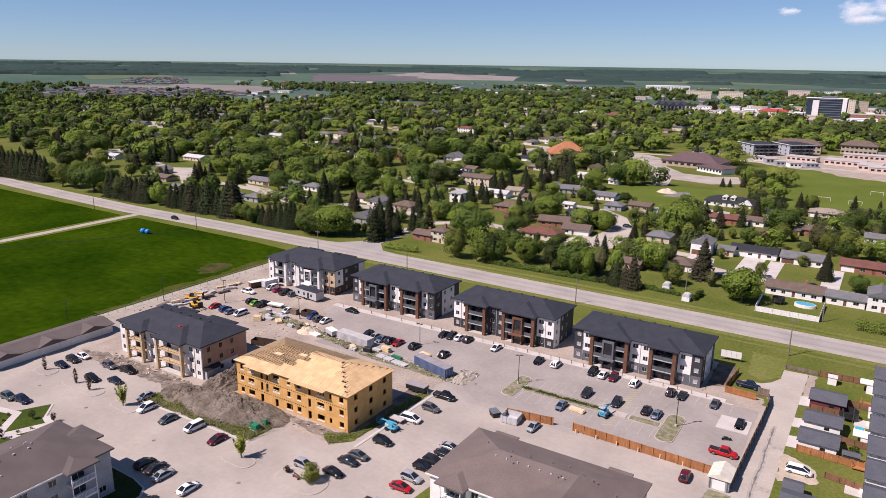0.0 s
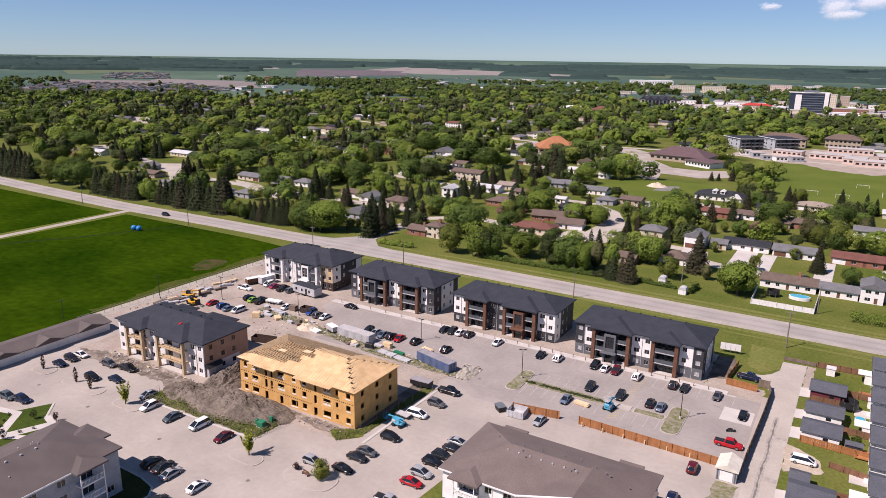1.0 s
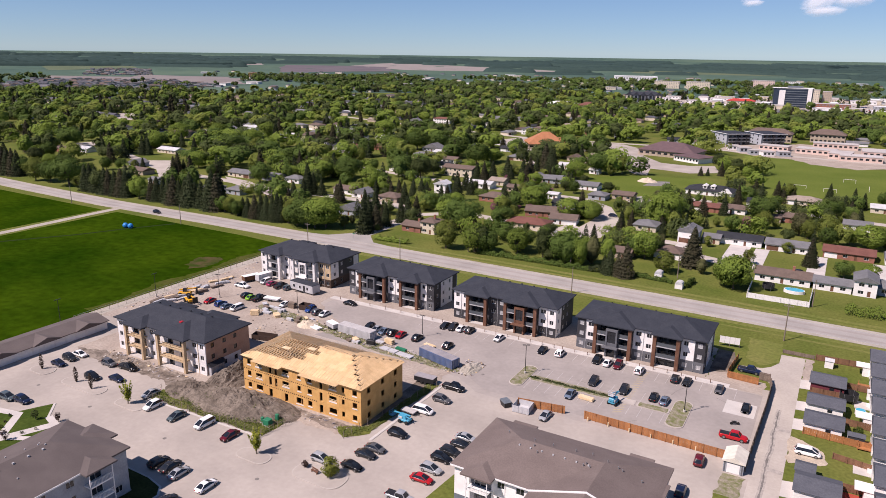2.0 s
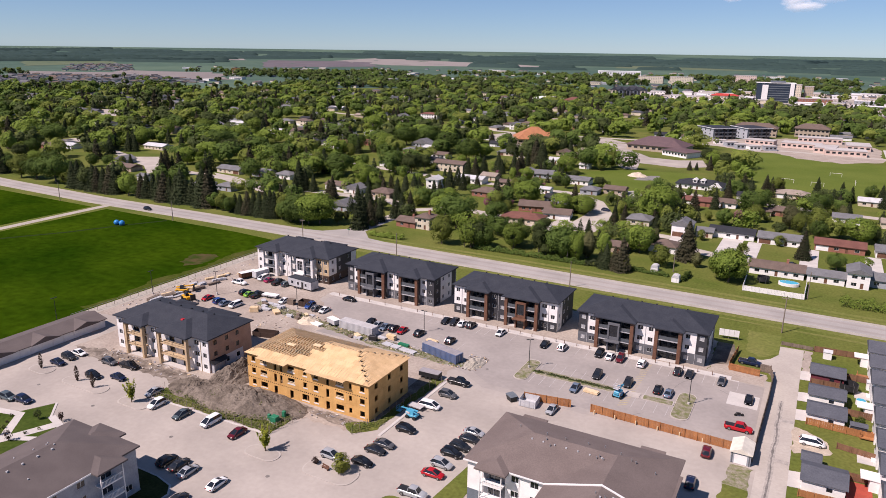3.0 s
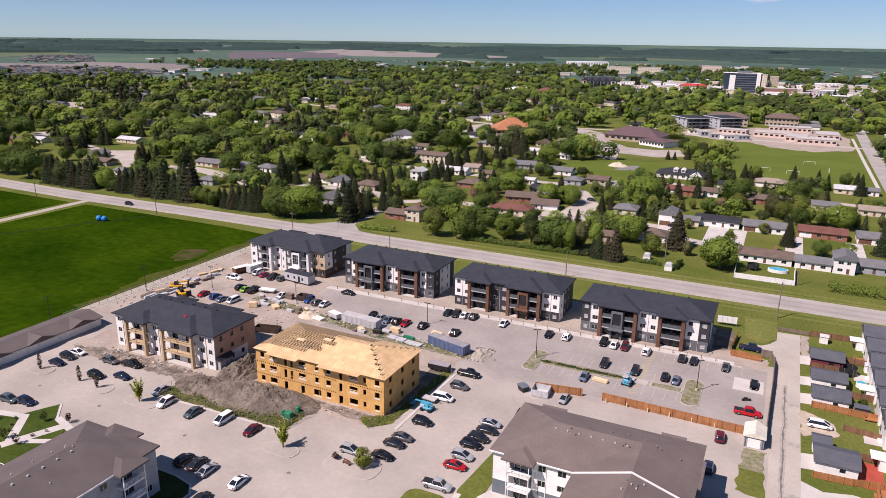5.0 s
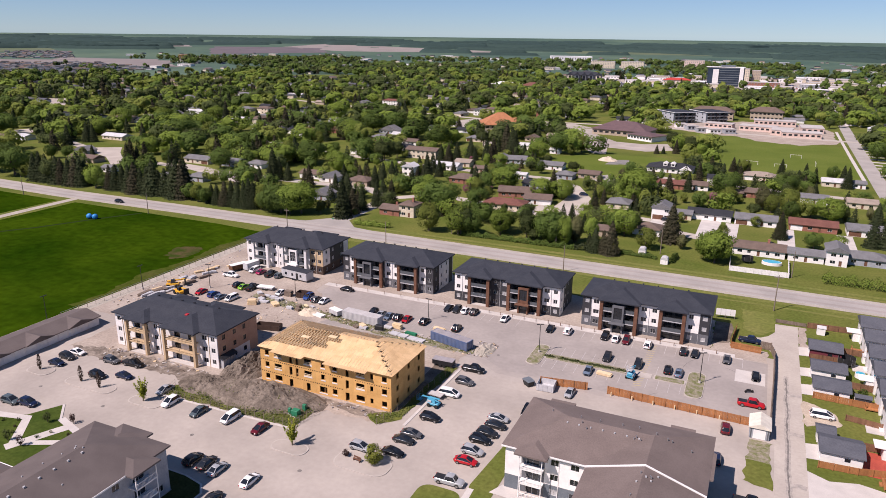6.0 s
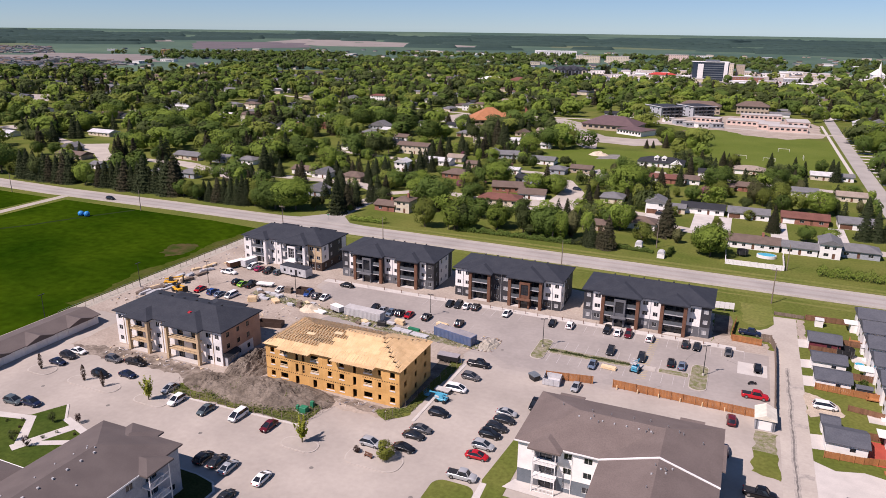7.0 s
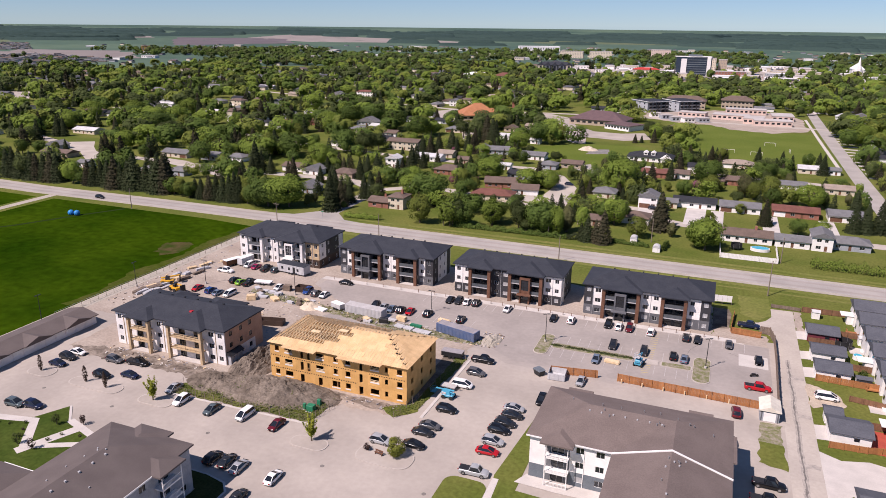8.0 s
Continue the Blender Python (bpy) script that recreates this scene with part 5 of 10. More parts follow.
part("door", boxes((1.0, 1.9, -1.87, -1.82, 0.7, 2.7)), M_BLACK, e)
trailer(-157.6, 14.9, 80, 5.5, 2.4, 2.9, M_WHITE_STEEL, "white enclosed cargo trailer by the unfinished building", "cargo_trailer")
trailer(-161.4, 12.6, 70, 6.0, 2.4, 2.2, M_RUST, "brown dump trailer on bare soil", "dump_trailer")
trailer(-66.3, -23.6, 2, 5.4, 2.3, 1.75, M_BLACK, "black dump trailer with a grey cover behind a pickup", "dump_trailer", M_GREYTOP)
trailer(-61.4, -38.9, -4, 3.6, 1.8, 0.8, M_GREYTOP, "low pale trailer beside a white van", "utility_trailer", M_PALETOP)
trailer(-108.4, -7.6, -20, 4.0, 2.1, 1.9, M_WHITE_STEEL, "small white box trailer on the site", "cargo_trailer")
trailer(-140.5, 1.0, 8, 5.5, 2.2, 1.0, M_WHITE_STEEL, "white flat trailer with loose material", "flat_trailer")


def skip_bin(x, y, rz, w, d, h, material, label):
    e = empty("waste_bin", pose(x, y, 0.05, 0, 0, rz), label, "waste bin")
    part("body", boxes((-w / 2, w / 2, -d / 2, -d / 2 + 0.08, 0.1, h), (-w / 2, w / 2, d / 2 - 0.08, d / 2, 0.1, h), (-w / 2, -w / 2 + 0.08, -d / 2 + 0.08, d / 2 - 0.08, 0.1, h), (w / 2 - 0.08, w / 2, -d / 2 + 0.08, d / 2 - 0.08, 0.1, h),
                       (-w / 2 + 0.08, w / 2 - 0.08, -d / 2 + 0.08, d / 2 - 0.08, 0.1, 0.3)), material, e)
    for xx in np.linspace(-w / 2 + 0.4, w / 2 - 0.4, 4):
        part("rib", boxes((xx - 0.06, xx + 0.06, -d / 2 - 0.06, -d / 2, 0.1, h)), material, e)
    return e


skip_bin(-125.4, 0.6, 5, 4.4, 2.6, 1.8, M_DARKBROWN, "dark brown waste bin at the kerb")
skip_bin(-119.8, -24.2, 14, 7.0, 2.6, 1.5, M_DARKBROWN, "dark brown open waste bin between the shells")
skip_bin(-39.6, -24.0, 4, 4.0, 3.6, 1.7, M_WHITE_STEEL, "weathered pale waste enclosure by the cedar fence")
e = empty("waste_cart", pose(-43.8, -24.3, 0.05, 0, 0, -35), "black wheeled waste hopper with a sloping lid", "waste bin")
part("body", frustum(bmesh.new(), (-0.9, 0.9, 0.8), (-1.3, 1.0, 0.95), 0.1, 1.3), M_BLACK, e)
part("lid", frustum(bmesh.new(), (-1.35, 1.05, 1.0), (-1.3, 0.2, 0.95), 1.3, 1.55), M_BLUEGREY, e)


def boom_lift(x, y, rz, label, folded=False):
    e = empty("boom_lift", pose(x, y, 0.05, 0, 0, rz), label, "boom lift")
    part("chassis", boxes((-1.3, 1.3, -0.85, 0.85, 0.45, 0.95), bevel=0.08), M_TEAL, e)
    for sx in (-0.95, 0.95):
        for sy in (-1, 1):
            part("wheel", tube(bmesh.new(), (sx, sy * 0.72, 0.42), (sx, sy * 1.1, 0.42), 0.42, n=12), M_TYRE, e)
    if folded:
        part("turret", frustum(bmesh.new(), (-1.6, 0.7, 0.75), (-1.4, 0.4, 0.6), 1.0, 1.75), M_TEAL, e)
        bm = tube(bmesh.new(), (1.3, 0.25, 1.75), (-3.2, 0.25, 1.55), 0.2, 0.17, 8)
        tube(bm, (-3.2, 0.25, 1.55), (-3.4, 0.25, 1.0), 0.14, 0.12, 8)
        tube(bm, (-1.2, -0.3, 1.9), (1.5, -0.3, 1.35), 0.16, 0.14, 8)
        bx, bz = -4.3, 0.55
    else:
        part("turret", boxes((-1.5, 0.8, -0.7, 0.7, 1.0, 1.85), bevel=0.15), M_TEAL, e)
        bm = tube(bmesh.new(), (-1.0, 0, 1.9), (2.4, 0, 2.3), 0.2, 0.17, 8)
        tube(bm, (2.4, 0, 2.3), (-0.4, 0.3, 2.8), 0.15, 0.13, 8)
        bx, bz = -1.5, 2.4
    part("boom", bm, M_TEAL, e)
    bm = boxes((bx, bx + 1.1, -0.4, 0.9, bz, bz + 0.08))
    for z in (bz + 0.5, bz + 1.0):
        for p, q in (((bx, -0.4), (bx + 1.1, -0.4)), ((bx + 1.1, -0.4), (bx + 1.1, 0.9)), ((bx + 1.1, 0.9), (bx, 0.9)), ((bx, 0.9), (bx, -0.4))):
            tube(bm, (*p, z), (*q, z), 0.035, n=5)
    for p in ((bx, -0.4), (bx + 1.1, -0.4), (bx + 1.1, 0.9), (bx, 0.9)):
        tube(bm, (*p, bz), (*p, bz + 1.0), 0.035, n=5)
    part("basket", bm, M_TEAL if folded else M_WHITE_STEEL, e)
    part("engine_cover", boxes((-1.35, -0.3, -0.86, -0.7, 1.05, 1.55), bevel=0.04), M_WHITE_STEEL, e)
    return e


boom_lift(-60.0, -42.7, -4, "sky blue boom lift folded low beside parked cars", True)
boom_lift(-22.4, -9.8, 80, "sky blue boom lift standing in a parking bay")


def telehandler(x, y, rz):
    e = empty("telehandler", pose(x, y, 0.05, 0, 0, rz), "yellow telehandler with its fork laid forward", "machine")
    part("chassis", boxes((-2.2, 1.8, -0.95, 0.95, 0.6, 1.4), bevel=0.1), M_YELLOW, e)
    part("cab", frustum(bmesh.new(), (-0.8, 0.7, 0.5), (-0.6, 0.5, 0.42), 1.4, 2.6), M_GLASS, e)
    part("boom", tube(bmesh.new(), (-2.0, 0.55, 1.9), (3.6, 0.55, 2.5), 0.26, 0.22, 6), M_YELLOW, e)
    part("fork", boxes((3.5, 3.7, -0.3, 1.4, 0.7, 2.6), (3.7, 4.9, -0.1, 0.1, 0.7, 0.8), (3.7, 4.9, 1.0, 1.2, 0.7, 0.8)), M_BLACK, e)
    for sx in (-1.5, 1.2):
        for sy in (-1, 1):
            part("wheel", tube(bmesh.new(), (sx, sy * 0.8, 0.62), (sx, sy * 1.25, 0.62), 0.62, n=14), M_TYRE, e)
    return e


telehandler(-168.5, -10.5, 35)
telehandler(-162.0, -14.5, -20)

# ---- loose material on the site ----
_rs = random.Random(31)


def lumber_stack(x, y, rz, w=3.6, d=1.2, h=0.8, label="stack of pale lumber on bearers", material=None):
    e = empty("lumber_stack", pose(x, y, 0.055, 0, 0, rz), label, "lumber stack", "lumber stacks on the site")
    n = max(3, int(d / 0.2))
    lay = max(2, int(h / 0.16))
    for k in range(lay):
        z0, z1 = 0.1 + h * k / lay, 0.1 + h * (k + 1) / lay - 0.02
        rim = [(-d / 2, z0)]
        for i in range(n):
            ya, yb = -d / 2 + d * i / n, -d / 2 + d * (i + 1) / n - 0.03
            rim += [(ya, z1), (yb, z1), (yb, z1 - 0.05), (yb + 0.03, z1 - 0.05)]
        rim += [(d / 2, z0)]
        xa, xb = -w / 2 + _rs.uniform(-0.15, 0.15), w / 2 + _rs.uniform(-0.15, 0.15)
        bm = bmesh.new()
        ends = [[bm.verts.new((x, q, z)) for q, z in rim] for x in (xa, xb)]
        bm.faces.new(ends[0])
        bm.faces.new(ends[1][::-1])
        for i in range(len(rim)):
            p = (i + 1) % len(rim)
            bm.faces.new((ends[0][i], ends[1][i], ends[1][p], ends[0][p]))
        bmesh.ops.recalc_face_normals(bm, faces=bm.faces[:])
        part("board_layer", bm, material or M_LUMBER, e)
    for xx in (-w / 3, w / 3):
        part("bearer", boxes((xx - 0.06, xx + 0.06, -d / 2, d / 2, 0, 0.1)), M_LUMBER, e)
    return e


lumber_stack(-28.6, -11.2, -6, 3.6, 1.4, 0.6, "small stack of pale lumber in a parking bay", M_LUMBER)
for x, y, rz, w, d, h, m, lb in ((-87.6, -8.2, -8, 2.8, 1.3, 1.3, M_LUMBER, "tall stack of pale sheathing boards"), (-82.2, -10.4, -6, 3.4, 1.0, 0.6, M_GREENBOX, "bundle of green membrane on bearers"),
                                (-90.2, -9.2, -8, 2.6, 1.2, 0.5, M_WHITE_STEEL, "stack of white panels on bearers"), (-112.9, -10.2, -12, 4.2, 2.0, 0.45, M_WHITE, "stack of bright white panels on bearers"),
                                (-130.4, -0.6, 4, 2.4, 1.6, 1.7, M_FENCE_OLD, "tall stack of weathered timber frames"), (-136.0, -11.4, 30, 2.6, 1.8, 1.5, M_LUMBER, "tall stack of pale boards on bare soil"),
                                (-129.4, -8.8, -35, 3.2, 1.8, 0.7, M_LUMBER, "stack of pale lumber with loose ends"), (-75.6, -6.0, -10, 3.4, 1.4, 1.5, M_LUMBER, "stack of pale lumber behind the blue container"), (-133.8, -8.6, 10, 2.8, 1.6, 0.5, M_WHITE_STEEL, "stack of pale panels on bare soil")):
    lumber_stack(x, y, rz, w, d, h, lb, m)
e = empty("generator", pose(-91.6, -11.6, 0.06, 0, 0, 10), "black site generator on a skid", "generator")
part("skid", boxes((-1.3, 1.3, -0.6, -0.45, 0, 0.18), (-1.3, 1.3, 0.45, 0.6, 0, 0.18), (-1.3, -1.1, -0.45, 0.45, 0.05, 0.18), (1.1, 1.3, -0.45, 0.45, 0.05, 0.18)), M_METAL, e)
part("housing", boxes((-1.2, 1.2, -0.6, 0.6, 0.18, 1.5), bevel=0.08), M_BLACK, e)
part("exhaust", tube(bmesh.new(), (0.7, 0.2, 1.5), (0.7, 0.2, 1.8), 0.07), M_METAL, e)
for _ in range(26):
    x, y = _rs.uniform(-172, -165.5), _rs.uniform(-27, 24)
    lumber_stack(x, y, 75 + _rs.uniform(-20, 20), _rs.uniform(2.4, 5.0), _rs.uniform(0.9, 1.6), _rs.uniform(0.3, 0.9), "low stack of weathered lumber by the fence", _rs.choice((M_LUMBER, M_FENCE_OLD, M_WHITE_STEEL)))
for _ in range(24):
    u = _rs.uniform(0, 1)
    x, y = -140 + 52 * u, -4.5 - 6.5 * u + _rs.uniform(-3.5, 2.0)
    if any(abs(x - a) < 10 and abs(y - b) < 3.2 for a, b in ((-97.5, -7.4), (-144, -11), (-110, -9.5), (-86, -10.5))):
        continue
    lumber_stack(x, y, -10 + _rs.uniform(-30, 30), _rs.uniform(1.2, 2.8), _rs.uniform(0.8, 1.4), _rs.uniform(0.25, 0.9), "small stack of building material on bare soil", _rs.choice((M_LUMBER, M_FENCE_OLD, M_WHITE_STEEL, M_WHITE_STEEL)))
for x, y in ((-83.5, -12.4), (-80.5, -12.9), (-78.0, -13.2), (-86.5, -12.0)):
    lumber_stack(x, y, -8, 2.6, 2.0, 0.35, "rack of white panels lying on pallets", M_WHITE_STEEL)


def heap(name, x, y, rx, ry, h, material, label, seed, n=22, tag="heap", turn=0.0):
    """An uneven heap of loose earth or sand."""
    bm = bmesh.new()
    g = []
    for j in range(n + 1):
        row = []
        for i in range(n + 1):
            u, v = 2 * i / n - 1, 2 * j / n - 1
            r = math.hypot(u, v)
            base = max(0.0, 1 - r) ** 0.75
            q = noise.noise((u * 3 + seed, v * 3, seed)) * 0.5 + noise.noise((u * 8 + seed, v * 6, 1.0)) * 0.32 + noise.noise((u * 21 + seed, v * 14, 2.0)) * 0.17 + noise.noise((u * 47 + seed, v * 31, 3.0)) * 0.17
            row.append(bm.verts.new((rx * u, ry * v, -0.05 + h * base * (1 + q) + (0.25 * q if base > 0 else 0))))
        g.append(row)
    for j in range(n):
        for i in range(n):
            bm.faces.new((g[j][i], g[j][i + 1], g[j + 1][i + 1], g[j + 1][i]))
    bmesh.ops.delete(bm, geom=[v for v in bm.verts if v.co.z < -0.02 and all(e.other_vert(v).co.z < -0.02 for e in v.link_edges)], context="VERTS")
    ob = finish(name, bm, material)
    ob.matrix_basis = pose(x, y, 0.05, 0, 0, turn)
    return tagged(ob, label, tag)


heap("soil_mound", -97.5, -55.8, 16.5, 6.6, 2.9, M_MUD, "long dark mound of excavated soil before the shells", 3.0, 80, turn=6)
heap("soil_mound", -109.0, -44.0, 6.0, 11.0, 2.9, M_MUD, "dark mound of excavated soil between the shells", 5.0, 56)
heap("soil_mound", -112.0, -57.0, 8.0, 5.0, 1.6, M_MUD, "low dark mound of excavated soil", 8.0, 50)
heap("sand_mound", -116.5, -9.5, 3.4, 3.0, 1.5, M_SAND, "small heap of pale sand on the site", 6.0, 16)
heap("rubble_mound", -60.2, -10.6, 2.6, 4.6, 1.0, M_GRAVEL, "low heap of broken concrete beside the container", 7.0, 18)
heap("sand_mound", -93.0, 300.0, 6.5, 5.0, 2.6, M_SAND, "pale sand heap on the vacant lot", 9.0, 16)
sheet("grass_strip_1", ragged([(-117.5, -64.6), (-83, -63.6), (-82.4, -53.4), (-88, -57), (-108, -58.5), (-118.5, -60.5)], 0.5), 0.07, M_GRASS, "rough green strip at the foot of the soil heap", "grass")
sheet("grass_strip_2", ragged([(-67.8, -55.2), (-64.2, -51.5), (-62.6, -23.5), (-65.2, -23.5), (-66.2, -48.5), (-72, -52.5)], 0.5), 0.07, M_GRASS, "rough green strip beside the timber shell", "grass")
M_CHURN = mat("churned_soil", (0.115, 0.094, 0.078), (0.27, 0.228, 0.19), 0.45, 1.6, 0.95, 0.7, fine=0.3, spec=0.06)
sheet("mud_strip", ragged([(-160, -55.5), (-148, -52.0), (-116.5, -52.2), (-112, -57), (-130, -57.5), (-150, -58)], 1.1), 0.06, M_CHURN, "churned dark soil along the unfinished front", "dirt")
sheet("mud_strip_2", ragged([(-104, -51.8), (-68, -53.6), (-67.5, -50.5), (-103, -50)], 0.5), 0.065, M_CHURN, "trampled soil at the foot of the timber shell", "dirt")

for x, y, w, h in ((-85.2, -59.6, 1.7, 1.5), (-86.9, -59.4, 0.7, 1.4), (-84.6, -57.2, 0.8, 1.7)):
    e = empty("transformer_box", pose(x, y, 0.06), "green metal utility box in rough grass", "utility box", "utility boxes in the grass")
    part("body", boxes((-w / 2, w / 2, -w * 0.4, w * 0.4, 0.12, h), bevel=0.05), M_GREENBOX, e)
    part("plinth", boxes((-w / 2 - 0.15, w / 2 + 0.15, -w * 0.4 - 0.15, w * 0.4 + 0.15, 0, 0.12)), M_CONC, e)

sheet("weedy_strip", ragged([(-141, -2.6), (-128, -4.0), (-104, -8.6), (-62, -11.8), (-62.5, -15), (-88, -14.6), (-108, -11.5), (-130, -8.5), (-141, -6)], 0.5), 0.066, M_ISLAND, "weedy strip of soil between site and lot", "verge")


def debris(name, x0, x1, y0, y1, n, seed, label, slope=0.0):
    """Offcuts and scraps lying about, too many to count."""
    rng = random.Random(seed)
    bm = bmesh.new()
    slots = []
    for i in range(n):
        x, y = rng.uniform(x0, x1), rng.uniform(y0, y1)
        y += slope * (x - x0)
        w, d, h = rng.uniform(0.15, 1.0), rng.uniform(0.1, 0.4), rng.uniform(0.04, 0.22)
        k = len(bm.faces)
        r = bmesh.ops.create_cube(bm, size=1.0)
        bmesh.ops.transform(bm, matrix=pose(x, y, 0.06 + h / 2, rng.uniform(-8, 8), rng.uniform(-8, 8), rng.uniform(0, 180)) @ Matrix.Diagonal((w, d, h, 1)), verts=r["verts"])
        slots += [rng.choice((0, 1, 1, 2, 2, 3, 3))] * 6
    ob = finish(name, bm, M_LUMBER)
    for m in (M_GREYTOP, M_FENCE_OLD, M_CONC):
        ob.data.materials.append(m)
    ob.data.polygons.foreach_set("material_index", slots)
    return tagged(ob, label, "debris", kind="stuff")


debris("site_debris", -141, -64, -8.5, -3.0, 260, 41, "scattered offcuts and scraps along the weedy strip", -0.095)
debris("site_debris", -176, -165, -30, 30, 150, 42, "scattered offcuts and scraps by the wire fence")
debris("site_debris", -150, -116, -56, -51.5, 70, 43, "scattered offcuts in front of the unfinished building")
debris("site_debris", -103, -68, -53.5, -50.4, 60, 44, "scattered offcuts at the foot of the timber shell")
debris("site_debris", -135, -112, -30, -10, 60, 45, "scattered offcuts on the bare soil")
debris("site_debris", -63.5, -58, -15, -6, 110, 46, "broken bits beside the blue container")
# two wrapped bales in the field
for x, y in ((-266.2, 39.1), (-263.3, 39.6)):
    bm = bmesh.new()
    bmesh.ops.create_icosphere(bm, subdivisions=3, radius=1.25)
    for v in bm.verts:
        v.co.z = max(v.co.z, -1.05) + 1.05
        v.co.xy *= 1 + 0.05 * noise.noise(v.co * 2)
    ob = finish("bale", bm, M_BALE)
    ob.matrix_basis = pose(x, y, 0.02)
    tagged(ob, "round bright blue wrapped bale in the field", "bale", "bales in the field")

# ---- kerbed islands, stall lines, fences, poles ----


M_PADC = mat("pale_kerb_pad", (0.44, 0.395, 0.355), (0.38, 0.34, 0.30), 0.3, 3.0, 0.9, 0.05, fine=0.06)


def island(name, outline, label, z=0.2):
    e = empty(name, pose(0, 0, 0), label, "traffic island")
    part("kerb", slab(bmesh.new(), outline, 0.0, 0.17), M_PADC, e)
    cx, cy = sum(p[0] for p in outline) / len(outline), sum(p[1] for p in outline) / len(outline)
    inner = []
    for x, y in outline:
        d = math.hypot(x - cx, y - cy)
        k = max(0.0, 1 - 0.38 / d)
        inner.append((cx + (x - cx) * k, cy + (y - cy) * k))
    part("planting", slab(bmesh.new(), inner, 0.1, z), M_ISLAND, e)
    return e


island("parking_island", rounded(-48.6, -45.0, -13.4, -0.6, 1.6), "kerbed parking island with patchy grass")
island("parking_island", rounded(-44.9, -24.0, -8.4, -5.6, 0.5), "long kerbed parking island with patchy grass")
island("parking_island", rounded(-17.5, -10.0, -8.2, -5.9, 0.4), "kerbed parking island with patchy grass")
island("parking_island", rounded(-9.9, -5.8, -14.0, 0.2, 1.8), "kerbed parking island at the row's end")
for nm, o in (("planter_island", rounded(-69, -57.3, -71.6, -65.6, 2.4)), ("planter_island", rounded(-83.2, -75.0, -72.2, -68.2, 1.8)), ("planter_island", rounded(-157.5, -150.2, -70.8, -66.6, 1.8)), ("planter_island", rounded(-144.2, -129.4, -70.8, -66.8, 1.8)),
              ("planter_island", rounded(-123.4, -114.6, -71.0, -67.2, 1.6))):
    e = empty(nm, pose(0, 0, 0), "low kerbed concrete island with young planting", "traffic island")
    part("kerb", slab(bmesh.new(), o, 0.0, 0.15), M_PADC, e)
    cx, cy = sum(q[0] for q in o) / len(o), sum(q[1] for q in o) / len(o)
    part("paving", slab(bmesh.new(), [(cx + (x - cx) * (1 - 0.22 / max(0.5, abs(x - cx))), cy + (y - cy) * (1 - 0.22 / max(0.5, abs(y - cy)))) for x, y in o], 0.1, 0.16), M_LOT, e)


def stall_lines(xs, y0, y1, label="worn white parking stall line"):
    e = empty("stall_lines", pose(0, 0, 0), label + " painted on asphalt", "road marking", kind="structure")
    bm = boxes((-0.06, 0.06, 0, y1 - y0, 0, 0.006))
    me = bpy.data.meshes.new("stall_line")
    bm.to_mesh(me)
    bm.free()
    me.materials.append(M_PAINT_LINE)
    for x in xs:
        shared("stall_line", me, e, pose(x, y0, 0.046))


stall_lines([-44.0 + 2.72 * i for i in range(8)], -5.4, -0.4)
stall_lines([-44.0 + 2.72 * i for i in range(8)], -13.6, -8.6)
stall_lines([-17.2 + 2.6 * i for i in range(3)], -5.7, -0.6)
stall_lines([-18.6 + 2.6 * i for i in range(4)], -13.6, -8.5)
stall_lines([-44.5 + 2.72 * i for i in range(9)], 7.6, 12.8)
stall_lines([-17.0 + 2.72 * i for i in range(8)], 7.6, 12.8)
stall_lines([-101 + 2.72 * i for i in range(13)], -5.2, -0.2)
stall_lines([-88 + 2.72 * i for i in range(12)], 7.8, 12.8)
M_YELLOW_LINE = mat("worn_yellow_road_paint", (0.55, 0.42, 0.12), (0.40, 0.33, 0.16), 1.5, 8.0, 0.8, 0.0)
e = empty("hatched_crossing", pose(0, 0, 0), "worn yellow hatched walkway painted on asphalt", "road marking", kind="structure")
for i in range(20):
    y = -13.4 + 1.3 * i
    if -8.6 < y < -5.6:
        continue
    ob = part("stripe", boxes((-1.15, 1.15, -0.07, 0.07, 0, 0.006)), M_YELLOW_LINE, e)
    ob.matrix_basis = pose(-20.6 + 0.02 * i, y, 0.046, 0, 0, 35)
sheet("crossing_pad", [(-23.6, -8.3), (-18.0, -8.3), (-18.0, -5.7), (-23.6, -5.7)], 0.12, M_PADC, "pale concrete walkway through the island", "pavement", 0.08)
sheet("bin_pad", [(0.6, -0.4), (7.4, -0.4), (7.4, 6.6), (0.6, 6.6)], 0.055, M_CONC, "pale concrete pad at the lot's end", "pavement")
sheet("dirt_3", ragged([(-6.0, 13.4), (7.9, 13.4), (7.9, 21), (-1, 20), (-2.5, 28), (-6.3, 28)], 0.5), 0.06, M_DIRT, "bare soil beside the last apartment building", "dirt")
for a, b in ((-131, -123.8), (-89.6, -82.6), (-48.2, -41.8)):
    sheet("gap_path", [(a + 1.0, 15.4), (b - 1.0, 15.4), (b - 1.0, 30), (a + 1.0, 30)], 0.05, M_DIRT, "bare soil path between two buildings", "dirt")
sheet("bare_yard", ragged([(-128, 15.3), (-6.3, 15.3), (-6.3, 38), (-48, 40), (-88, 41), (-128, 41)], 0.5), 0.022, M_DIRT, "bare levelled soil between the apartment buildings", "dirt")
sheet("front_bed", ragged([(-126, 15.3), (-6.3, 15.3), (-6.3, 17.4), (-48, 18), (-126, 18.6)], 0.5), 0.055, M_DIRT, "bare soil bed at the foot of the apartments", "dirt")


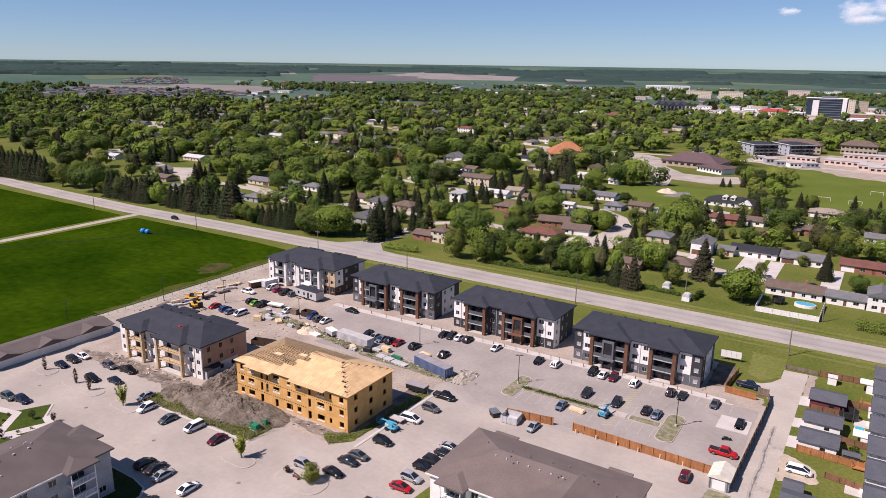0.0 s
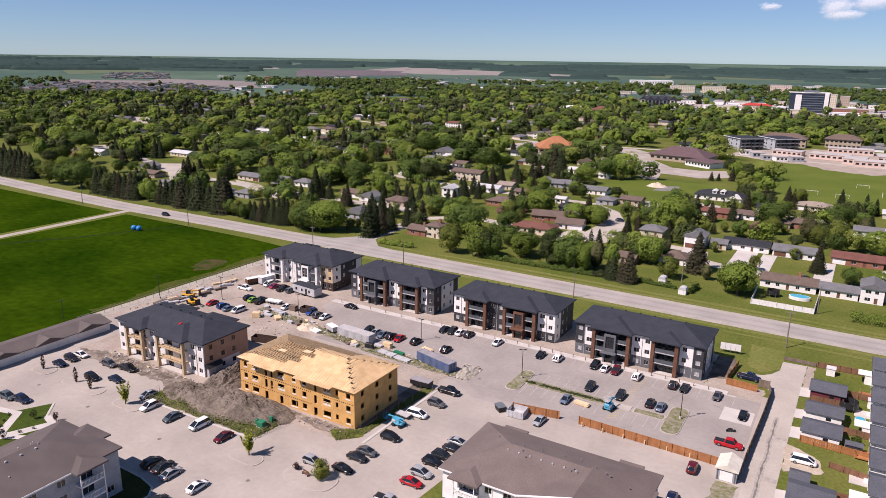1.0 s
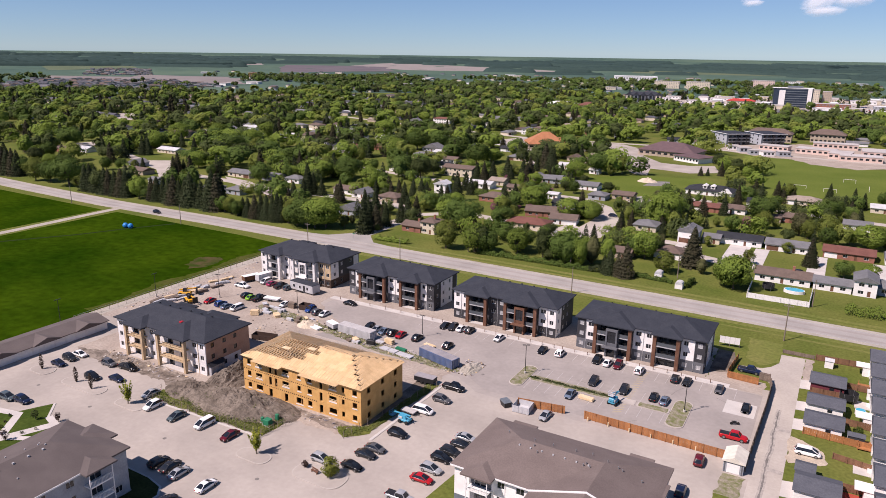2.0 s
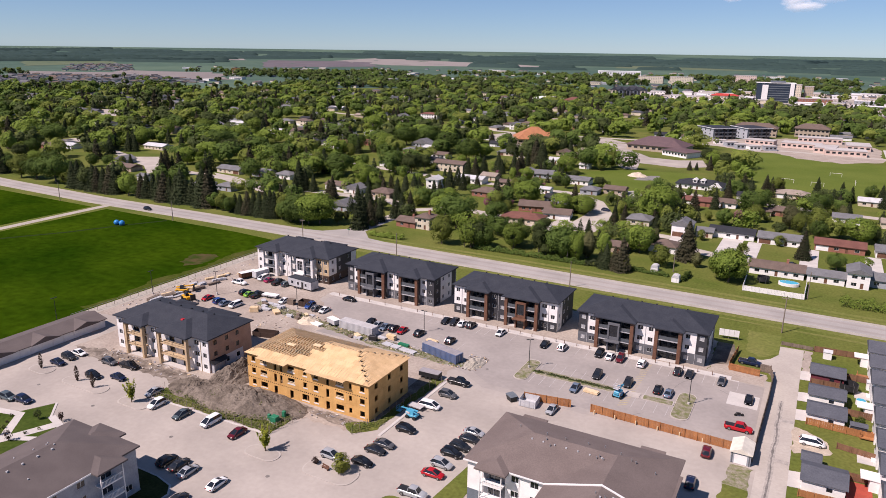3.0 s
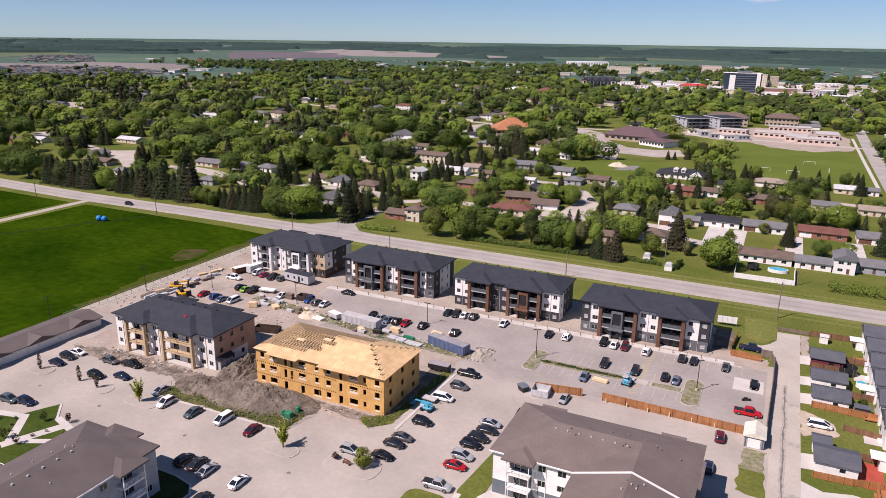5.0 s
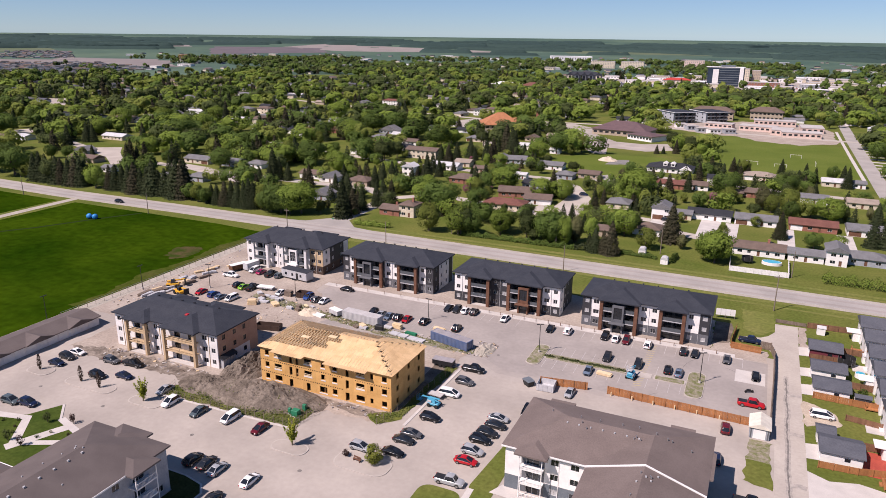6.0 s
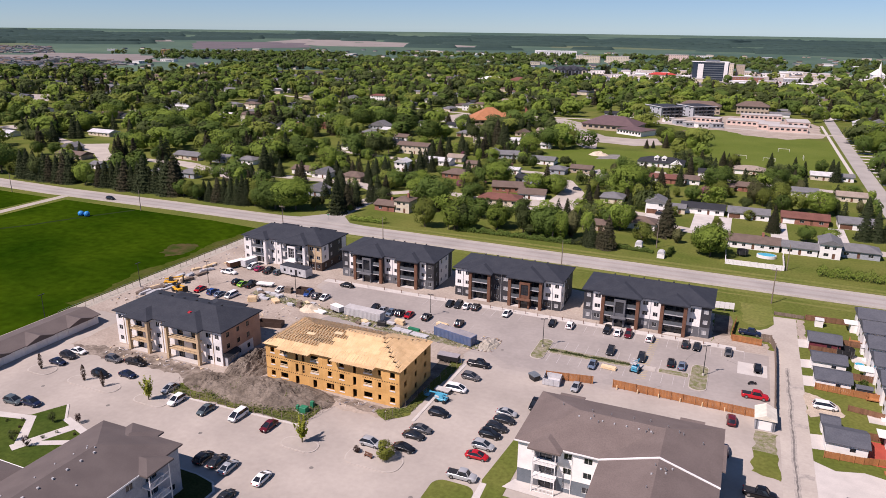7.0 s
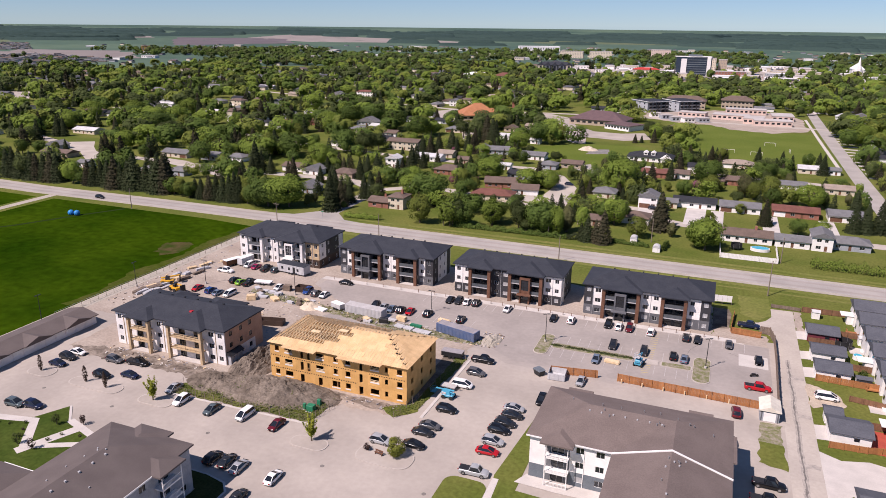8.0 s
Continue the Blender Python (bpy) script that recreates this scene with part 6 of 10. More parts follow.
_sm = tube(bmesh.new(), (0, 0, 0), (0, 0, 1.0), 0.09, n=8)
_ms = bpy.data.meshes.new("outlet_post")
_sm.to_mesh(_ms)
_sm.free()
_ms.materials.append(M_BROWN)
for a, b, n in ((-122.0, -92.0, 6), (-86.5, -46.5, 12), (-44.0, -4.5, 12)):
    for i in range(n):
        tagged(shared("outlet_post", _ms, None, pose(a + (b - a) * i / (n - 1), 13.6, 0.16)), "short brown outlet post on the kerb walk", "post", "outlet posts along the walk")


def board_fence(points, h, material, label, board=0.3, posts=None, name="fence", cap=False):
    """A close-boarded fence, board by board, along a line."""
    e = empty(name, pose(0, 0, 0), label, "fence")
    bm = boxes((0.005, board - 0.012, -0.02, 0.02, 0.05, h))
    me = bpy.data.meshes.new("board")
    bm.to_mesh(me)
    bm.free()
    me.materials.append(material)
    bm = boxes((-0.07, 0.07, -0.07, 0.07, 0, h + 0.1))
    mp = bpy.data.meshes.new("post")
    bm.to_mesh(mp)
    bm.free()
    mp.materials.append(posts or material)
    for (ax, ay), (bx, by) in zip(points, points[1:]):
        L, a = math.hypot(bx - ax, by - ay), math.degrees(math.atan2(by - ay, bx - ax))
        n = max(1, int(round(L / board)))
        base = pose(ax, ay, 0.04, 0, 0, a) @ Matrix.Diagonal((L / n / board, 1, 1, 1))
        for i in range(n):
            shared("board", me, e, base @ Matrix.Translation((i * board, 0, 0)))
        for i in range(int(L / 2.6) + 1):
            shared("post", mp, e, pose(ax, ay, 0.04, 0, 0, a) @ Matrix.Translation((min(i * 2.6, L), -0.1, 0)))
        part("rail", boxes((0, L, 0.02, 0.08, 0.35, 0.45), (0, L, 0.02, 0.08, h - 0.4, h - 0.3)), material, e).matrix_basis = pose(ax, ay, 0.04, 0, 0, a)
    return e


board_fence([(-41.5, -22.4), (-30.6, -20.6)], 2.0, M_FENCE, "orange-brown cedar fence screening the bins")
board_fence([(-26.0, -20.3), (4.6, -21.2)], 2.0, M_FENCE, "long orange-brown cedar fence across the lot")
board_fence([(8.5, -24.0), (8.7, -15.0), (9.2, 5.0), (9.3, 17.0), (8.4, 22.2), (5.9, 22.4)], 2.2, M_FENCE_OLD, "dark weathered board fence beside the lane", 0.45)
board_fence([(6.1, 18.9), (-1.3, 19.4)], 1.9, M_FENCE, "cedar fence behind the last apartment building")
board_fence([(-1.5, 20.6), (-0.5, 33.4)], 1.8, M_FENCE, "cedar fence beside the lawn", 0.45)
for i in range(7):
    x = -25.0 + 4.7 * i
    e = empty("bollard", pose(x, -21.0, 0.03), "short pale timber post before the cedar fence", "post", "bollards along the cedar fence")
    part("shaft", tube(bmesh.new(), (0, 0, 0), (0, 0, 1.0), 0.14, n=8), M_LUMBER, e)


def lamp_post(x, y, h=8.0, arm=0.0, group="lamp posts of the lot"):
    e = empty("lamp_post", pose(x, y, 0.04, 0, 0, arm), "dark steel lamp post with twin flat heads", "street lamp", group)
    part("pole", tube(bmesh.new(), (0, 0, 0), (0, 0, h), 0.11, 0.07, 8), M_BLACK, e)
    part("base", tube(bmesh.new(), (0, 0, 0), (0, 0, 0.7), 0.3, 0.3, 10), M_CONC, e)
    for s in (-1, 1):
        part("lamp_head", boxes((s * 0.55 - 0.4, s * 0.55 + 0.4, -0.17, 0.17, h - 0.05, h + 0.08)), M_BLACK, e)
    return e


for x, y, h, a in ((-7.0, -5.5, 8, 30), (-46.9, -5.9, 8, 30), (-82.4, 1.2, 6.5, 0), (-157.4, -6.0, 8, 10), (-126.0, -3.0, 7, 0), (-178.7, -48.0, 8, 90), (-175.8, -16.4, 8, 90)):
    lamp_post(x, y, h, a)


def utility_pole(x, y, h=11.0, arms=True):
    e = empty("utility_pole", pose(x, y, 0.02), "weathered wooden utility pole with a cross-arm", "utility pole", "utility poles along the highway")
    part("pole", tube(bmesh.new(), (0, 0, 0), (0, 0, h), 0.19, 0.12, 8), M_POLE, e)
    if arms:
        part("cross_arm", boxes((-1.3, 1.3, -0.08, 0.08, h - 0.9, h - 0.72)), M_POLE, e)
        for s in (-1.15, -0.4, 0.4, 1.15):
            part("insulator", tube(bmesh.new(), (s, 0, h - 0.72), (s, 0, h - 0.5), 0.06, n=6), M_METAL, e)
    return e


UP = [(9.1, 54.0), (-58.7, 61.5), (-130.1, 62.0), (-176.9, 61.8), (-250.2, 57.0), (-334.7, 57.5)]
for i, (x, y) in enumerate(UP):
    utility_pole(x, y, 11.5 if i == 0 else 9.5, i in (0, 3))
for x, y in ((-113.4, 88.2), (-69.4, 89.8), (-30.7, 98.3), (14.6, 90.6)):
    utility_pole(x, y, 9.5, False)
e = empty("road_sign", pose(-166.0, 79.5, 0.02), "small green street sign at the junction", "sign")
part("post", tube(bmesh.new(), (0, 0, 0), (0, 0, 2.6), 0.05, n=6), M_METAL, e)
part("plate", boxes((-0.5, 0.5, -0.03, 0.03, 2.2, 2.6)), M_GREENBOX, e)



def wire_fence(points, label, h=1.8, gap=2.4):
    e = empty("wire_fence", pose(0, 0, 0), label, "fence")
    pm = tube(bmesh.new(), (0, 0, 0), (0, 0, h), 0.035, n=6)
    me = bpy.data.meshes.new("post")
    pm.to_mesh(me)
    pm.free()
    me.materials.append(M_POLE)
    for (ax, ay), (bx, by) in zip(points, points[1:]):
        n = max(1, int(math.hypot(bx - ax, by - ay) / gap))
        for i in range(n):
            shared("post", me, e, pose(ax + (bx - ax) * i / n, ay + (by - ay) * i / n, 0.06))
        bm = bmesh.new()
        for z in (0.3, 1.0, h - 0.08):
            tube(bm, (ax, ay, z), (bx, by, z), 0.018, n=4)
        part("wire", bm, M_POLE, e)


wire_fence([(-118.6, -60.6), (-117.6, -64.7), (-83.0, -63.7), (-81.0, -55.0)], "thin wire fence along the weedy strip")
# chain-link fence between the site and the field
e = empty("chain_link_fence", pose(0, 0, 0), "thin grey chain-link fence along the field", "fence")
_pm = boxes((-0.04, 0.04, -0.04, 0.04, 0, 1.7))
_me = bpy.data.meshes.new("post")
_pm.to_mesh(_me)
_pm.free()
_me.materials.append(M_POLE)
for i in range(34):
    shared("post", _me, e, pose(-178.3, -44 + 3.0 * i, 0.02))
part("rail", boxes((-178.33, -178.27, -44, 55, 1.62, 1.68), (-178.31, -178.29, -44, 55, 0.9, 0.93), (-178.31, -178.29, -44, 55, 0.3, 0.33)), M_METAL, e)
sheet("fence_verge", [(-181, -140), (-176.5, -140), (-176.5, 56), (-181, 56)], 0.06, M_GRAVEL, "pale gravel verge under the wire fence", "verge")
for x0, y0, x1, y1 in ((-116.5, -64.8, -83.0, -64.0), (-83.0, -64.0, -82.3, -54.0), (-67.5, -55.4, -62.4, -24.0)):
    e = empty("site_fence", pose(0, 0, 0), "low wire fence on timber posts round the site", "fence")
    L = math.hypot(x1 - x0, y1 - y0)
    for i in range(int(L / 2.4) + 1):
        k = i * 2.4 / L
        shared("post", _me, e, pose(x0 + (x1 - x0) * k, y0 + (y1 - y0) * k, 0.05))
    part("rail", tube(tube(bmesh.new(), (x0, y0, 1.6), (x1, y1, 1.6), 0.014, n=4), (x0, y0, 0.8), (x1, y1, 0.8), 0.012, n=4), M_POLE, e)

# the long row of garages at the lot's edge
e = empty("garage_row", pose(-175.2, -142, 0), "long white garage row with a grey-brown shingle roof", "garage")
part("wall", boxes((0.5, 10.6, 0, 99.5, 0, 2.5)), M_WHITE, e)
part("roof", gable_faces(bmesh.new(), 0, 11.2, -0.5, 100.0, 2.6, 0.24, "y"), M_SHINGLE_G, e)
for i in range(8):
    part("dormer", gable_faces(bmesh.new(), 5.6, 11.5, 4 + 12.2 * i, 12 + 12.2 * i, 2.62, 0.32, "x"), M_SHINGLE_G, e)
for i in range(32):
    part("garage_door", boxes((10.6, 10.66, 0.5 + 3.08 * i, 3.1 + 3.08 * i, 0.05, 2.2)), M_ALU, e)

# lawns and paths before the grey building
M_LAWN_D = mat("dark_watered_lawn", (0.038, 0.064, 0.010), (0.058, 0.082, 0.015), 0.15, 1.2, 0.95, 0.3, fine=0.25, spec=0.06)
sheet("lawn_1", [(-176, -104), (-176, -88.5), (-146, -87), (-137.6, -84.2), (-134.2, -77.8), (-130, -82), (-112, -87.6), (-108.2, -90.4), (-108.2, -104), (-140, -106)], 0.09, M_LAWN_D, "mown lawn before the grey building", "lawn", 0.05)
_path_n = [5, 4, 3, 2, 1]
for pts, w in (([(-146, -87.2), (-136.4, -85.0), (-129.6, -93.0)], 2.0), ([(-124.8, -82.8), (-130, -94.5)], 2.4), ([(-130.5, -93.0), (-120.8, -88.2)], 1.6), ([(-134.2, -77.8), (-129.4, -82.4)], 0.5), ([(-129.5, -82.2), (-112, -87.4)], 1.6)):
    ribbon(pts, w, 0.11 + 0.006 * _path_n.pop(), "path", M_CONC, "pale concrete garden path across the lawn", "path")
sheet("lawn_2", [(-39.6, -41.6), (-36.9, -46.0), (-36.9, -69.0), (-24, -69.6), (-20.8, -69.6), (-20.8, -100), (-36, -100), (-41.8, -66.0)], 0.09, M_GRASS, "mown lawn beside the white building", "lawn", 0.05)
sheet("patio_strip", [(-37.8, -66.6), (-30.0, -66.9), (-21.4, -66.6), (-21.4, -63.4), (-36.3, -63.4)], 0.13, M_CONC, "pale concrete strip at the building's foot", "patio", 0.05)
sheet("lawn_3", rounded(-50.0, -41.8, -88, -69.0, 2.2), 0.1, M_GRASS, "small green kerbed island beside the path", "lawn", 0.07)
sheet("path_2", [(-41.8, -67.0), (-40.6, -67.0), (-38.6, -100), (-41.2, -100)], 0.11, M_CONC, "narrow pale path between the lawns", "path", 0.05)
sheet("lawn_4", ragged([(4.3, -35), (8.9, -35), (9.0, -43.6), (4.2, -42.6)], 0.5), 0.08, M_GRASS, "small patch of mown grass", "lawn")
sheet("gravel_patch", ragged([(4.6, -26.6), (8.9, -26.6), (8.9, -35), (4.3, -35)], 0.5), 0.07, M_ISLAND, "weedy gravel patch behind the shed", "gravel")
e = empty("shed", pose(6.5, -23.4, 0.05), "grey garden shed with a white door and cream roof", "shed")
part("wall", boxes((-1.9, 1.9, -2.6, 2.6, 0, 2.5)), SIDING["grey"], e)
part("roof", gable_faces(bmesh.new(), -2.2, 2.2, -2.9, 2.9, 2.6, 0.45, "y", 0.15), mat("cream_metal_roof", (0.70, 0.65, 0.55), None, 0.5, 3.0, 0.7, 0.05, fine=0.05), e)
part("door", boxes((-1.2, 1.2, -2.66, -2.6, 0.05, 2.1)), M_WHITE, e)
for x in (-1.75, 1.5):
    part("corner_trim", boxes((x, x + 0.25, -2.65, -2.6, 0, 2.5)), M_GREY, e)
e = empty("motorcycle", pose(4.0, -5.3, 0.05, 0, 0, 25), "dark motorcycle standing in a parking bay", "motorcycle")
for s in (-0.75, 0.75):
    part("wheel", tube(bmesh.new(), (s, -0.07, 0.33), (s, 0.07, 0.33), 0.33, n=14), M_TYRE, e)
part("frame", frustum(bmesh.new(), (-0.7, 0.5, 0.12), (-0.4, 0.3, 0.16), 0.35, 0.85), M_BLACK, e)
part("handlebar", tube(bmesh.new(), (0.5, -0.4, 1.05), (0.5, 0.4, 1.05), 0.03, n=6), M_METAL, e)
part("seat", boxes((-0.75, 0.0, -0.14, 0.14, 0.8, 0.92), bevel=0.03), M_BLACK, e)
e = empty("notice_board", pose(-4.0, 41.0, 0.02, 0, 0, 6), "white sign panels on posts beside the highway", "sign")
for i in range(4):
    part("panel", boxes((-2.7 + 1.35 * i, -1.4 + 1.35 * i, -0.05, 0.05, 0.9, 2.9)), M_WHITE, e)
for x in (-2.6, 0, 2.6):
    part("post", boxes((x - 0.06, x + 0.06, 0.05, 0.17, 0, 2.9)), M_POLE, e)
for i, (x, y) in enumerate(((-72.7, -75.8), (-146.5, -74.3), (-126.0, -74.6), (-51.7, -76.1), (-56, -12), (-100, -75))):
    tagged(finish("manhole_cover", tube(bmesh.new(), (x, y, 0.03), (x, y, 0.045), 0.42, n=16), M_TAR), "dark iron manhole cover set in concrete", "manhole cover", "manhole covers")

# ---- the back yards beyond the lane ----


def lane_garage(x0, x1, y0, y1, wall, roof, label):
    e = empty("garage", pose((x0 + x1) / 2, (y0 + y1) / 2, 0.03), label, "garage", "garages along the lane")
    w, d = (x1 - x0) / 2, (y1 - y0) / 2
    part("wall", boxes((-w, w, -d, d, 0, 2.5)), wall, e)
    part("roof", gable_faces(bmesh.new(), -w - 0.4, w + 0.4, -d - 0.4, d + 0.4, 2.55, 0.33, "x", 0.15), roof, e)
    part("garage_door", boxes((-w - 0.06, -w, -d + 0.8, d - 0.8, 0.05, 2.2)), M_ALU, e)
    part("window", boxes((0.5, 1.5, -d - 0.05, -d, 1.2, 1.9)), M_GLASS, e)
    return e


M_SLATE = mat("slate_blue_shingles", (0.075, 0.08, 0.095), (0.09, 0.095, 0.11), 0.4, 3.0, 0.85, 0.2, fine=0.18)
for y0, y1, wl, lb in ((22.3, 29.0, SIDING["maroon"], "maroon garage with a slate shingle roof"), (9.6, 15.6, M_WHITE, "white garage with a slate shingle roof"), (-0.7, 5.8, M_WHITE, "white garage with a slate shingle roof"), (-29.5, -22.6, M_WHITE, "white garage with a slate shingle roof")):
    lane_garage(17.6, 24.9, y0, y1, wl, M_SLATE, lb)
    sheet("drive", [(15.3, y0 + 0.2), (17.6, y0 + 0.5), (17.6, y1 - 0.3), (15.3, y1 - 0.8)], 0.05, M_CONC, "short pale concrete garage drive", "drive")
lane_garage(19.6, 27.5, -57.0, -48.5, M_WHITE, M_SLATE, "white garage with a slate shingle roof")
lane_garage(17.4, 20.4, -22.0, -18.6, M_WHITE, M_SLATE, "small lean-to with a slate shingle roof")
for i, y in enumerate((41.5, 31.5, 21.0, 10.5, 0.0, -10.5, -21.0, -32.0, -43.0)):
    e = empty("row_house", pose(37.5, y, 0.02), "white row house with a slate shingle roof", "house", "row houses behind the lane")
    part("wall", boxes((-7.0, 7.0, -3.9, 3.9, 0, 5.2)), M_WHITE, e)
    part("roof", gable_faces(bmesh.new(), -7.5, 7.5, -4.4, 4.4, 5.3, 0.4, "x"), M_SLATE, e)
    if i % 3 == 0:
        part("porch", boxes((-8.6, -7.0, -2.6, 0.4, 0, 2.5)), M_WHITE, e)
        part("porch_roof", boxes((-10.2, -7.0, -2.8, 0.6, 2.5, 2.65)), M_WHITE, e)
    elif i % 3 == 1:
        part("deck", boxes((-9.6, -7.0, -3.0, 0.8, 0.35, 0.6), (-9.5, -9.35, -2.9, -2.75, 0, 1.5), (-9.5, -9.35, 0.55, 0.7, 0, 1.5), (-9.47, -9.38, -2.75, 0.55, 1.35, 1.45)), M_FENCE, e)
        part("step", boxes((-10.1, -9.6, -1.6, -0.4, 0, 0.3)), M_FENCE, e)
    else:
        part("patio", boxes((-10.2, -7.0, -2.8, 1.2, 0, 0.12)), M_CONC, e)
        part("step", boxes((-7.7, -7.0, -1.2, 0.2, 0.12, 0.5)), M_WHITE, e)
    for yy in (-2.2, 2.2):
        for z in (1.0, 3.4):
            part("window", boxes((-7.05, -7.0, yy - 0.6 + 0.6, yy + 0.6 + 0.6, z, z + 1.1)) if z > 3 or yy > 0 else boxes((-2.0, -0.8, -3.95, -3.9, z, z + 1.1)), M_GLASS, e)
M_DRIVE = mat("sandy_gravel", (0.46, 0.385, 0.30), (0.38, 0.315, 0.245), 0.5, 3.0, 0.95, 0.3, fine=0.18)
sheet("gravel_drive", ragged([(15.3, -16.5), (17.0, -15.4), (21.4, -14.0), (22.6, -12.4), (21.6, -8.0), (18.0, -4.6), (15.3, -4.0)], 0.5), 0.06, M_DRIVE, "sandy drive with a parked minivan", "drive")
sheet("red_patio", [(25.2, -31), (29.6, -31), (29.6, -21.5), (25.2, -21.5)], 0.07, mat("red_paving", (0.38, 0.07, 0.045), (0.33, 0.06, 0.04), 0.5, 3.0, 0.8, 0.05), "red paved patio behind a garage", "patio")
board_fence([(17.9, 43.7), (30.0, 44.4)], 1.7, M_FENCE_Y, "red-brown cedar fence at the end of the yards", 0.45)
board_fence([(9.7, 44.2), (17.7, 44.0)], 1.1, M_FENCE_OLD, "grey timber barrier at the end of the lane", 0.45)
board_fence([(17.8, 21.4), (24.5, 21.6)], 1.5, M_FENCE_Y, "red-brown cedar fence between two yards", 0.45)
board_fence([(25.2, 28.5), (31.0, 28.2)], 1.7, M_FENCE_Y, "red-brown cedar fence between two yards", 0.45)
board_fence([(25.2, 7.6), (31.0, 7.3)], 1.7, M_FENCE_Y, "red-brown cedar fence between two yards", 0.45)
board_fence([(17.5, -1.5), (31.4, -2.2)], 1.7, M_FENCE, "red-brown cedar fence between two yards", 0.45)
board_fence([(23.6, -9.5), (31.0, -10.8)], 1.4, M_FENCE_Y, "red-brown cedar fence between two yards", 0.45)
board_fence([(17.2, -31.8), (24.0, -31.4), (31.5, -29.5)], 1.5, M_FENCE, "red-brown cedar fence curving round a garage", 0.45)
board_fence([(25.2, -21.2), (30.0, -21.0)], 1.7, M_FENCE_Y, "red-brown cedar fence between two yards", 0.45)


def trampoline(x, y, r=1.9):
    e = empty("trampoline", pose(x, y, 0.05), "black trampoline with a net on poles", "trampoline")
    part("mat", tube(bmesh.new(), (0, 0, 0.8), (0, 0, 0.84), r, n=20), M_BLACK, e)
    bm = bmesh.new()
    bmesh.ops.create_cone(bm, cap_ends=False, segments=20, radius1=r, radius2=r, depth=1.5)
    bmesh.ops.translate(bm, vec=(0, 0, 1.6), verts=bm.verts[:])
    part("net", bm, M_BLACK, e)
    for i in range(6):
        a = i * math.pi / 3
        part("leg", tube(bmesh.new(), (r * math.cos(a), r * math.sin(a), 0), (r * math.cos(a), r * math.sin(a), 2.4), 0.03, n=6), M_METAL, e)


for x, y, w, d, h, m, lb in ((21.2, 40.6, 1.0, 1.1, 2.0, M_WHITE, "small white shed in a back yard"), (27.6, -0.2, 1.6, 1.0, 2.0, M_DARK, "dark shed beside a white garage"), (31.0, 25.2, 1.1, 1.0, 2.0, M_WHITE, "small white shed in a back yard")):
    e = empty("garden_shed", pose(x, y, 0.03), lb, "shed")
    part("wall", boxes((-w, w, -d, d, 0, h)), m, e)
    part("roof", gable_faces(bmesh.new(), -w - 0.15, w + 0.15, -d - 0.15, d + 0.15, h + 0.04, 0.4, "x", 0.08), SHINGLES["pale"] if m is M_WHITE else M_SLATE, e)
    part("door", boxes((-w - 0.04, -w, -0.45, 0.45, 0.05, 1.85)), M_ALU, e)
trampoline(26.0, 21.0, 2.0)
trampoline(-0.1, 102.2, 2.0)
M_POOL = mat("pool_water", (0.06, 0.42, 0.55), (0.05, 0.36, 0.50), 0.5, 3.0, 0.08, 0.05, fine=0.05, spec=0.5)


def pool(x, y, rx, ry):
    e = empty("swimming_pool", pose(x, y, 0.05) @ Matrix.Diagonal((rx, ry, 1, 1)), "bright blue above-ground swimming pool in a yard", "pool")
    part("wall", tube(bmesh.new(), (0, 0, 0), (0, 0, 1.1), 1.0, n=24), M_WHITE, e)
    part("water", tube(bmesh.new(), (0, 0, 1.1), (0, 0, 1.13), 0.93, n=24), M_POOL, e)


pool(8.2, 103.6, 3.4, 2.2)
pool(28.5, 15.0, 1.1, 1.1)
board_fence([(-6.0, 108.0), (-5.5, 89.2), (13.6, 89.4), (13.8, 107.5)], 1.9, M_WHITE, "white board fence round the pool yard", 0.45)
for x, y, lb in ((-27.7, 87.2, "small white arched garden shed"), (-37.0, 96.0, "small white arched garden shed")):
    e = empty("garden_shed", pose(x, y, 0.02), lb + " behind the hedge", "shed")
    part("wall", boxes((-1.3, 1.3, -1.5, 1.5, 0, 1.7)), M_WHITE, e)
    part("roof", frustum(frustum(bmesh.new(), (-1.4, 1.4, 1.6), (-1.1, 1.1, 1.6), 1.7, 2.3), (-1.1, 1.1, 1.6), (-0.5, 0.5, 1.6), 2.3, 2.6), SHINGLES["pale"], e)
    part("door", boxes((-0.5, 0.5, -1.55, -1.5, 0, 1.6)), M_ALU, e)
for x, y, w in ((-17, 155, 8.5), (-8, 152, 5.5), (13.5, 152, 6.5), (36, 152, 6), (-38.5, 146, 6.5)):
    sheet("house_drive", [(x - w / 2, 131), (x + w / 2, 131), (x + w / 2, y + 8), (x - w / 2, y + 8)], 0.06, M_CONC, "pale concrete drive before a house", "drive")

for x, y, a in ((-5, 330, 0), (12, 326, 0), (22, 372, 0), (42, 322, 90), (33, 345, 90)):
    e = empty("goal", pose(x, y, 0.03, 0, 0, a), "white football goal frame on the sports field", "goal", "goals on the sports field")
    part("frame", boxes((-3.6, -3.45, -0.07, 0.07, 0, 2.3), (3.45, 3.6, -0.07, 0.07, 0, 2.3), (-3.45, 3.45, -0.07, 0.07, 2.16, 2.3)), M_WHITE, e)

# ---- the town beyond the highway ----
VIEW = Vector((5.0, -165.0))


def wedge(x, y, pad=0.0):
    """Whether a place lies in the stretch of country that the flight looks over."""
    a = math.degrees(math.atan2(x - VIEW.x, y - VIEW.y))
    return -63 - pad < a < 15 + pad


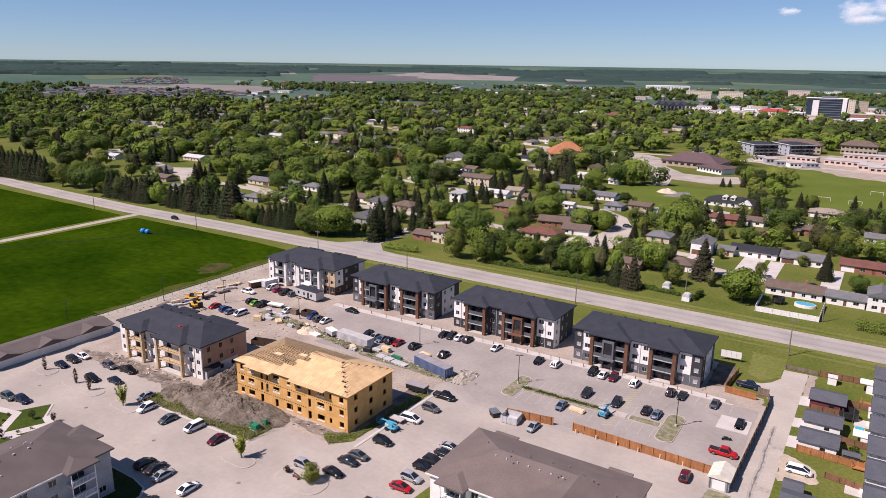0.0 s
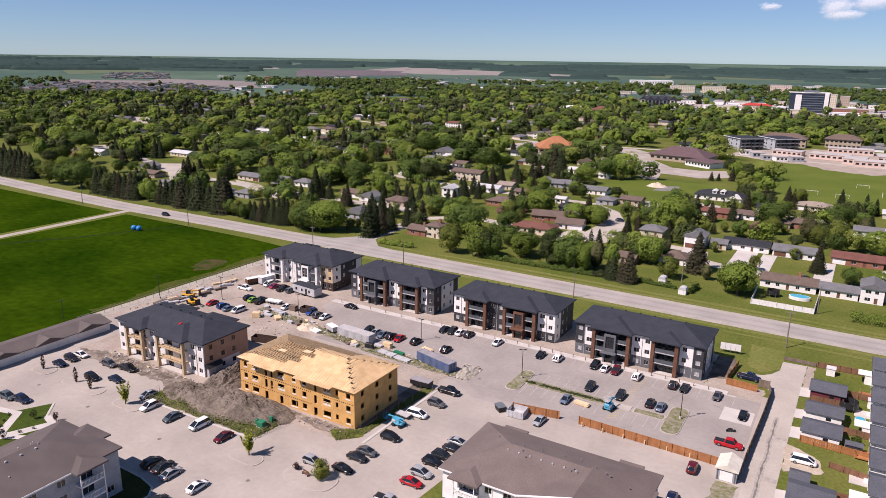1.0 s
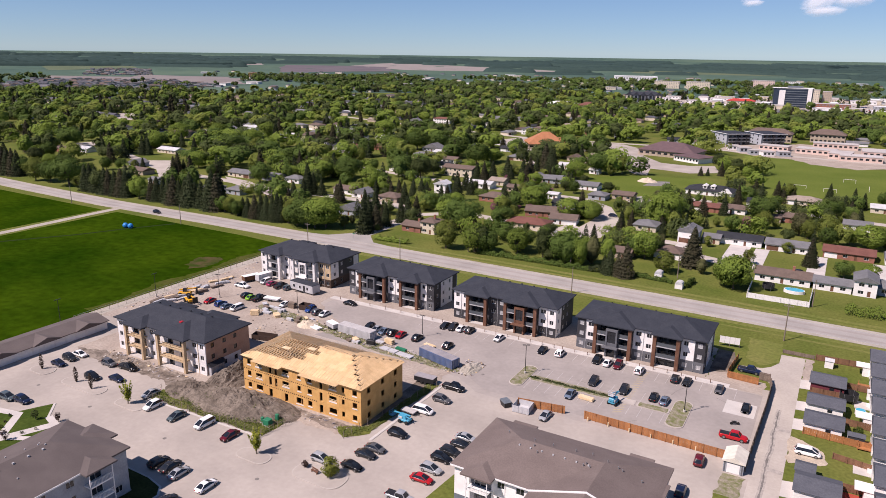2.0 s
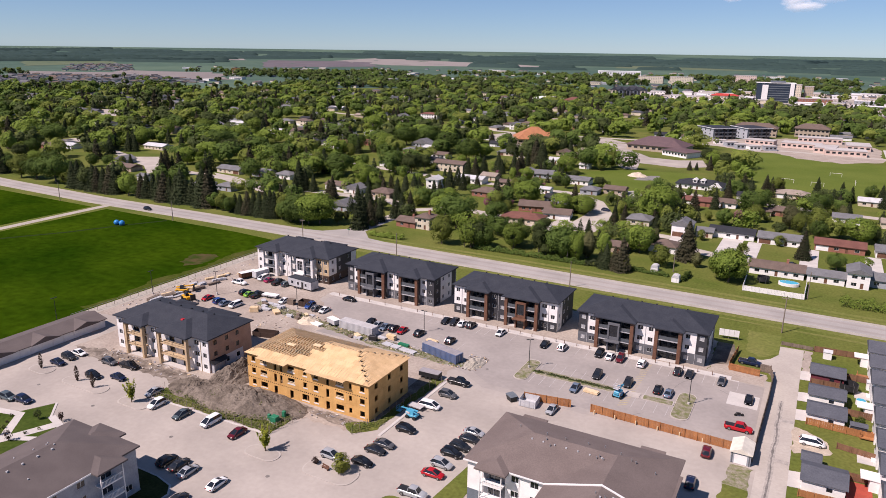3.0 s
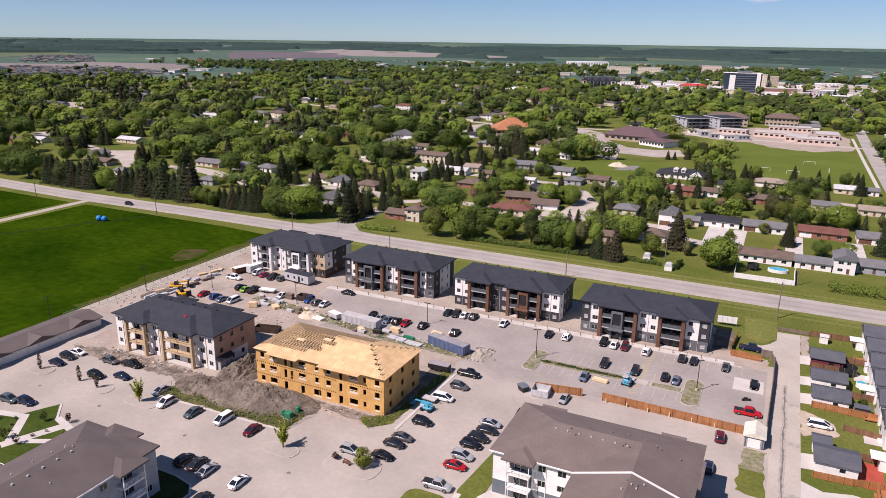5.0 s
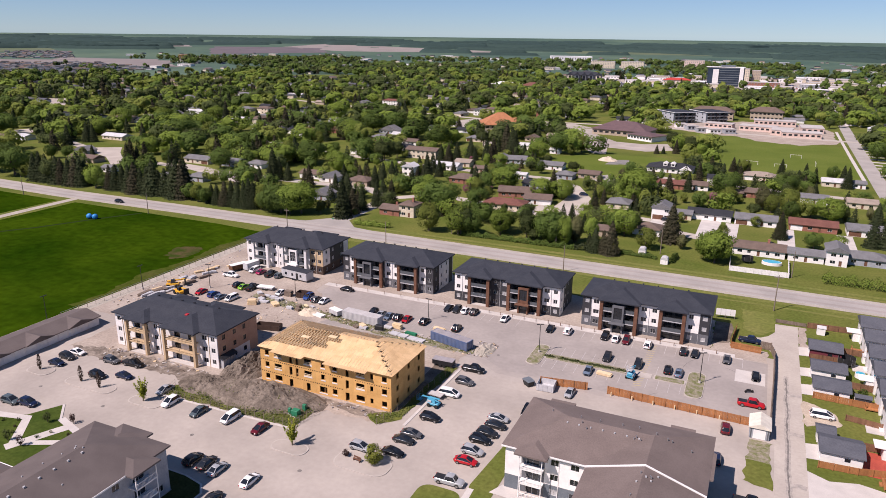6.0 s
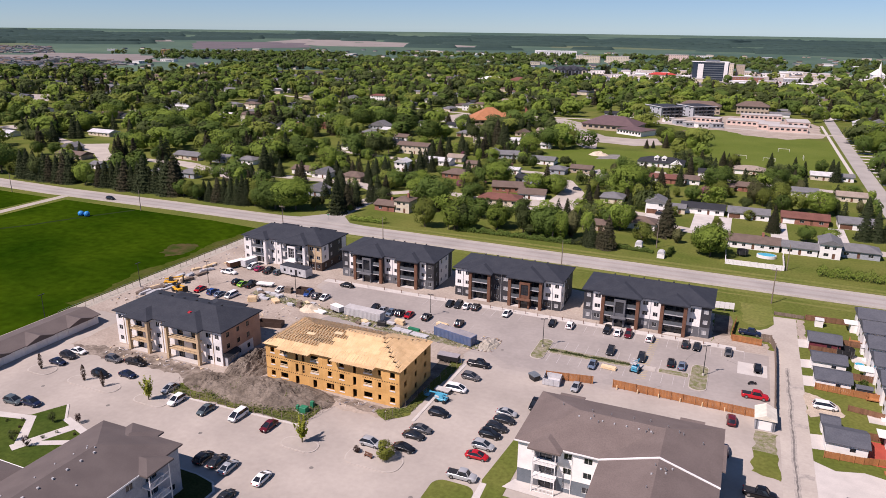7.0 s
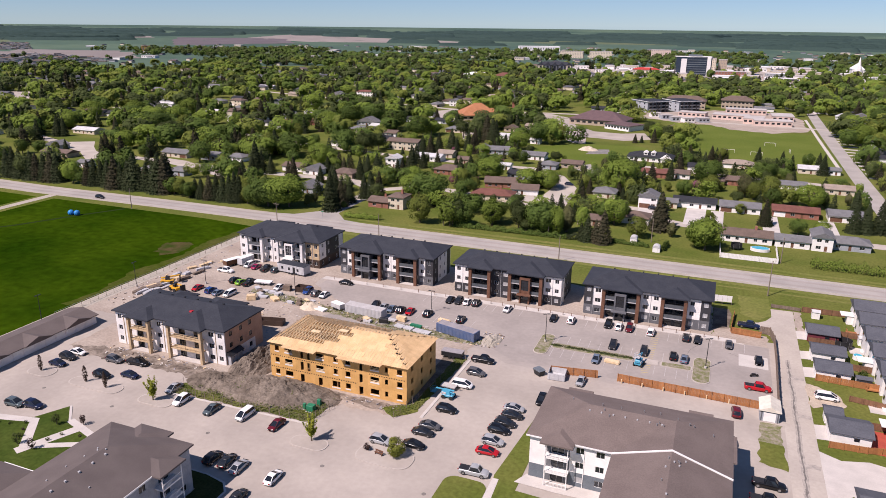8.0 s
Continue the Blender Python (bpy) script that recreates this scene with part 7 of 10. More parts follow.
def far_field(name, corners, material, label, lift=0.5, n=8):
    """A field far off that follows the swell of the land, between four corners."""
    bm = bmesh.new()
    a, b, c, d = [Vector(p) for p in corners]
    g = []
    for j in range(n + 1):
        v, row = j / n, []
        for i in range(n + 1):
            u = i / n
            p = a * (1 - u) * (1 - v) + b * u * (1 - v) + c * u * v + d * (1 - u) * v
            row.append(bm.verts.new((p.x + 10 * math.sin(j * 2.1 + i), p.y + 10 * math.sin(i * 1.7 + j), rise(p.length) + lift)))
        g.append(row)
    for j in range(n):
        for i in range(n):
            bm.faces.new((g[j][i], g[j][i + 1], g[j + 1][i + 1], g[j + 1][i]))
    bmesh.ops.recalc_face_normals(bm, faces=bm.faces[:])
    if bm.faces[0].normal.z < 0:
        bmesh.ops.reverse_faces(bm, faces=bm.faces[:])
    return tagged(finish(name, bm, material), label, "field", kind="structure")


M_PLOUGH = mat("ploughed_soil", (0.185, 0.160, 0.150), (0.215, 0.190, 0.176), 0.01, 0.2, 0.95, 0.1, fine=0.08)
M_PLOUGH2 = mat("dark_ploughed_soil", (0.105, 0.088, 0.096), (0.130, 0.110, 0.116), 0.01, 0.2, 0.95, 0.1, fine=0.08)
M_STUBBLE = mat("pale_stubble", (0.225, 0.195, 0.180), (0.255, 0.225, 0.205), 0.01, 0.2, 0.95, 0.1, fine=0.08)
M_PASTURE = mat("pale_pasture", (0.085, 0.115, 0.06), (0.105, 0.13, 0.07), 0.006, 0.2, 0.95, 0.1, fine=0.1)
M_MOWN = mat("mown_sports_grass", (0.088, 0.122, 0.020), (0.115, 0.145, 0.028), 0.03, 0.8, 0.95, 0.2, fine=0.15, spec=0.05)
FIELDS = [[(-1811, 945), (-1239, 1078), (-1500, 1330), (-1982, 1060)], [(-1900, 1290), (-1640, 1074), (-1239, 1078), (-1589, 1375)], [(-1804, 1809), (-1584, 2237), (-1908, 2633), (-2269, 2356)],
          [(-2045, 2558), (-1613, 2365), (-1425, 2896), (-2100, 3000)], [(-1613, 2365), (-1250, 2560), (-1000, 2750), (-1425, 2896)]]
far_field("field_3", FIELDS[0], M_PLOUGH, "bare brown ploughed field beyond the suburb")
far_field("field_4", FIELDS[1], M_PLOUGH, "bare brown ploughed field beyond the suburb", 0.6)
far_field("field_5", FIELDS[2], M_PLOUGH2, "dark purplish ploughed field near the horizon")
far_field("field_6", FIELDS[3], M_STUBBLE, "pale tan stubble field near the horizon")
far_field("field_7", FIELDS[4], M_STUBBLE, "pale tan stubble field near the horizon")
far_field("field_8", [(-2647, 1973), (-2326, 2274), (-2630, 2593), (-2830, 2122)], M_STUBBLE, "pale tan stubble strip near the horizon")
far_field("field_9", [(-2354, 1281), (-2354, 1637), (-2602, 1828), (-2759, 1533)], M_PASTURE, "pale green pasture near the horizon")
far_field("field_10", [(-789, 2807), (-234, 2933), (-248, 3098), (-866, 3091)], M_PASTURE, "pale green pasture behind the town")
far_field("field_11", [(-1500, 1500), (-1150, 1380), (-1000, 1480), (-1350, 1640)], M_PASTURE, "pale green pasture behind the town")
far_field("field_12", [(100, 3100), (600, 3000), (650, 3250), (100, 3350)], M_PASTURE, "pale green pasture near the horizon")
sheet("sports_field", [(-60, 486), (58, 440), (60, 300), (54, 283), (-20, 283), (-34, 400)], 0.03, M_MOWN, "mown green school sports field", "field")
sheet("vacant_lot", [(-135, 290), (-105, 322), (-62, 330), (-40, 300), (-60, 272), (-90, 240), (-125, 262)], 0.03, M_MOWN, "rough green vacant lot with a sand heap", "lot")
sheet("church_lot", [(-160.9, 444.4), (-139.5, 462.9), (-126.3, 420.5), (-104.8, 389.7), (-82.9, 386.6), (-67, 396.6), (-58.4, 364.6), (-76.4, 350.5), (-93.2, 354.9), (-105.1, 356.7), (-99.4, 325), (-108.5, 324.9), (-131.8, 365.9)], 0.04, M_LOT, "pale gravel church parking lot", "pavement")
sheet("school_yard", ragged([(-78, 500), (-45, 474), (-19, 471), (-5, 451), (13, 442), (27, 440), (54, 462), (55, 545), (36, 590), (-20, 590), (-82, 545)], 3.0, 6.0), 0.036, M_DIRT, "bare pale ground round the school", "pavement")
sheet("house_lot", [(-428.7, 178.9), (-413, 188.8), (-396, 172), (-360.5, 143.3), (-364.9, 136.8), (-390.7, 155.5), (-404, 160)], 0.052, M_LANE, "pale concrete forecourt before a long house", "drive")
sheet("house_lot_2", [(-331.2, 161.3), (-306.2, 157.6), (-255.6, 134.8), (-258.4, 128.5), (-313.8, 148.1)], 0.053, M_LANE, "pale concrete forecourt among spruces", "drive")
sheet("town_lot", [(-728.8, 364.4), (-698.9, 369.1), (-768.6, 427.0), (-785, 416.1)], 0.04, M_LOT, "pale concrete lot among the trees", "pavement")
sheet("house_lot_3", [(-532.3, 191.2), (-534.8, 210.3), (-557.5, 226.5), (-560.3, 207.4)], 0.054, M_LANE, "pale concrete drive among trees", "drive")
sheet("church_yard", [(-270, 456.9), (-258.9, 486.9), (-224.7, 412), (-202.1, 379.9), (-173.5, 296), (-183.2, 301.8), (-218.9, 393.8), (-241.3, 396.7)], 0.042, M_LOT, "pale gravel yard round the orange-roofed church", "pavement")
sheet("church_yard_2", [(-210.8, 444.5), (-197.8, 478.1), (-162.1, 486.3), (-141.3, 466.2), (-157.7, 442.1), (-185.6, 432.9), (-197.9, 416)], 0.043, M_LOT, "pale gravel yard behind the church", "pavement")
sheet("street_stub", [(-94.2, 237.2), (-86.5, 243.8), (-80.9, 251.2), (-75.5, 238.8), (-74.2, 211.2), (-83.6, 226.6)], 0.05, M_ROAD, "pale concrete street end beside the vacant lot", "street")
sheet("gravel_yard", ragged([(-91, 284.2), (-76.7, 290), (-79.8, 308), (-93.4, 302)], 1.5, 3.0), 0.05, mat("grey_gravel_spread", (0.16, 0.155, 0.15), (0.23, 0.215, 0.20), 0.2, 1.0, 0.95, 0.3, fine=0.2), "spread of grey gravel on the vacant lot", "gravel")
ribbon([(56.8, 300), (57.2, 400), (58.2, 546)], 2.2, 0.05, "avenue_walk", M_CONC, "pale concrete walk beside the avenue", "sidewalk")
for _y in range(272, 470, 13):
    sheet("house_drive", [(69.0, _y), (69.0, _y + 4), (79, _y + 4), (79, _y)], 0.043, M_CONC, "pale concrete drive off the avenue", "drive")
DOWNTOWN = [(-331, 1038), (-275, 1048), (-173, 989), (-101, 1087), (-35, 976), (105, 1010), (143, 1420), (-32, 1480), (-322, 1245)]
sheet("downtown_yard", DOWNTOWN, 0.03, M_LOT, "pale paved downtown yards", "pavement")
ribbon([(62.5, 60), (62.8, 120), (63.2, 200), (63.6, 270), (65.5, 470), (68.5, 640), (72, 850), (75, 1000)], 8.8, 0.055, "street_east", M_ROAD, "pale concrete avenue running away from the highway", "street")
ribbon([(64, 127), (42, 127.5), (10, 128.5), (-20, 130), (-32, 134)], 7.5, 0.045, "street_1", M_LANE, "pale concrete residential street", "street")
ribbon([(-168, 100), (-168, 135), (-150, 152), (-128, 148), (-92, 136), (-78, 150), (-80, 180), (-92, 206), (-110, 222)], 7.5, 0.045, "street_2", M_LANE, "pale concrete winding residential street", "street")
sheet("street_court", [(-97.7, 143.2), (-95.4, 160.6), (-88.7, 155), (-88.2, 171.9), (-89.3, 194), (-80.8, 189.6), (-74.7, 168.6), (-73.7, 141.2), (-80.1, 132.8), (-85.1, 141.8)], 0.05, M_LANE, "pale concrete court where two streets meet", "street")
ribbon([(-60, 152), (-45, 150), (-34, 148), (-32, 132)], 6.5, 0.047, "street_3", M_LANE, "pale concrete residential street", "street")
ribbon([(-168, 135), (-190, 150), (-240, 148), (-300, 150), (-380, 156), (-470, 190)], 7.5, 0.045, "street_4", M_LANE, "pale concrete residential street among trees", "street")
ribbon([(64, 240), (20, 245), (-30, 250), (-62, 258)], 7.0, 0.045, "street_5", M_LANE, "pale concrete residential street", "street")
ribbon([(-110, 222), (-150, 222), (-200, 226), (-280, 240), (-420, 290), (-560, 350)], 7.0, 0.046, "street_6", M_LANE, "pale concrete residential street among trees", "street")
ribbon([(70, 480), (-100, 500), (-250, 480), (-420, 520), (-700, 600)], 8.0, 0.062, "street_7", M_LANE, "pale concrete town street", "street")

SUBURB = [(-1400, 560), (-1100, 720), (-1198, 971), (-1516, 1107), (-1790, 900)]
HOUSES = []          # footprints (x, y, radius) that trees keep clear of
ROAD_LINES = [[(62.5, 60), (63.2, 200), (63.6, 270), (65.5, 470), (68.5, 640), (72, 850)], [(64, 127), (10, 128.5), (-20, 130), (-32, 134)], [(-168, 76), (-168, 135), (-150, 152), (-128, 148), (-92, 136), (-78, 150), (-80, 180), (-92, 206), (-110, 222)],
              [(-60, 152), (-34, 148), (-32, 132)], [(-168, 135), (-190, 150), (-240, 148), (-300, 150), (-380, 156), (-470, 190)], [(64, 240), (-30, 250), (-62, 258)],
              [(-110, 222), (-150, 222), (-200, 226), (-280, 240), (-420, 290), (-560, 350)], [(70, 480), (-100, 500), (-250, 480), (-420, 520), (-700, 600)]]
CLEAR = [[(-62, 490), (62, 470), (64, 300), (58, 280), (-22, 280), (-38, 400)], [(-135, 290), (-105, 322), (-62, 330), (-40, 300), (-60, 262), (-90, 240), (-125, 262)],
         [(-170, 460), (-140, 486), (-60, 455), (-40, 372), (-60, 340), (-104, 322), (-142, 385)], [(-100, 520), (-75, 490), (80, 440), (85, 595), (-40, 615), (-100, 560)],
         *FIELDS,
         [(-428.7, 178.9), (-413, 192), (-360.5, 143.3), (-364.9, 135.8), (-390.7, 150.5), (-404, 156)], [(-331.2, 163.3), (-306.2, 159.6), (-252, 136), (-260.4, 122.5), (-313.8, 142.1)],
         [(-273.8, 465.4), (-265.2, 506.5), (-223.9, 412.5), (-202.1, 383.9), (-171.7, 291.4), (-182.3, 296.4), (-218.9, 393.8), (-238.6, 389.6)],
         [(-213.7, 452.4), (-200.6, 486.8), (-164.5, 494.9), (-141.4, 470.8), (-155.6, 434.7), (-184.3, 429.2), (-195.3, 409)],
         [(-299.1, 309.9), (-285.4, 318.7), (-315.5, 366.5), (-328.7, 357.9)],
         [(-450, 196), (-428, 214), (-385, 172), (-328, 132), (-346, 104), (-392, 134)], [(-560, 214), (-536, 212), (-486, 176), (-450, 158), (-440, 132), (-500, 166)],
         [(-775, 415), (-760, 432), (-696, 372), (-660, 338), (-690, 320), (-732, 362)]]


def inside(poly, x, y):
    c, n = False, len(poly)
    for i in range(n):
        (ax, ay), (bx, by) = poly[i], poly[i - 1]
        if (ay > y) != (by > y) and x < (bx - ax) * (y - ay) / (by - ay) + ax:
            c = not c
    return c


def near_line(line, x, y, d):
    for (ax, ay), (bx, by) in zip(line, line[1:]):
        ux, uy = bx - ax, by - ay
        t = max(0.0, min(1.0, ((x - ax) * ux + (y - ay) * uy) / (ux * ux + uy * uy)))
        if (ax + t * ux - x) ** 2 + (ay + t * uy - y) ** 2 < d * d:
            return True
    return False


def open_ground(x, y, d_road=5.5, d_house=1.0):
    """Whether nothing built stands at a place."""
    if any(inside(p, x, y) for p in CLEAR) or any(near_line(l, x, y, d_road) for l in ROAD_LINES):
        return False
    return all((x - hx) ** 2 + (y - hy) ** 2 > (r + d_house) ** 2 for hx, hy, r in HOUSES)


def house(x, y, w, d, roof, wall, rz=0.0, kind="gable", storeys=1, garage=None, label="", chimney=False, far=False, lite=False):
    """A house with its front towards -y; garage: 'l' or 'r' end of the front."""
    e = empty("house", pose(x, y, 0, 0, 0, rz), label or "%s-walled house with a %s shingle roof among trees" % (wall, roof), "house", "houses of the town")
    HOUSES.append((x, y, max(w, d) * 0.55))
    h = 2.7 * storeys
    wm = SIDING[wall]
    holes = []
    x0, x1 = -w / 2, w / 2
    gx = None
    if garage == "l":
        gx = (0.5, 5.2)
    elif garage == "r":
        gx = (w - 5.2, w - 0.5)
    if gx:
        holes.append((gx[0], gx[1], 0.05, 2.2))
    a = 6.2 if garage == "l" else 1.0
    b = w - 6.2 if garage == "r" else w - 1.0
    n = max(2, int((b - a) / 3.2))
    for s in range(storeys):
        for i in range(n):
            c = a + (b - a) * (i + 0.5) / n
            if s == 0 and i == n // 2:
                holes.append((c - 0.5, c + 0.5, 0.1, 2.15))
            else:
                ww = 1.7 if i % 2 == 0 else 1.2
                holes.append((c - ww / 2, c + ww / 2, 2.7 * s + 0.9, 2.7 * s + 2.1))
    bm = wall_cells(bmesh.new(), w, 0, h, holes, d, 0.2)
    bmesh.ops.translate(bm, vec=(x0, -d / 2, 0), verts=bm.verts[:])
    part("wall", bm, wm, e)
    if not far:
        for q in holes:
            hw, hh = q[1] - q[0], q[3] - q[2]
            m = Matrix.Translation((x0 + q[0], -d / 2, q[2]))
            if hw > 4:
                part("garage_door", boxes((x0 + q[0], x0 + q[1], -d / 2 + 0.08, -d / 2 + 0.15, q[2], q[3])), M_ALU if roof != "grey" else M_BROWN, e)
            elif hh > 2:
                part("door", boxes((x0 + q[0], x0 + q[1], -d / 2 + 0.08, -d / 2 + 0.15, q[2], q[3])), M_BROWN, e)
            else:
                fr, gl = window_meshes(hw, hh, M_FRAME_W)
                if lite:
                    shared("window", gl, e, m)
                else:
                    shared("pane", gl, shared("window", fr, e, m))
    rm = SHINGLES[roof]
    o = 0.55
    if kind == "gable":
        part("roof", gable_faces(bmesh.new(), x0 - o, x1 + o, -d / 2 - o, d / 2 + o, h + 0.15, 0.33), rm, e)
    elif kind == "gable_y":
        part("roof", gable_faces(bmesh.new(), x0 - o, x1 + o, -d / 2 - o, d / 2 + o, h + 0.15, 0.42, "y"), rm, e)
    else:
        part("roof", hip_faces(bmesh.new(), x0 - o, x1 + o, -d / 2 - o, d / 2 + o, h + 0.15, 0.36, 0.2), rm, e)
    if chimney:
        part("chimney", boxes((w * 0.15, w * 0.15 + 0.9, -0.5, 0.4, h, h + 0.42 * d / 2 + 1.2)), SIDING["brick"], e)
    return e


house(-18.2, 166.2, 18.6, 9.4, "black", "white", garage="l", label="white bungalow with a dark gabled roof")
house(1.2, 165.2, 17.0, 9.6, "grey", "white", garage="l", label="white bungalow with a grey roof and two garage doors")
house(24.0, 166.0, 18.5, 9.8, "red", "brick", garage="l", label="dark brick bungalow with a red-brown roof")
house(3.4, 117.0, 18.4, 9.6, "brown", "white", label="white bungalow with a brown roof beside the pool yard", chimney=True)
house(19.6, 116.2, 12.0, 8.0, "grey", "white", label="long white house with a grey roof")
house(29.6, 117.0, 7.0, 10.5, "grey", "white", kind="gable_y", storeys=2, label="white two storey gabled house")
house(39.5, 121, 14, 9, "grey", "grey", kind="hip", label="grey house with a slate roof behind bushes")
house(43.5, 166, 13, 10, "grey", "white", garage="l", label="white house with a grey roof and a wide drive")
house(-40.0, 127.5, 11, 9.5, "brown", "white", kind="hip", label="small white house with a brown hipped roof")
house(-38.2, 157.5, 8.4, 9.4, "grey", "white", kind="gable_y", storeys=2, garage="l", label="white two storey house with dormers above the garage")
house(-29.0, 161, 7.0, 7.0, "grey", "cream", label="cream garage with a grey roof")
house(-60.0, 169.5, 10.5, 10.5, "grey", "cream", kind="hip", label="cream house with a blue-grey hipped roof")
_e = house(-50.0, 280, 27.0, 14.0, "black", "white", kind="hip", storeys=1, garage="r", label="wide white house with a black roof and dormers")
for _x in (-4.0, 0.5):
    _d = part("dormer", gable_faces(boxes((_x, _x + 2.4, -5.0, -1.0, 3.0, 5.4)), _x - 0.3, _x + 2.7, -5.3, -0.5, 5.4, 0.6, "y"), M_WHITE, _e)
    part("window", boxes((_x + 0.5, _x + 1.9, -5.06, -5.0, 4.2, 5.2)), M_GLASS, _d)
part("porch_gable", gable_faces(boxes((6.5, 12.5, -8.2, -7.0, 0, 2.6)), 6.0, 13.0, -8.8, -4.0, 2.7, 0.6, "y"), M_WHITE, _e)
house(-109.0, 142.5, 20.0, 10.5, "red", "cream", 8, kind="hip", label="cream bungalow with a red-brown hipped roof", chimney=True)
house(-113.0, 171.0, 18.0, 11.0, "brown", "brick", 14, label="brick house with a brown roof")
house(-98.0, 160.0, 13.0, 10.0, "brown", "white", 10, garage="r", label="white house with a brown roof and garage")
house(-151.5, 108.0, 10.0, 8.5, "brown", "brick", label="low brick house with a brown roof", chimney=True)
house(-143.0, 108.5, 7.5, 8.5, "brown", "cream", kind="hip", storeys=2, label="two storey cream house with a brown hipped roof", chimney=True)
house(-139.5, 131.0, 11.5, 9.0, "tan", "brick", label="brick house with a tan roof")
house(-198.0, 119.5, 11.0, 9.5, "grey", "grey", kind="gable_y", label="grey gabled house by the junction")
house(-448.0, 216.0, 21.0, 10.0, "pale", "cream", label="house with a pale grey metal roof")
house(-388.0, 139.0, 22.0, 9.0, "brown", "tan", label="long tan house with a brown roof")
house(-322.0, 169.0, 19.0, 10.0, "grey", "cream", garage="r", label="cream house with a grey roof and drive")
house(-297.0, 170.5, 12.0, 10.0, "grey", "grey", label="grey house among spruces")
house(-280.0, 172.0, 12.0, 9.0, "grey", "white", kind="hip", label="white house with a grey hipped roof")
house(-232.0, 162.0, 14.0, 9.0, "brown", "white", label="white house with a brown roof among trees")
house(-218.0, 158.0, 10.0, 9.0, "grey", "white", kind="gable_y", label="white gabled house among trees")
house(-198.5, 158.0, 13.0, 10.0, "brown", "tan", kind="hip", label="tan house with a brown hipped roof behind spruces")
house(-206.0, 252.0, 22.0, 10.0, "brown", "cream", storeys=2, label="cream two storey house with a brown roof")
house(-176.0, 222.0, 18.0, 9.0, "pale", "white", label="white house with a pale roof")
house(-150.0, 190.0, 15.0, 11.0, "brown", "brick", kind="hip", label="brick house with a brown roof")
house(-146.0, 263.0, 18.0, 11.0, "grey", "grey", 12, label="grey house with a slate roof")
house(-118.0, 254.0, 15.0, 10.0, "grey", "white", label="white house with a grey roof")
house(-132.0, 312.0, 7.0, 6.0, "pale", "white", label="small white wooden outbuilding on the vacant lot")
house(0.5, 277.0, 17.0, 10.0, "tan", "cream", garage="l", label="cream house with a tan hipped roof", kind="hip")
house(-2.0, 226.0, 12.0, 9.0, "brown", "brick", label="brick house with a brown roof among trees")
house(27.0, 225.0, 12.0, 9.0, "grey", "white", label="white house with a grey roof among trees")
house(39.5, 277.0, 13.0, 9.0, "pale", "cream", label="cream house with a pale roof")
house(48.0, 224.0, 13.0, 9.0, "tan", "cream", label="cream house with a tan roof")
house(-31.0, 232.0, 14.0, 9.0, "brown", "white", label="white house with a brown roof among trees")
house(-22.0, 257.0, 9.0, 9.0, "black", "white", label="white house with a black roof", garage="l")
house(-57.5, 116.5, 10.0, 8.0, "brown", "tan", label="tan bungalow behind conifers")
house(-90, 236, 12, 9, "brown", "tan", label="tan house with a brown roof")

house(-411.9, 157.9, 11.0, 9.0, "grey", "grey", kind="gable_y", lite=True)
house(-346.8, 121.1, 7.1, 7.1, "grey", "white", kind="gable", lite=True)
house(-299.5, 123.2, 10.2, 9.0, "grey", "white", kind="hip", garage="l", lite=True)
house(-282.8, 125.7, 11.3, 9.0, "grey", "grey", kind="hip", lite=True)
house(-523.2, 292.9, 15.4, 9.0, "brown", "tan", kind="hip", storeys=2, lite=True)
house(-519.4, 173.5, 16.3, 9.0, "brown", "brick", kind="gable", lite=True)
house(-505.6, 182.2, 12.8, 9.0, "pale", "white", kind="gable", garage="r", lite=True)
house(-186.2, 193.6, 7.6, 7.6, "pale", "white", kind="gable_y", storeys=2, lite=True)
house(-379.1, 329.5, 15.2, 9.0, "brown", "white", kind="gable", garage="l", lite=True)
house(-420.3, 383.2, 16.4, 9.0, "grey", "white", kind="gable", lite=True)
house(-363.1, 353.9, 13.7, 9.0, "grey", "grey", kind="gable_y", lite=True)
house(-323.4, 328.7, 16.9, 9.0, "red", "brick", kind="hip", lite=True)
house(-353.8, 382.2, 20.8, 9.0, "pale", "white", kind="gable", lite=True)
house(-261.9, 328.8, 16.3, 9.0, "pale", "grey", kind="gable", lite=True)
house(-394.2, 556.1, 21.6, 9.0, "red", "white", kind="hip", storeys=2, lite=True)
house(-458.9, 341.0, 17.1, 9.0, "pale", "white", kind="hip", lite=True)
house(-553.8, 589.0, 24.0, 9.0, "pale", "cream", kind="gable", lite=True)
house(-590.0, 542.0, 24.0, 9.0, "grey", "white", kind="gable", storeys=2, lite=True)
house(-338.9, 298.0, 7.8, 7.8, "grey", "white", kind="gable_y", lite=True)
house(-252.0, 246.1, 9.8, 9.0, "black", "white", kind="gable", garage="l", lite=True)
house(-152.8, 221.7, 7.3, 7.3, "brown", "tan", kind="gable", lite=True)
house(-170.1, 237.2, 10.1, 9.0, "tan", "cream", kind="gable", lite=True)
house(-198.2, 255.2, 16.5, 9.0, "grey", "white", kind="hip", lite=True)
house(-154.3, 260.8, 11.4, 9.0, "grey", "tan", kind="gable_y", lite=True)
house(-157.6, 322.2, 8.2, 9.0, "pale", "white", kind="gable", lite=True)
house(-165.3, 363.0, 9.3, 9.0, "brown", "tan", kind="gable_y", lite=True)
house(-152.8, 353.9, 9.5, 9.0, "brown", "cream", kind="hip", lite=True)
house(-102.2, 227.3, 9.9, 9.0, "grey", "grey", kind="hip", lite=True)
house(-109.3, 194.1, 13.8, 9.0, "black", "grey", kind="gable", lite=True)
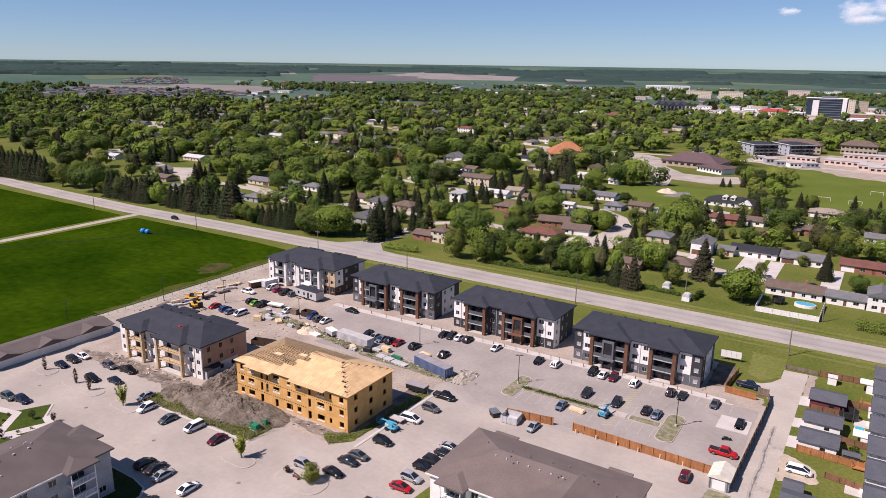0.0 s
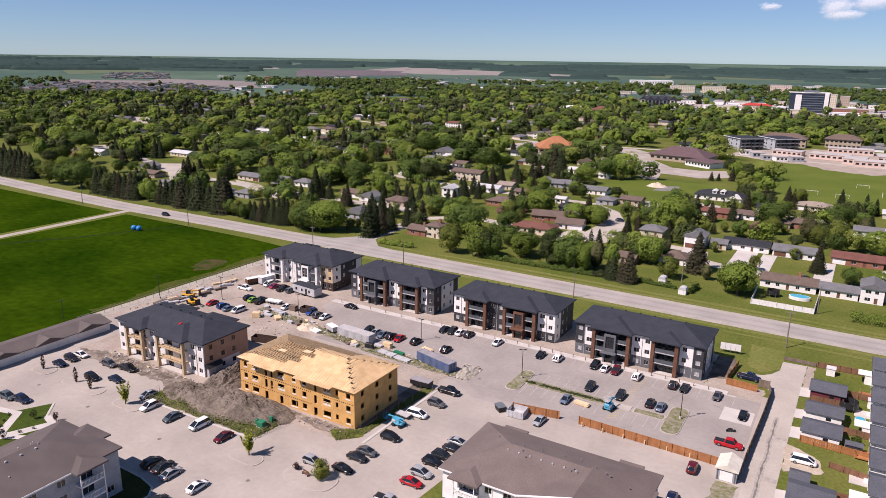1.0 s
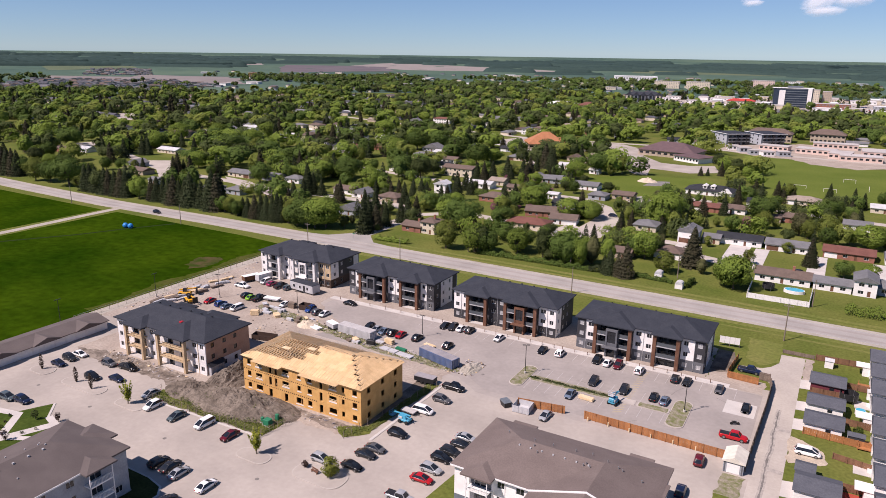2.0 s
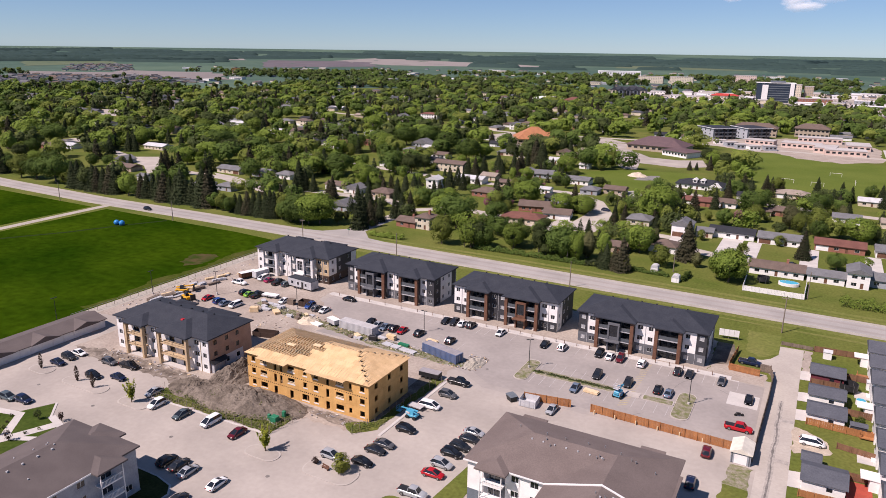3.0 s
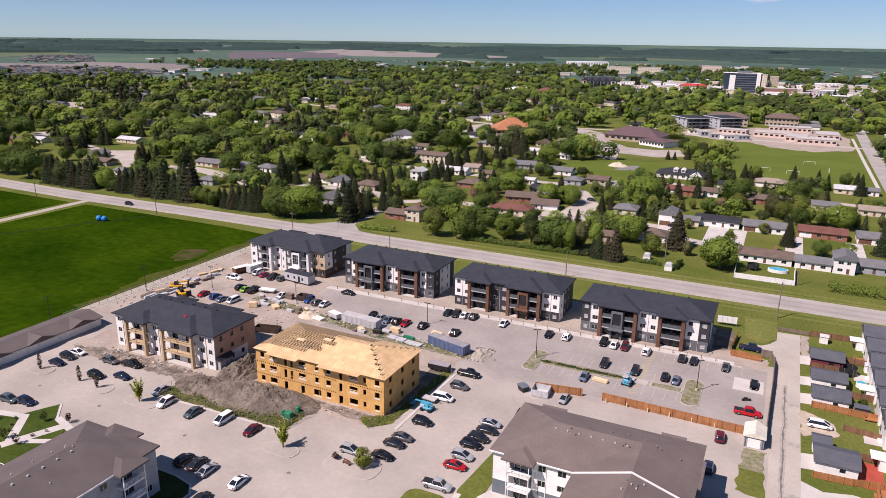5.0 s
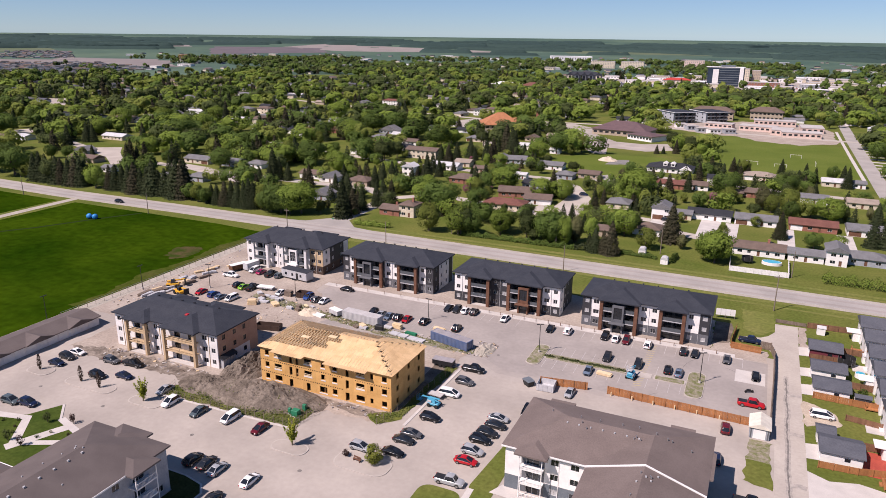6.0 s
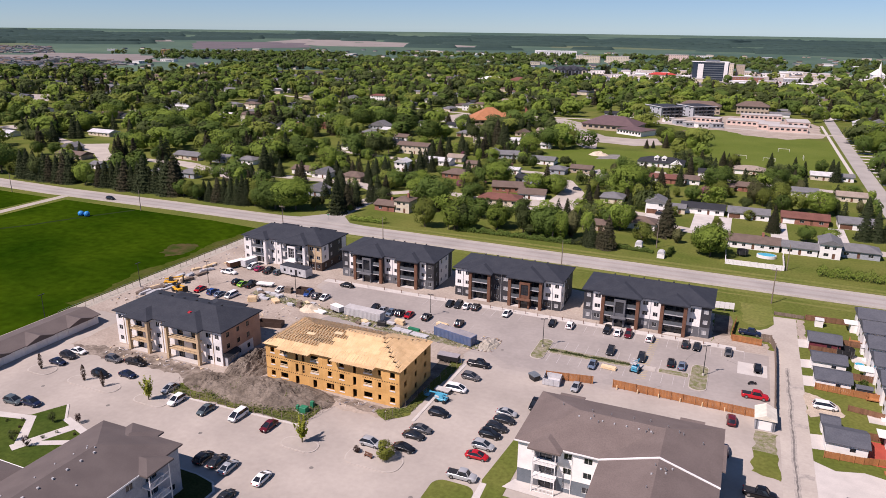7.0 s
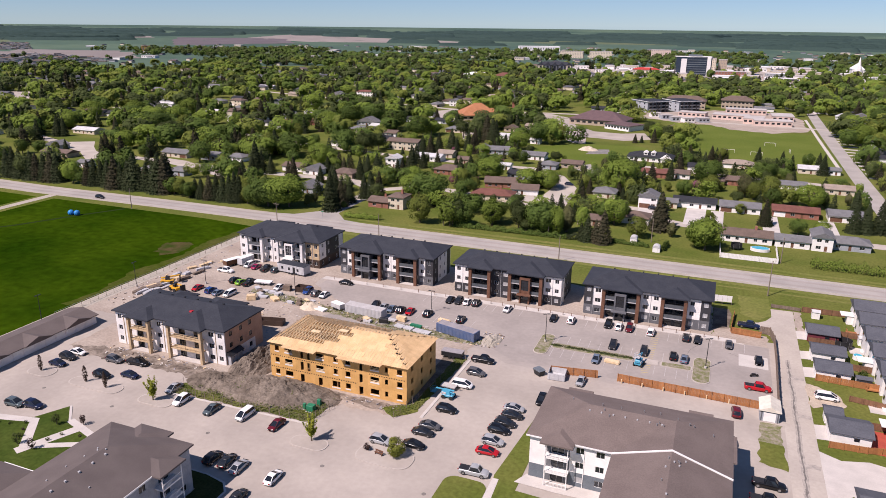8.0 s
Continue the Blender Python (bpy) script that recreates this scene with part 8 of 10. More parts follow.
house(-124.4, 214.2, 6.0, 5.6, "pale", "white", kind="gable", lite=True)
house(-269.4, 511.3, 8.3, 9.0, "grey", "white", kind="gable_y", storeys=2, lite=True)
house(-250.5, 546.4, 14.8, 9.0, "black", "tan", kind="gable", lite=True)
house(-43.1, 229.2, 14.8, 9.0, "red", "brick", kind="gable", garage="l", lite=True)
house(-9.5, 220.6, 6.4, 6.4, "brown", "tan", kind="hip", lite=True)
house(51.2, 277.6, 7.1, 7.1, "grey", "white", kind="gable", lite=True)
house(85.3, 440.0, 10.1, 9.0, "brown", "tan", kind="gable_y", lite=True)
house(94.1, 398.1, 10.3, 9.0, "grey", "white", kind="gable", garage="l", lite=True)
house(85.3, 334.4, 9.3, 9.0, "black", "white", kind="gable", garage="l", lite=True)
house(89.8, 565.8, 10.4, 9.0, "pale", "white", kind="gable_y", lite=True)

YARDS = [(hx, hy) for hx, hy, hr in HOUSES]          # open ground before these houses

# prototypes for the many houses farther off
_rng = random.Random(11)
PROTO = []
for i, (rf, wl, kd) in enumerate((("brown", "white", "gable"), ("grey", "cream", "hip"), ("grey", "white", "gable"), ("red", "brick", "hip"), ("black", "white", "hip"), ("pale", "white", "gable"), ("tan", "tan", "gable"), ("brown", "cream", "hip"), ("grey", "grey", "gable_y"), ("black", "grey", "gable"))):
    p = house(-240 - 30 * i, 300 + 9 * (i % 3), 13 + (i % 3) * 2.5, 9.5, rf, wl, _rng.uniform(-15, 15), kd, 1 + (i % 4 == 3), garage="l" if i % 2 else None, lite=True)
    PROTO.append(p)


def house_stuff(places):
    """Houses past counting, in one mesh."""
    verts, faces, mats = [], [], []
    for x, y, z, a, k in places:
        w, d, h = 6.0 + 0.6 * (k % 4), 4.6, 2.8 + 1.2 * (k % 3 == 2)
        c, s = math.cos(a), math.sin(a)

        def put(pts, fs, slot):
            o = len(verts)
            verts.extend((x + px * c - py * s, y + px * s + py * c, z + pz) for px, py, pz in pts)
            faces.extend(tuple(o + i for i in f) for f in fs)
            mats.extend([slot] * len(fs))
        put([(sx, sy, q) for q in (0, h) for sx, sy in ((-w, -d), (w, -d), (w, d), (-w, d))], [(0, 1, 5, 4), (1, 2, 6, 5), (2, 3, 7, 6), (3, 0, 4, 7)], k % 3)
        e, r = 0.5, 1.9
        put([(-w - e, -d - e, h - 0.1), (w + e, -d - e, h - 0.1), (w + e, d + e, h - 0.1), (-w - e, d + e, h - 0.1), (-w - e + (3.5 if k % 2 else 0), 0, h + r), (w + e - (3.5 if k % 2 else 0), 0, h + r)], [(0, 1, 5, 4), (1, 2, 5), (2, 3, 4, 5), (3, 0, 4)], 3 + (k * 7) % 5)
    me = bpy.data.meshes.new("far_houses")
    me.from_pydata(verts, [], faces)
    for m in (SIDING["tan"], SIDING["grey"], SIDING["cream"], SHINGLES["slate"], SHINGLES["brown"], SHINGLES["black"], SHINGLES["grey"], SHINGLES["slate"]):
        me.materials.append(m)
    me.polygons.foreach_set("material_index", mats)
    me.update()
    tagged(new("far_houses", me), "small pale houses with grey and brown roofs across the town", "houses", kind="stuff")


def scatter_houses():
    spots = []
    for gy in range(22):
        for gx in range(75):
            x = -1350 + 26 * gx + _rng.uniform(-4, 4)
            y = 268 + 37 * gy + _rng.uniform(-4, 4) + (gx % 2) * 6
            if not wedge(x, y, 1) or _rng.random() < 0.46 or math.hypot(x, y) > 1200 or (x > -210 and y < 330):
                continue
            if not open_ground(x, y, 9.0, 9.0):
                continue
            spots.append((x, y, _rng.choice((0, 0, 90, 180)) + _rng.uniform(-12, 12)))
            HOUSES.append((x, y, 8.0))
    spots.sort(key=lambda s: (s[0] - VIEW.x) ** 2 + (s[1] - VIEW.y) ** 2)
    for x, y, a in spots[:90]:
        copy_thing(_rng.choice(PROTO), pose(x, y, 0, 0, 0, a))
    rest = [(x, y, 0.0, radians(a), _rng.randrange(100)) for x, y, a in spots[90:]]
    # the newer suburb at the edge of the fields, almost without trees
    for gy in range(30):
        for gx in range(46):
            x, y = -1800 + 21 * gx + _rng.uniform(-3, 3), 560 + 27 * gy + _rng.uniform(-4, 4)
            if _rng.random() < 0.12 or not (inside(SUBURB, x, y)):
                continue
            rest.append((x, y, 0.0, radians(_rng.choice((0, 90)) + 40 + _rng.uniform(-6, 6)), _rng.randrange(100)))
            HOUSES.append((x, y, 8.0))
    for i in range(170):
        u, v = _rng.random(), _rng.random()
        x, y = -1960 + 120 * u - 430 * v, 1150 + 150 * u + 330 * v
        rest.append((x, y, rise(math.hypot(x, y)), radians(_rng.choice((0, 90)) + 40), _rng.randrange(100)))
    for i in range(260):
        a, r = radians(_rng.uniform(-48, 13)), _rng.uniform(1450, 2700)
        x, y = VIEW.x + r * math.sin(a), VIEW.y + r * math.cos(a)
        if not any(inside(p, x, y) for p in CLEAR):
            rest.append((x, y, rise(math.hypot(x, y)), radians(_rng.choice((0, 90))), _rng.randrange(100)))
    house_stuff(rest)


scatter_houses()


# ---- larger buildings of the town ----
def hall(name, x, y, w, d, h, wall, roof, label, category="building", rz=0.0, kind="flat", floors=1, bays=6, pitch=0.3):
    """A public building with rows of windows."""
    e = empty(name, pose(x, y, 0, 0, 0, rz), label, category)
    HOUSES.append((x, y, max(w, d) * 0.55))
    fh = h / floors
    lo, hi = (0.3, 0.7) if y > 850 else (0.2, 0.8)
    holes = [(w * (i + lo) / bays, w * (i + hi) / bays, fh * f + 0.36 * fh, fh * f + 0.76 * fh) for f in range(floors) for i in range(bays)]
    bm = wall_cells(bmesh.new(), w, 0, h, holes, d, 0.3)
    bmesh.ops.translate(bm, vec=(-w / 2, -d / 2, 0), verts=bm.verts[:])
    part("wall", bm, wall, e)
    if y > 850:
        for f in range(floors):
            part("window", boxes((-w / 2 + w * 0.2 / bays, w / 2 - w * 0.2 / bays, -d / 2 + 0.1, -d / 2 + 0.31, fh * f + 0.36 * fh, fh * f + 0.76 * fh)), M_FARPANE, e)
    else:
        for q in holes:
            shared("window", window_meshes(q[1] - q[0], q[3] - q[2], M_FRAME_W)[1], e, Matrix.Translation((-w / 2 + q[0], -d / 2, q[2])))
    if kind == "flat":
        part("roof", boxes((-w / 2 - 0.3, w / 2 + 0.3, -d / 2 - 0.3, d / 2 + 0.3, h, h + 0.5)), roof, e)
    else:
        part("roof", hip_faces(bmesh.new(), -w / 2 - 1, w / 2 + 1, -d / 2 - 1, d / 2 + 1, h + 0.3, pitch, 0.3), roof, e)
    return e


# far panes greyed so that the colour itself carries the haze
M_FARPANE = mat("hazy_window_band", (0.20, 0.205, 0.21), (0.15, 0.155, 0.165), 0.3, 2.0, 0.3, 0.0, spec=0.4)
M_ROOF_PURPLE = mat("plum_brown_shingles", (0.105, 0.068, 0.072), (0.125, 0.08, 0.082), 0.3, 2.0, 0.85, 0.2)
M_CREAM = SIDING["cream"]
M_FLATROOF = mat("pale_flat_roof", (0.46, 0.43, 0.41), (0.40, 0.37, 0.35), 0.05, 1.0, 0.9, 0.05)
M_PINKISH = mat("pinkish_stucco", (0.60, 0.46, 0.40), (0.55, 0.42, 0.36), 0.2, 2.0, 0.85, 0.05)
M_DARKGLASS = mat("tower_curtain_wall", (0.03, 0.045, 0.07), (0.04, 0.055, 0.08), 0.1, 1.0, 0.12, 0.0, spec=0.6)
hall("church", -108, 438, 46, 28, 4.5, SIDING["tan"], M_ROOF_PURPLE, "wide church with a plum-brown hipped roof", "church", -8, "hip", 1, 9, 0.42)
hall("church_hall", -85, 414, 24, 20, 4.0, M_WHITE, M_ROOF_PURPLE, "low white church hall with a plum-brown roof", "church", -30, "hip", 1, 8, 0.16)
hall("church", -215, 426, 33, 27, 4.0, SIDING["tan"], SHINGLES["orange"], "church with a broad orange roof", "church", 30, "hip", 1, 6, 0.64)
hall("church_hall", -207, 452, 22, 16, 4.0, SIDING["tan"], SHINGLES["orange"], "tan church hall with a low orange roof", "church", 30, "hip", 1, 5, 0.3)


def condominium(x, y, rz):
    """Three storeys: a pale end wall and a dark front of stacked balconies under a flat roof; x, y is its near corner."""
    W, D, H = 24.0, 27.0, 10.0
    e = empty("condominium", pose(x, y, 0, 0, 0, rz), "pale grey condominium with dark balconies and a flat black roof", "apartment building", "condominiums beside the school")
    HOUSES.append((x + 4, y + 18, 19))
    clad(e, "left", 0.25, D - 0.25, 0, H, M_PALEGREY, [(a, a + 1.6, 3.2 * f + 0.9, 3.2 * f + 2.4) for f in range(3) for a in (5.0, 12.5, 20.5)], M_BLACK, W=W, D=D)
    clad(e, "front", 0, W, 0, H, M_BLUEGREY, [(a, a + 2.6, 3.2 * f + 0.2, 3.2 * f + 2.4) for f in range(3) for a in (2.0, 6.5, 11.5, 16.0, 20.5)], M_BLACK)
    clad(e, "right", 0.25, D - 0.25, 0, H, M_PALEGREY, [], W=W, D=D)
    clad(e, "back", 0, W, 0, H, M_PALEGREY, [], W=W, D=D)
    for f in (1, 2):
        for a, b in ((1.5, 10.0), (11.0, 18.5), (19.3, 23.8)):
            s = part("balcony", boxes((a, b, -1.9, -0.02, 3.2 * f - 0.15, 3.2 * f + 0.1)), M_SLAB, e)
            part("railing", boxes((a, b, -1.9, -1.84, 3.2 * f + 0.15, 3.2 * f + 1.1)), M_RAIL_GLASS, s)
    for a in (10.1, 18.6):
        part("fin", boxes((a, a + 0.6, -2.0, -0.02, 0, H)), M_DARK, e)
    part("roof", boxes((-0.9, W + 0.9, -2.6, D + 0.6, H, H + 0.45)), M_SHINGLE_D, e)
    part("fascia", boxes((-0.94, -0.9, -2.6, D + 0.6, H + 0.1, H + 0.6), (-0.94, W + 0.94, -2.64, -2.6, H + 0.1, H + 0.6)), M_ALU, e)
    return e


M_PALEGREY = mat("pale_blue_grey_panels", (0.40, 0.42, 0.45), (0.35, 0.37, 0.40), 0.4, 3.0, 0.7, 0.03, fine=0.05)
condominium(-80.6, 539.9, 40)
condominium(-52.8, 558.1, 40)
hall("apartment_building", -50, 600, 40, 16, 8, SIDING["tan"], SHINGLES["brown"], "tan apartment building with brown gabled roofs", "apartment building", 0, "hip", 2, 10, 0.5)
hall("apartment_building", 0, 622, 30, 16, 8, SIDING["tan"], SHINGLES["brown"], "tan apartment building with brown gabled roofs", "apartment building", 0, "hip", 2, 8, 0.5)
for i, (x, y) in enumerate(((-70, 509), (-60, 499), (-50, 487), (-40, 483), (-28, 489))):
    hall("school_block", x, y, 9.5, 8, 3.6, SIDING["grey"] if i % 3 else M_WHITE, M_FLATROOF, "low grey portable classroom block", "school", 30 if i % 2 else 24, bays=3)
for x, y, w, d, h, a in ((-5, 522, 30, 15, 4.2, -8), (14, 505, 16, 22, 4.4, -6), (28, 493, 30, 15, 4.2, 4), (8, 574, 36, 13, 4.4, 3), (-38, 528, 24, 12, 4.0, -10), (38, 540, 18, 26, 4.0, 2)):
    hall("school_block", x, y, w, d, h, M_PINKISH, M_FLATROOF, "low pinkish school wing with a pale flat roof", "school", a, bays=max(4, int(w / 4)))
_e = empty("office_tower", pose(-72, 1140, 0, 0, 0, 10), "dark glass office tower with white slabs", "office building")
HOUSES.append((-72, 1140, 32))
part("wall", boxes((-29, 29, -12, 12, 0, 31)), M_DARKGLASS, _e)
for _i in range(8):
    part("spandrel", boxes((-12, 20, -12.5, -12, 3.4 + 3.7 * _i, 4.4 + 3.7 * _i)), M_BLUEGREY, _e)
part("slab", boxes((-21, -12, -13.5, -12, 4, 28)), M_WHITE, _e)
part("slab", boxes((21, 27, -13.5, -12, 0, 31)), M_WHITE, _e)
part("roof", boxes((-30, 29.5, -12.6, 12.4, 31, 31.6)), M_ALU, _e)
part("penthouse", boxes((-8, 14, -6, 6, 32, 34.5)), M_BLUEGREY, _e)
hall("apartment_block", -46, 1276, 17, 16, 24, M_CREAM, M_FLATROOF, "tall cream apartment block", "apartment building", 0, "flat", 8, 5)
hall("apartment_block", -26, 1292, 15, 16, 21, SIDING["tan"], M_FLATROOF, "tall tan apartment block", "apartment building", 0, "flat", 8, 5)
hall("shop", -14, 1126, 54, 22, 9, SIDING["brick"], M_FLATROOF, "brick commercial building with a flat roof", "shop", 4, "flat", 2, 12)
hall("shop", -150, 1150, 44, 20, 7, M_CREAM, mat("bright_red_roof", (0.5, 0.06, 0.045), None, 0.2, 2.0, 0.6, 0.05), "cream shop with a bright red roof", "shop", 0, "hip", 1, 8)
_e = hall("hotel", -300, 1090, 60, 20, 13, M_GREY, M_SHINGLE_D, "dark gabled hotel of four storeys", "hotel", 8, "hip", 4, 14, 0.5)
for _i in range(5):
    _x = -28 + 12.2 * _i
    _b = part("bay", boxes((_x, _x + 8, -12.5, -10, 0, 13.4)), (M_CREAM, M_BLUEGREY, M_GREY, M_BLUEGREY, M_CREAM)[_i], _e)
    part("gable_roof", gable_faces(bmesh.new(), _x - 0.8, _x + 8.8, -13.2, 0, 13.4, 0.95, "y"), M_SHINGLE_D, _e)
    part("pane", boxes((_x + 2, _x + 6, -12.56, -12.5, 2, 12)), M_GLASS, _b)
hall("apartment_block", -396, 1690, 60, 18, 17, M_CREAM, M_FLATROOF, "long cream apartment block of five storeys", "apartment building", 4, "flat", 5, 14)
hall("apartment_block", -325, 1712, 56, 18, 17, M_CREAM, M_FLATROOF, "long cream apartment block of five storeys", "apartment building", 4, "flat", 5, 14)
hall("apartment_block", -190, 1860, 50, 18, 20, M_PINKISH, M_FLATROOF, "pinkish apartment block far off", "apartment building", 0, "flat", 5, 10)
hall("arena", -600, 2150, 130, 60, 14, M_WHITE, M_ALU, "large white arena far across the town", "arena", 20, "flat", 1, 16)
hall("hall", -377, 900, 44, 22, 5, M_WHITE, M_ALU, "white hall among trees", "hall", 0, "hip", 1, 8, 0.3)
hall("hall", -330, 892, 34, 22, 5, SIDING["tan"], SHINGLES["red"], "hall with a red roof among trees", "hall", 0, "hip", 1, 8, 0.4)
hall("depot", -1490, 1366, 22, 18, 15, M_OSB, SHINGLES["orange"], "tall orange-tan barn at the field edge", "barn", 45, "flat", 1, 3)
hall("church", 195, 1275, 18, 34, 12, M_WHITE, M_ALU, "white church with a spire far off", "church", 0, "hip", 1, 4, 0.9)
_e = empty("church_spire", pose(195, 1258, 0), "slender white church spire", "spire")
part("spire", tube(boxes((-3, 3, -3, 3, 0, 18)), (0, 0, 18), (0, 0, 34), 3.2, 0.1, 6), M_WHITE, _e)
_r2 = random.Random(23)
SHOPS = [hall("shop", -250, 1040, 34, 18, 5, M_WHITE, M_FLATROOF, "low white commercial building downtown", "shop"), hall("shop", -200, 1060, 26, 20, 6, M_CREAM, M_FLATROOF, "low cream commercial building downtown", "shop"),
         hall("shop", -160, 1045, 30, 16, 5, SIDING["grey"], M_ALU, "low grey commercial building downtown", "shop"), hall("shop", 60, 1060, 40, 18, 5, M_WHITE, M_ALU, "long low white commercial building downtown", "shop")]
for i in range(130):
    x, y = _r2.uniform(-330, 330), _r2.uniform(1015, 1420)
    if (x > 150 or inside(DOWNTOWN, x, y)) and all((x - hx) ** 2 + (y - hy) ** 2 > (r + 10) ** 2 for hx, hy, r in HOUSES):
        copy_thing(_r2.choice(SHOPS), pose(x, y, 0, 0, 0, _r2.choice((0, 0, 90)) + 6))
        HOUSES.append((x, y, 17))
for i in range(60):
    a, r = radians(_r2.uniform(-50, 12)), _r2.uniform(1600, 2600)
    x, y = VIEW.x + r * math.sin(a), VIEW.y + r * math.cos(a)
    if not any(inside(p, x, y) for p in CLEAR):
        copy_thing(_r2.choice(SHOPS), pose(x, y, rise(math.hypot(x, y)), 0, 0, _r2.choice((0, 90)) + 10))



def far_cars(n, seed):
    """Cars standing about downtown, past counting."""
    rng = random.Random(seed)
    verts, faces, slots = [], [], []
    while len(slots) < n * 10:
        x, y = rng.uniform(-330, 140), rng.uniform(980, 1420)
        if not inside(DOWNTOWN, x, y) or not all((x - hx) ** 2 + (y - hy) ** 2 > hr * hr for hx, hy, hr in HOUSES[-120:]):
            continue
        a, k = rng.choice((0.1, 1.67)), rng.choice((0, 0, 1, 2, 2, 3, 4))
        for w, d, z0, z1, slot in ((2.2, 0.9, 0.3, 0.95, k), (1.2, 0.75, 0.95, 1.5, 5)):
            o = len(verts)
            verts.extend((x + px * math.cos(a) - py * math.sin(a), y + px * math.sin(a) + py * math.cos(a), z) for z in (z0, z1) for px, py in ((-w, -d), (w, -d), (w, d), (-w, d)))
            faces.extend(tuple(o + i for i in f) for f in ((0, 1, 5, 4), (1, 2, 6, 5), (2, 3, 7, 6), (3, 0, 4, 7), (4, 5, 6, 7)))
            slots.extend([slot] * 5)
    me = bpy.data.meshes.new("far_cars")
    me.from_pydata(verts, [], faces)
    for m in (PAINT["white"], PAINT["black"], PAINT["silver"], PAINT["blue"], PAINT["red"], M_GLASS):
        me.materials.append(m)
    me.polygons.foreach_set("material_index", slots)
    me.update()
    tagged(new("far_cars", me), "parked cars scattered over the downtown yards", "cars", kind="stuff")


far_cars(340, 5)

# ---- trees ----


def quads_mesh(name, centres, normals, sizes, material, rng):
    """Many small three-cornered leaf sheets, each at its own angle, as one mesh."""
    n = len(centres)
    nr = normals / (np.linalg.norm(normals, axis=1, keepdims=True) + 1e-9)
    ref = rng.normal(size=(n, 3))
    u = np.cross(nr, ref)
    u /= np.linalg.norm(u, axis=1, keepdims=True) + 1e-9
    v = np.cross(nr, u)
    s = sizes[:, None]
    jit = rng.uniform(0.7, 1.3, (3, n, 1))
    co = np.stack([centres + s * u * 0.62 * jit[0], centres + s * (v * 0.54 - u * 0.31) * jit[1], centres - s * (v * 0.54 + u * 0.31) * jit[2]], axis=1).reshape(-1, 3)
    me = bpy.data.meshes.new(name)
    me.vertices.add(3 * n)
    me.vertices.foreach_set("co", co.astype(np.float32).ravel())
    me.loops.add(3 * n)
    me.loops.foreach_set("vertex_index", np.arange(3 * n, dtype=np.int32))
    me.polygons.add(n)
    me.polygons.foreach_set("loop_start", np.arange(0, 3 * n, 3, dtype=np.int32))
    me.update(calc_edges=True)
    me.polygons.foreach_set("use_smooth", np.ones(n, dtype=bool))
    me.normals_split_custom_set_from_vertices(np.repeat(nr, 3, axis=0))
    me.materials.append(material)
    return me


def crown_points(rng, n, shape, lobes=26):
    """Leaf places and outward directions for a crown about ten metres high."""
    if shape == "conifer":
        t = 1 - np.sqrt(rng.uniform(0.0, 1.0, n))
        z = 0.6 + 9.2 * t
        tier = 0.82 + 0.18 * np.cos(z * 2 * math.pi / 0.85)
        r = (0.12 + 2.6 * (1 - t) ** 0.85) * tier * rng.uniform(0.6, 1.08, n)
        a = rng.uniform(0, 2 * math.pi, n)
        p = np.stack([r * np.cos(a), r * np.sin(a), z - 0.25 * r], 1)
        d = np.stack([np.cos(a), np.sin(a), 0.7 + 0 * a], 1)
        return p, d + rng.normal(size=(n, 3)) * 0.35
    if shape == "spray":
        k = rng.integers(0, 24, n)
        a, lean = k * 2.4 + 0.3 * (k % 3), 0.12 + 0.42 * (k % 7) / 6
        t = rng.uniform(0.12, 1.0, n)
        reach = (6.4 + 1.6 * np.cos(k * 1.7)) * t
        z0 = 1.2 + 0.08 * k
        dr = np.stack([np.sin(lean) * np.cos(a), np.sin(lean) * np.sin(a), np.cos(lean)], 1)
        p = dr * reach[:, None] + rng.normal(size=(n, 3)) * (0.42 * (1.15 - t))[:, None]
        p[:, 2] += z0
        return p, dr * 0.5 + np.array([0, 0, 0.5]) + rng.normal(size=(n, 3)) * 0.5
    if shape == "column":
        t, a = rng.uniform(0, 1, n), rng.uniform(0, 2 * math.pi, n)
        r = 1.5 * np.sin(math.pi * (0.12 + 0.8 * t)) * rng.uniform(0.5, 1.0, n)
        return np.stack([r * np.cos(a), r * np.sin(a), 0.8 + 9.2 * t], 1), np.stack([np.cos(a), np.sin(a), 0.3 + 0 * a], 1)
    rad = {"round": (4.4, 4.4, 4.5, 5.3), "tall": (3.0, 3.0, 4.7, 5.2), "wide": (5.6, 5.6, 4.3, 5.0), "shrub": (4.6, 4.6, 4.4, 4.4)}[shape]
    cen = rng.normal(size=(lobes, 3))
    cen /= np.linalg.norm(cen, axis=1, keepdims=True)
    cen *= rng.uniform(0.34, 0.7, (lobes, 1))
    lr = rng.uniform(0.30, 0.46, lobes)
    k = rng.integers(0, lobes, n)
    d = rng.normal(size=(n, 3))
    d /= np.linalg.norm(d, axis=1, keepdims=True)
    inward = (d * cen[k]).sum(1) < -0.1
    d[inward] *= -1
    p = cen[k] + d * (lr[k] * rng.uniform(0.7, 1.12, n))[:, None]
    p = p * np.array(rad[:3]) + np.array([0, 0, rad[3]])
    p[:, 2] = np.maximum(p[:, 2], rng.uniform(0.7, 1.6, n) if shape != "shrub" else 0.3)
    c = (p - np.array([0, 0, rad[3] - 1.0])) / np.array(rad[:3])
    return p, d * 0.52 + c * 1.0 + rng.normal(size=(n, 3)) * 0.24


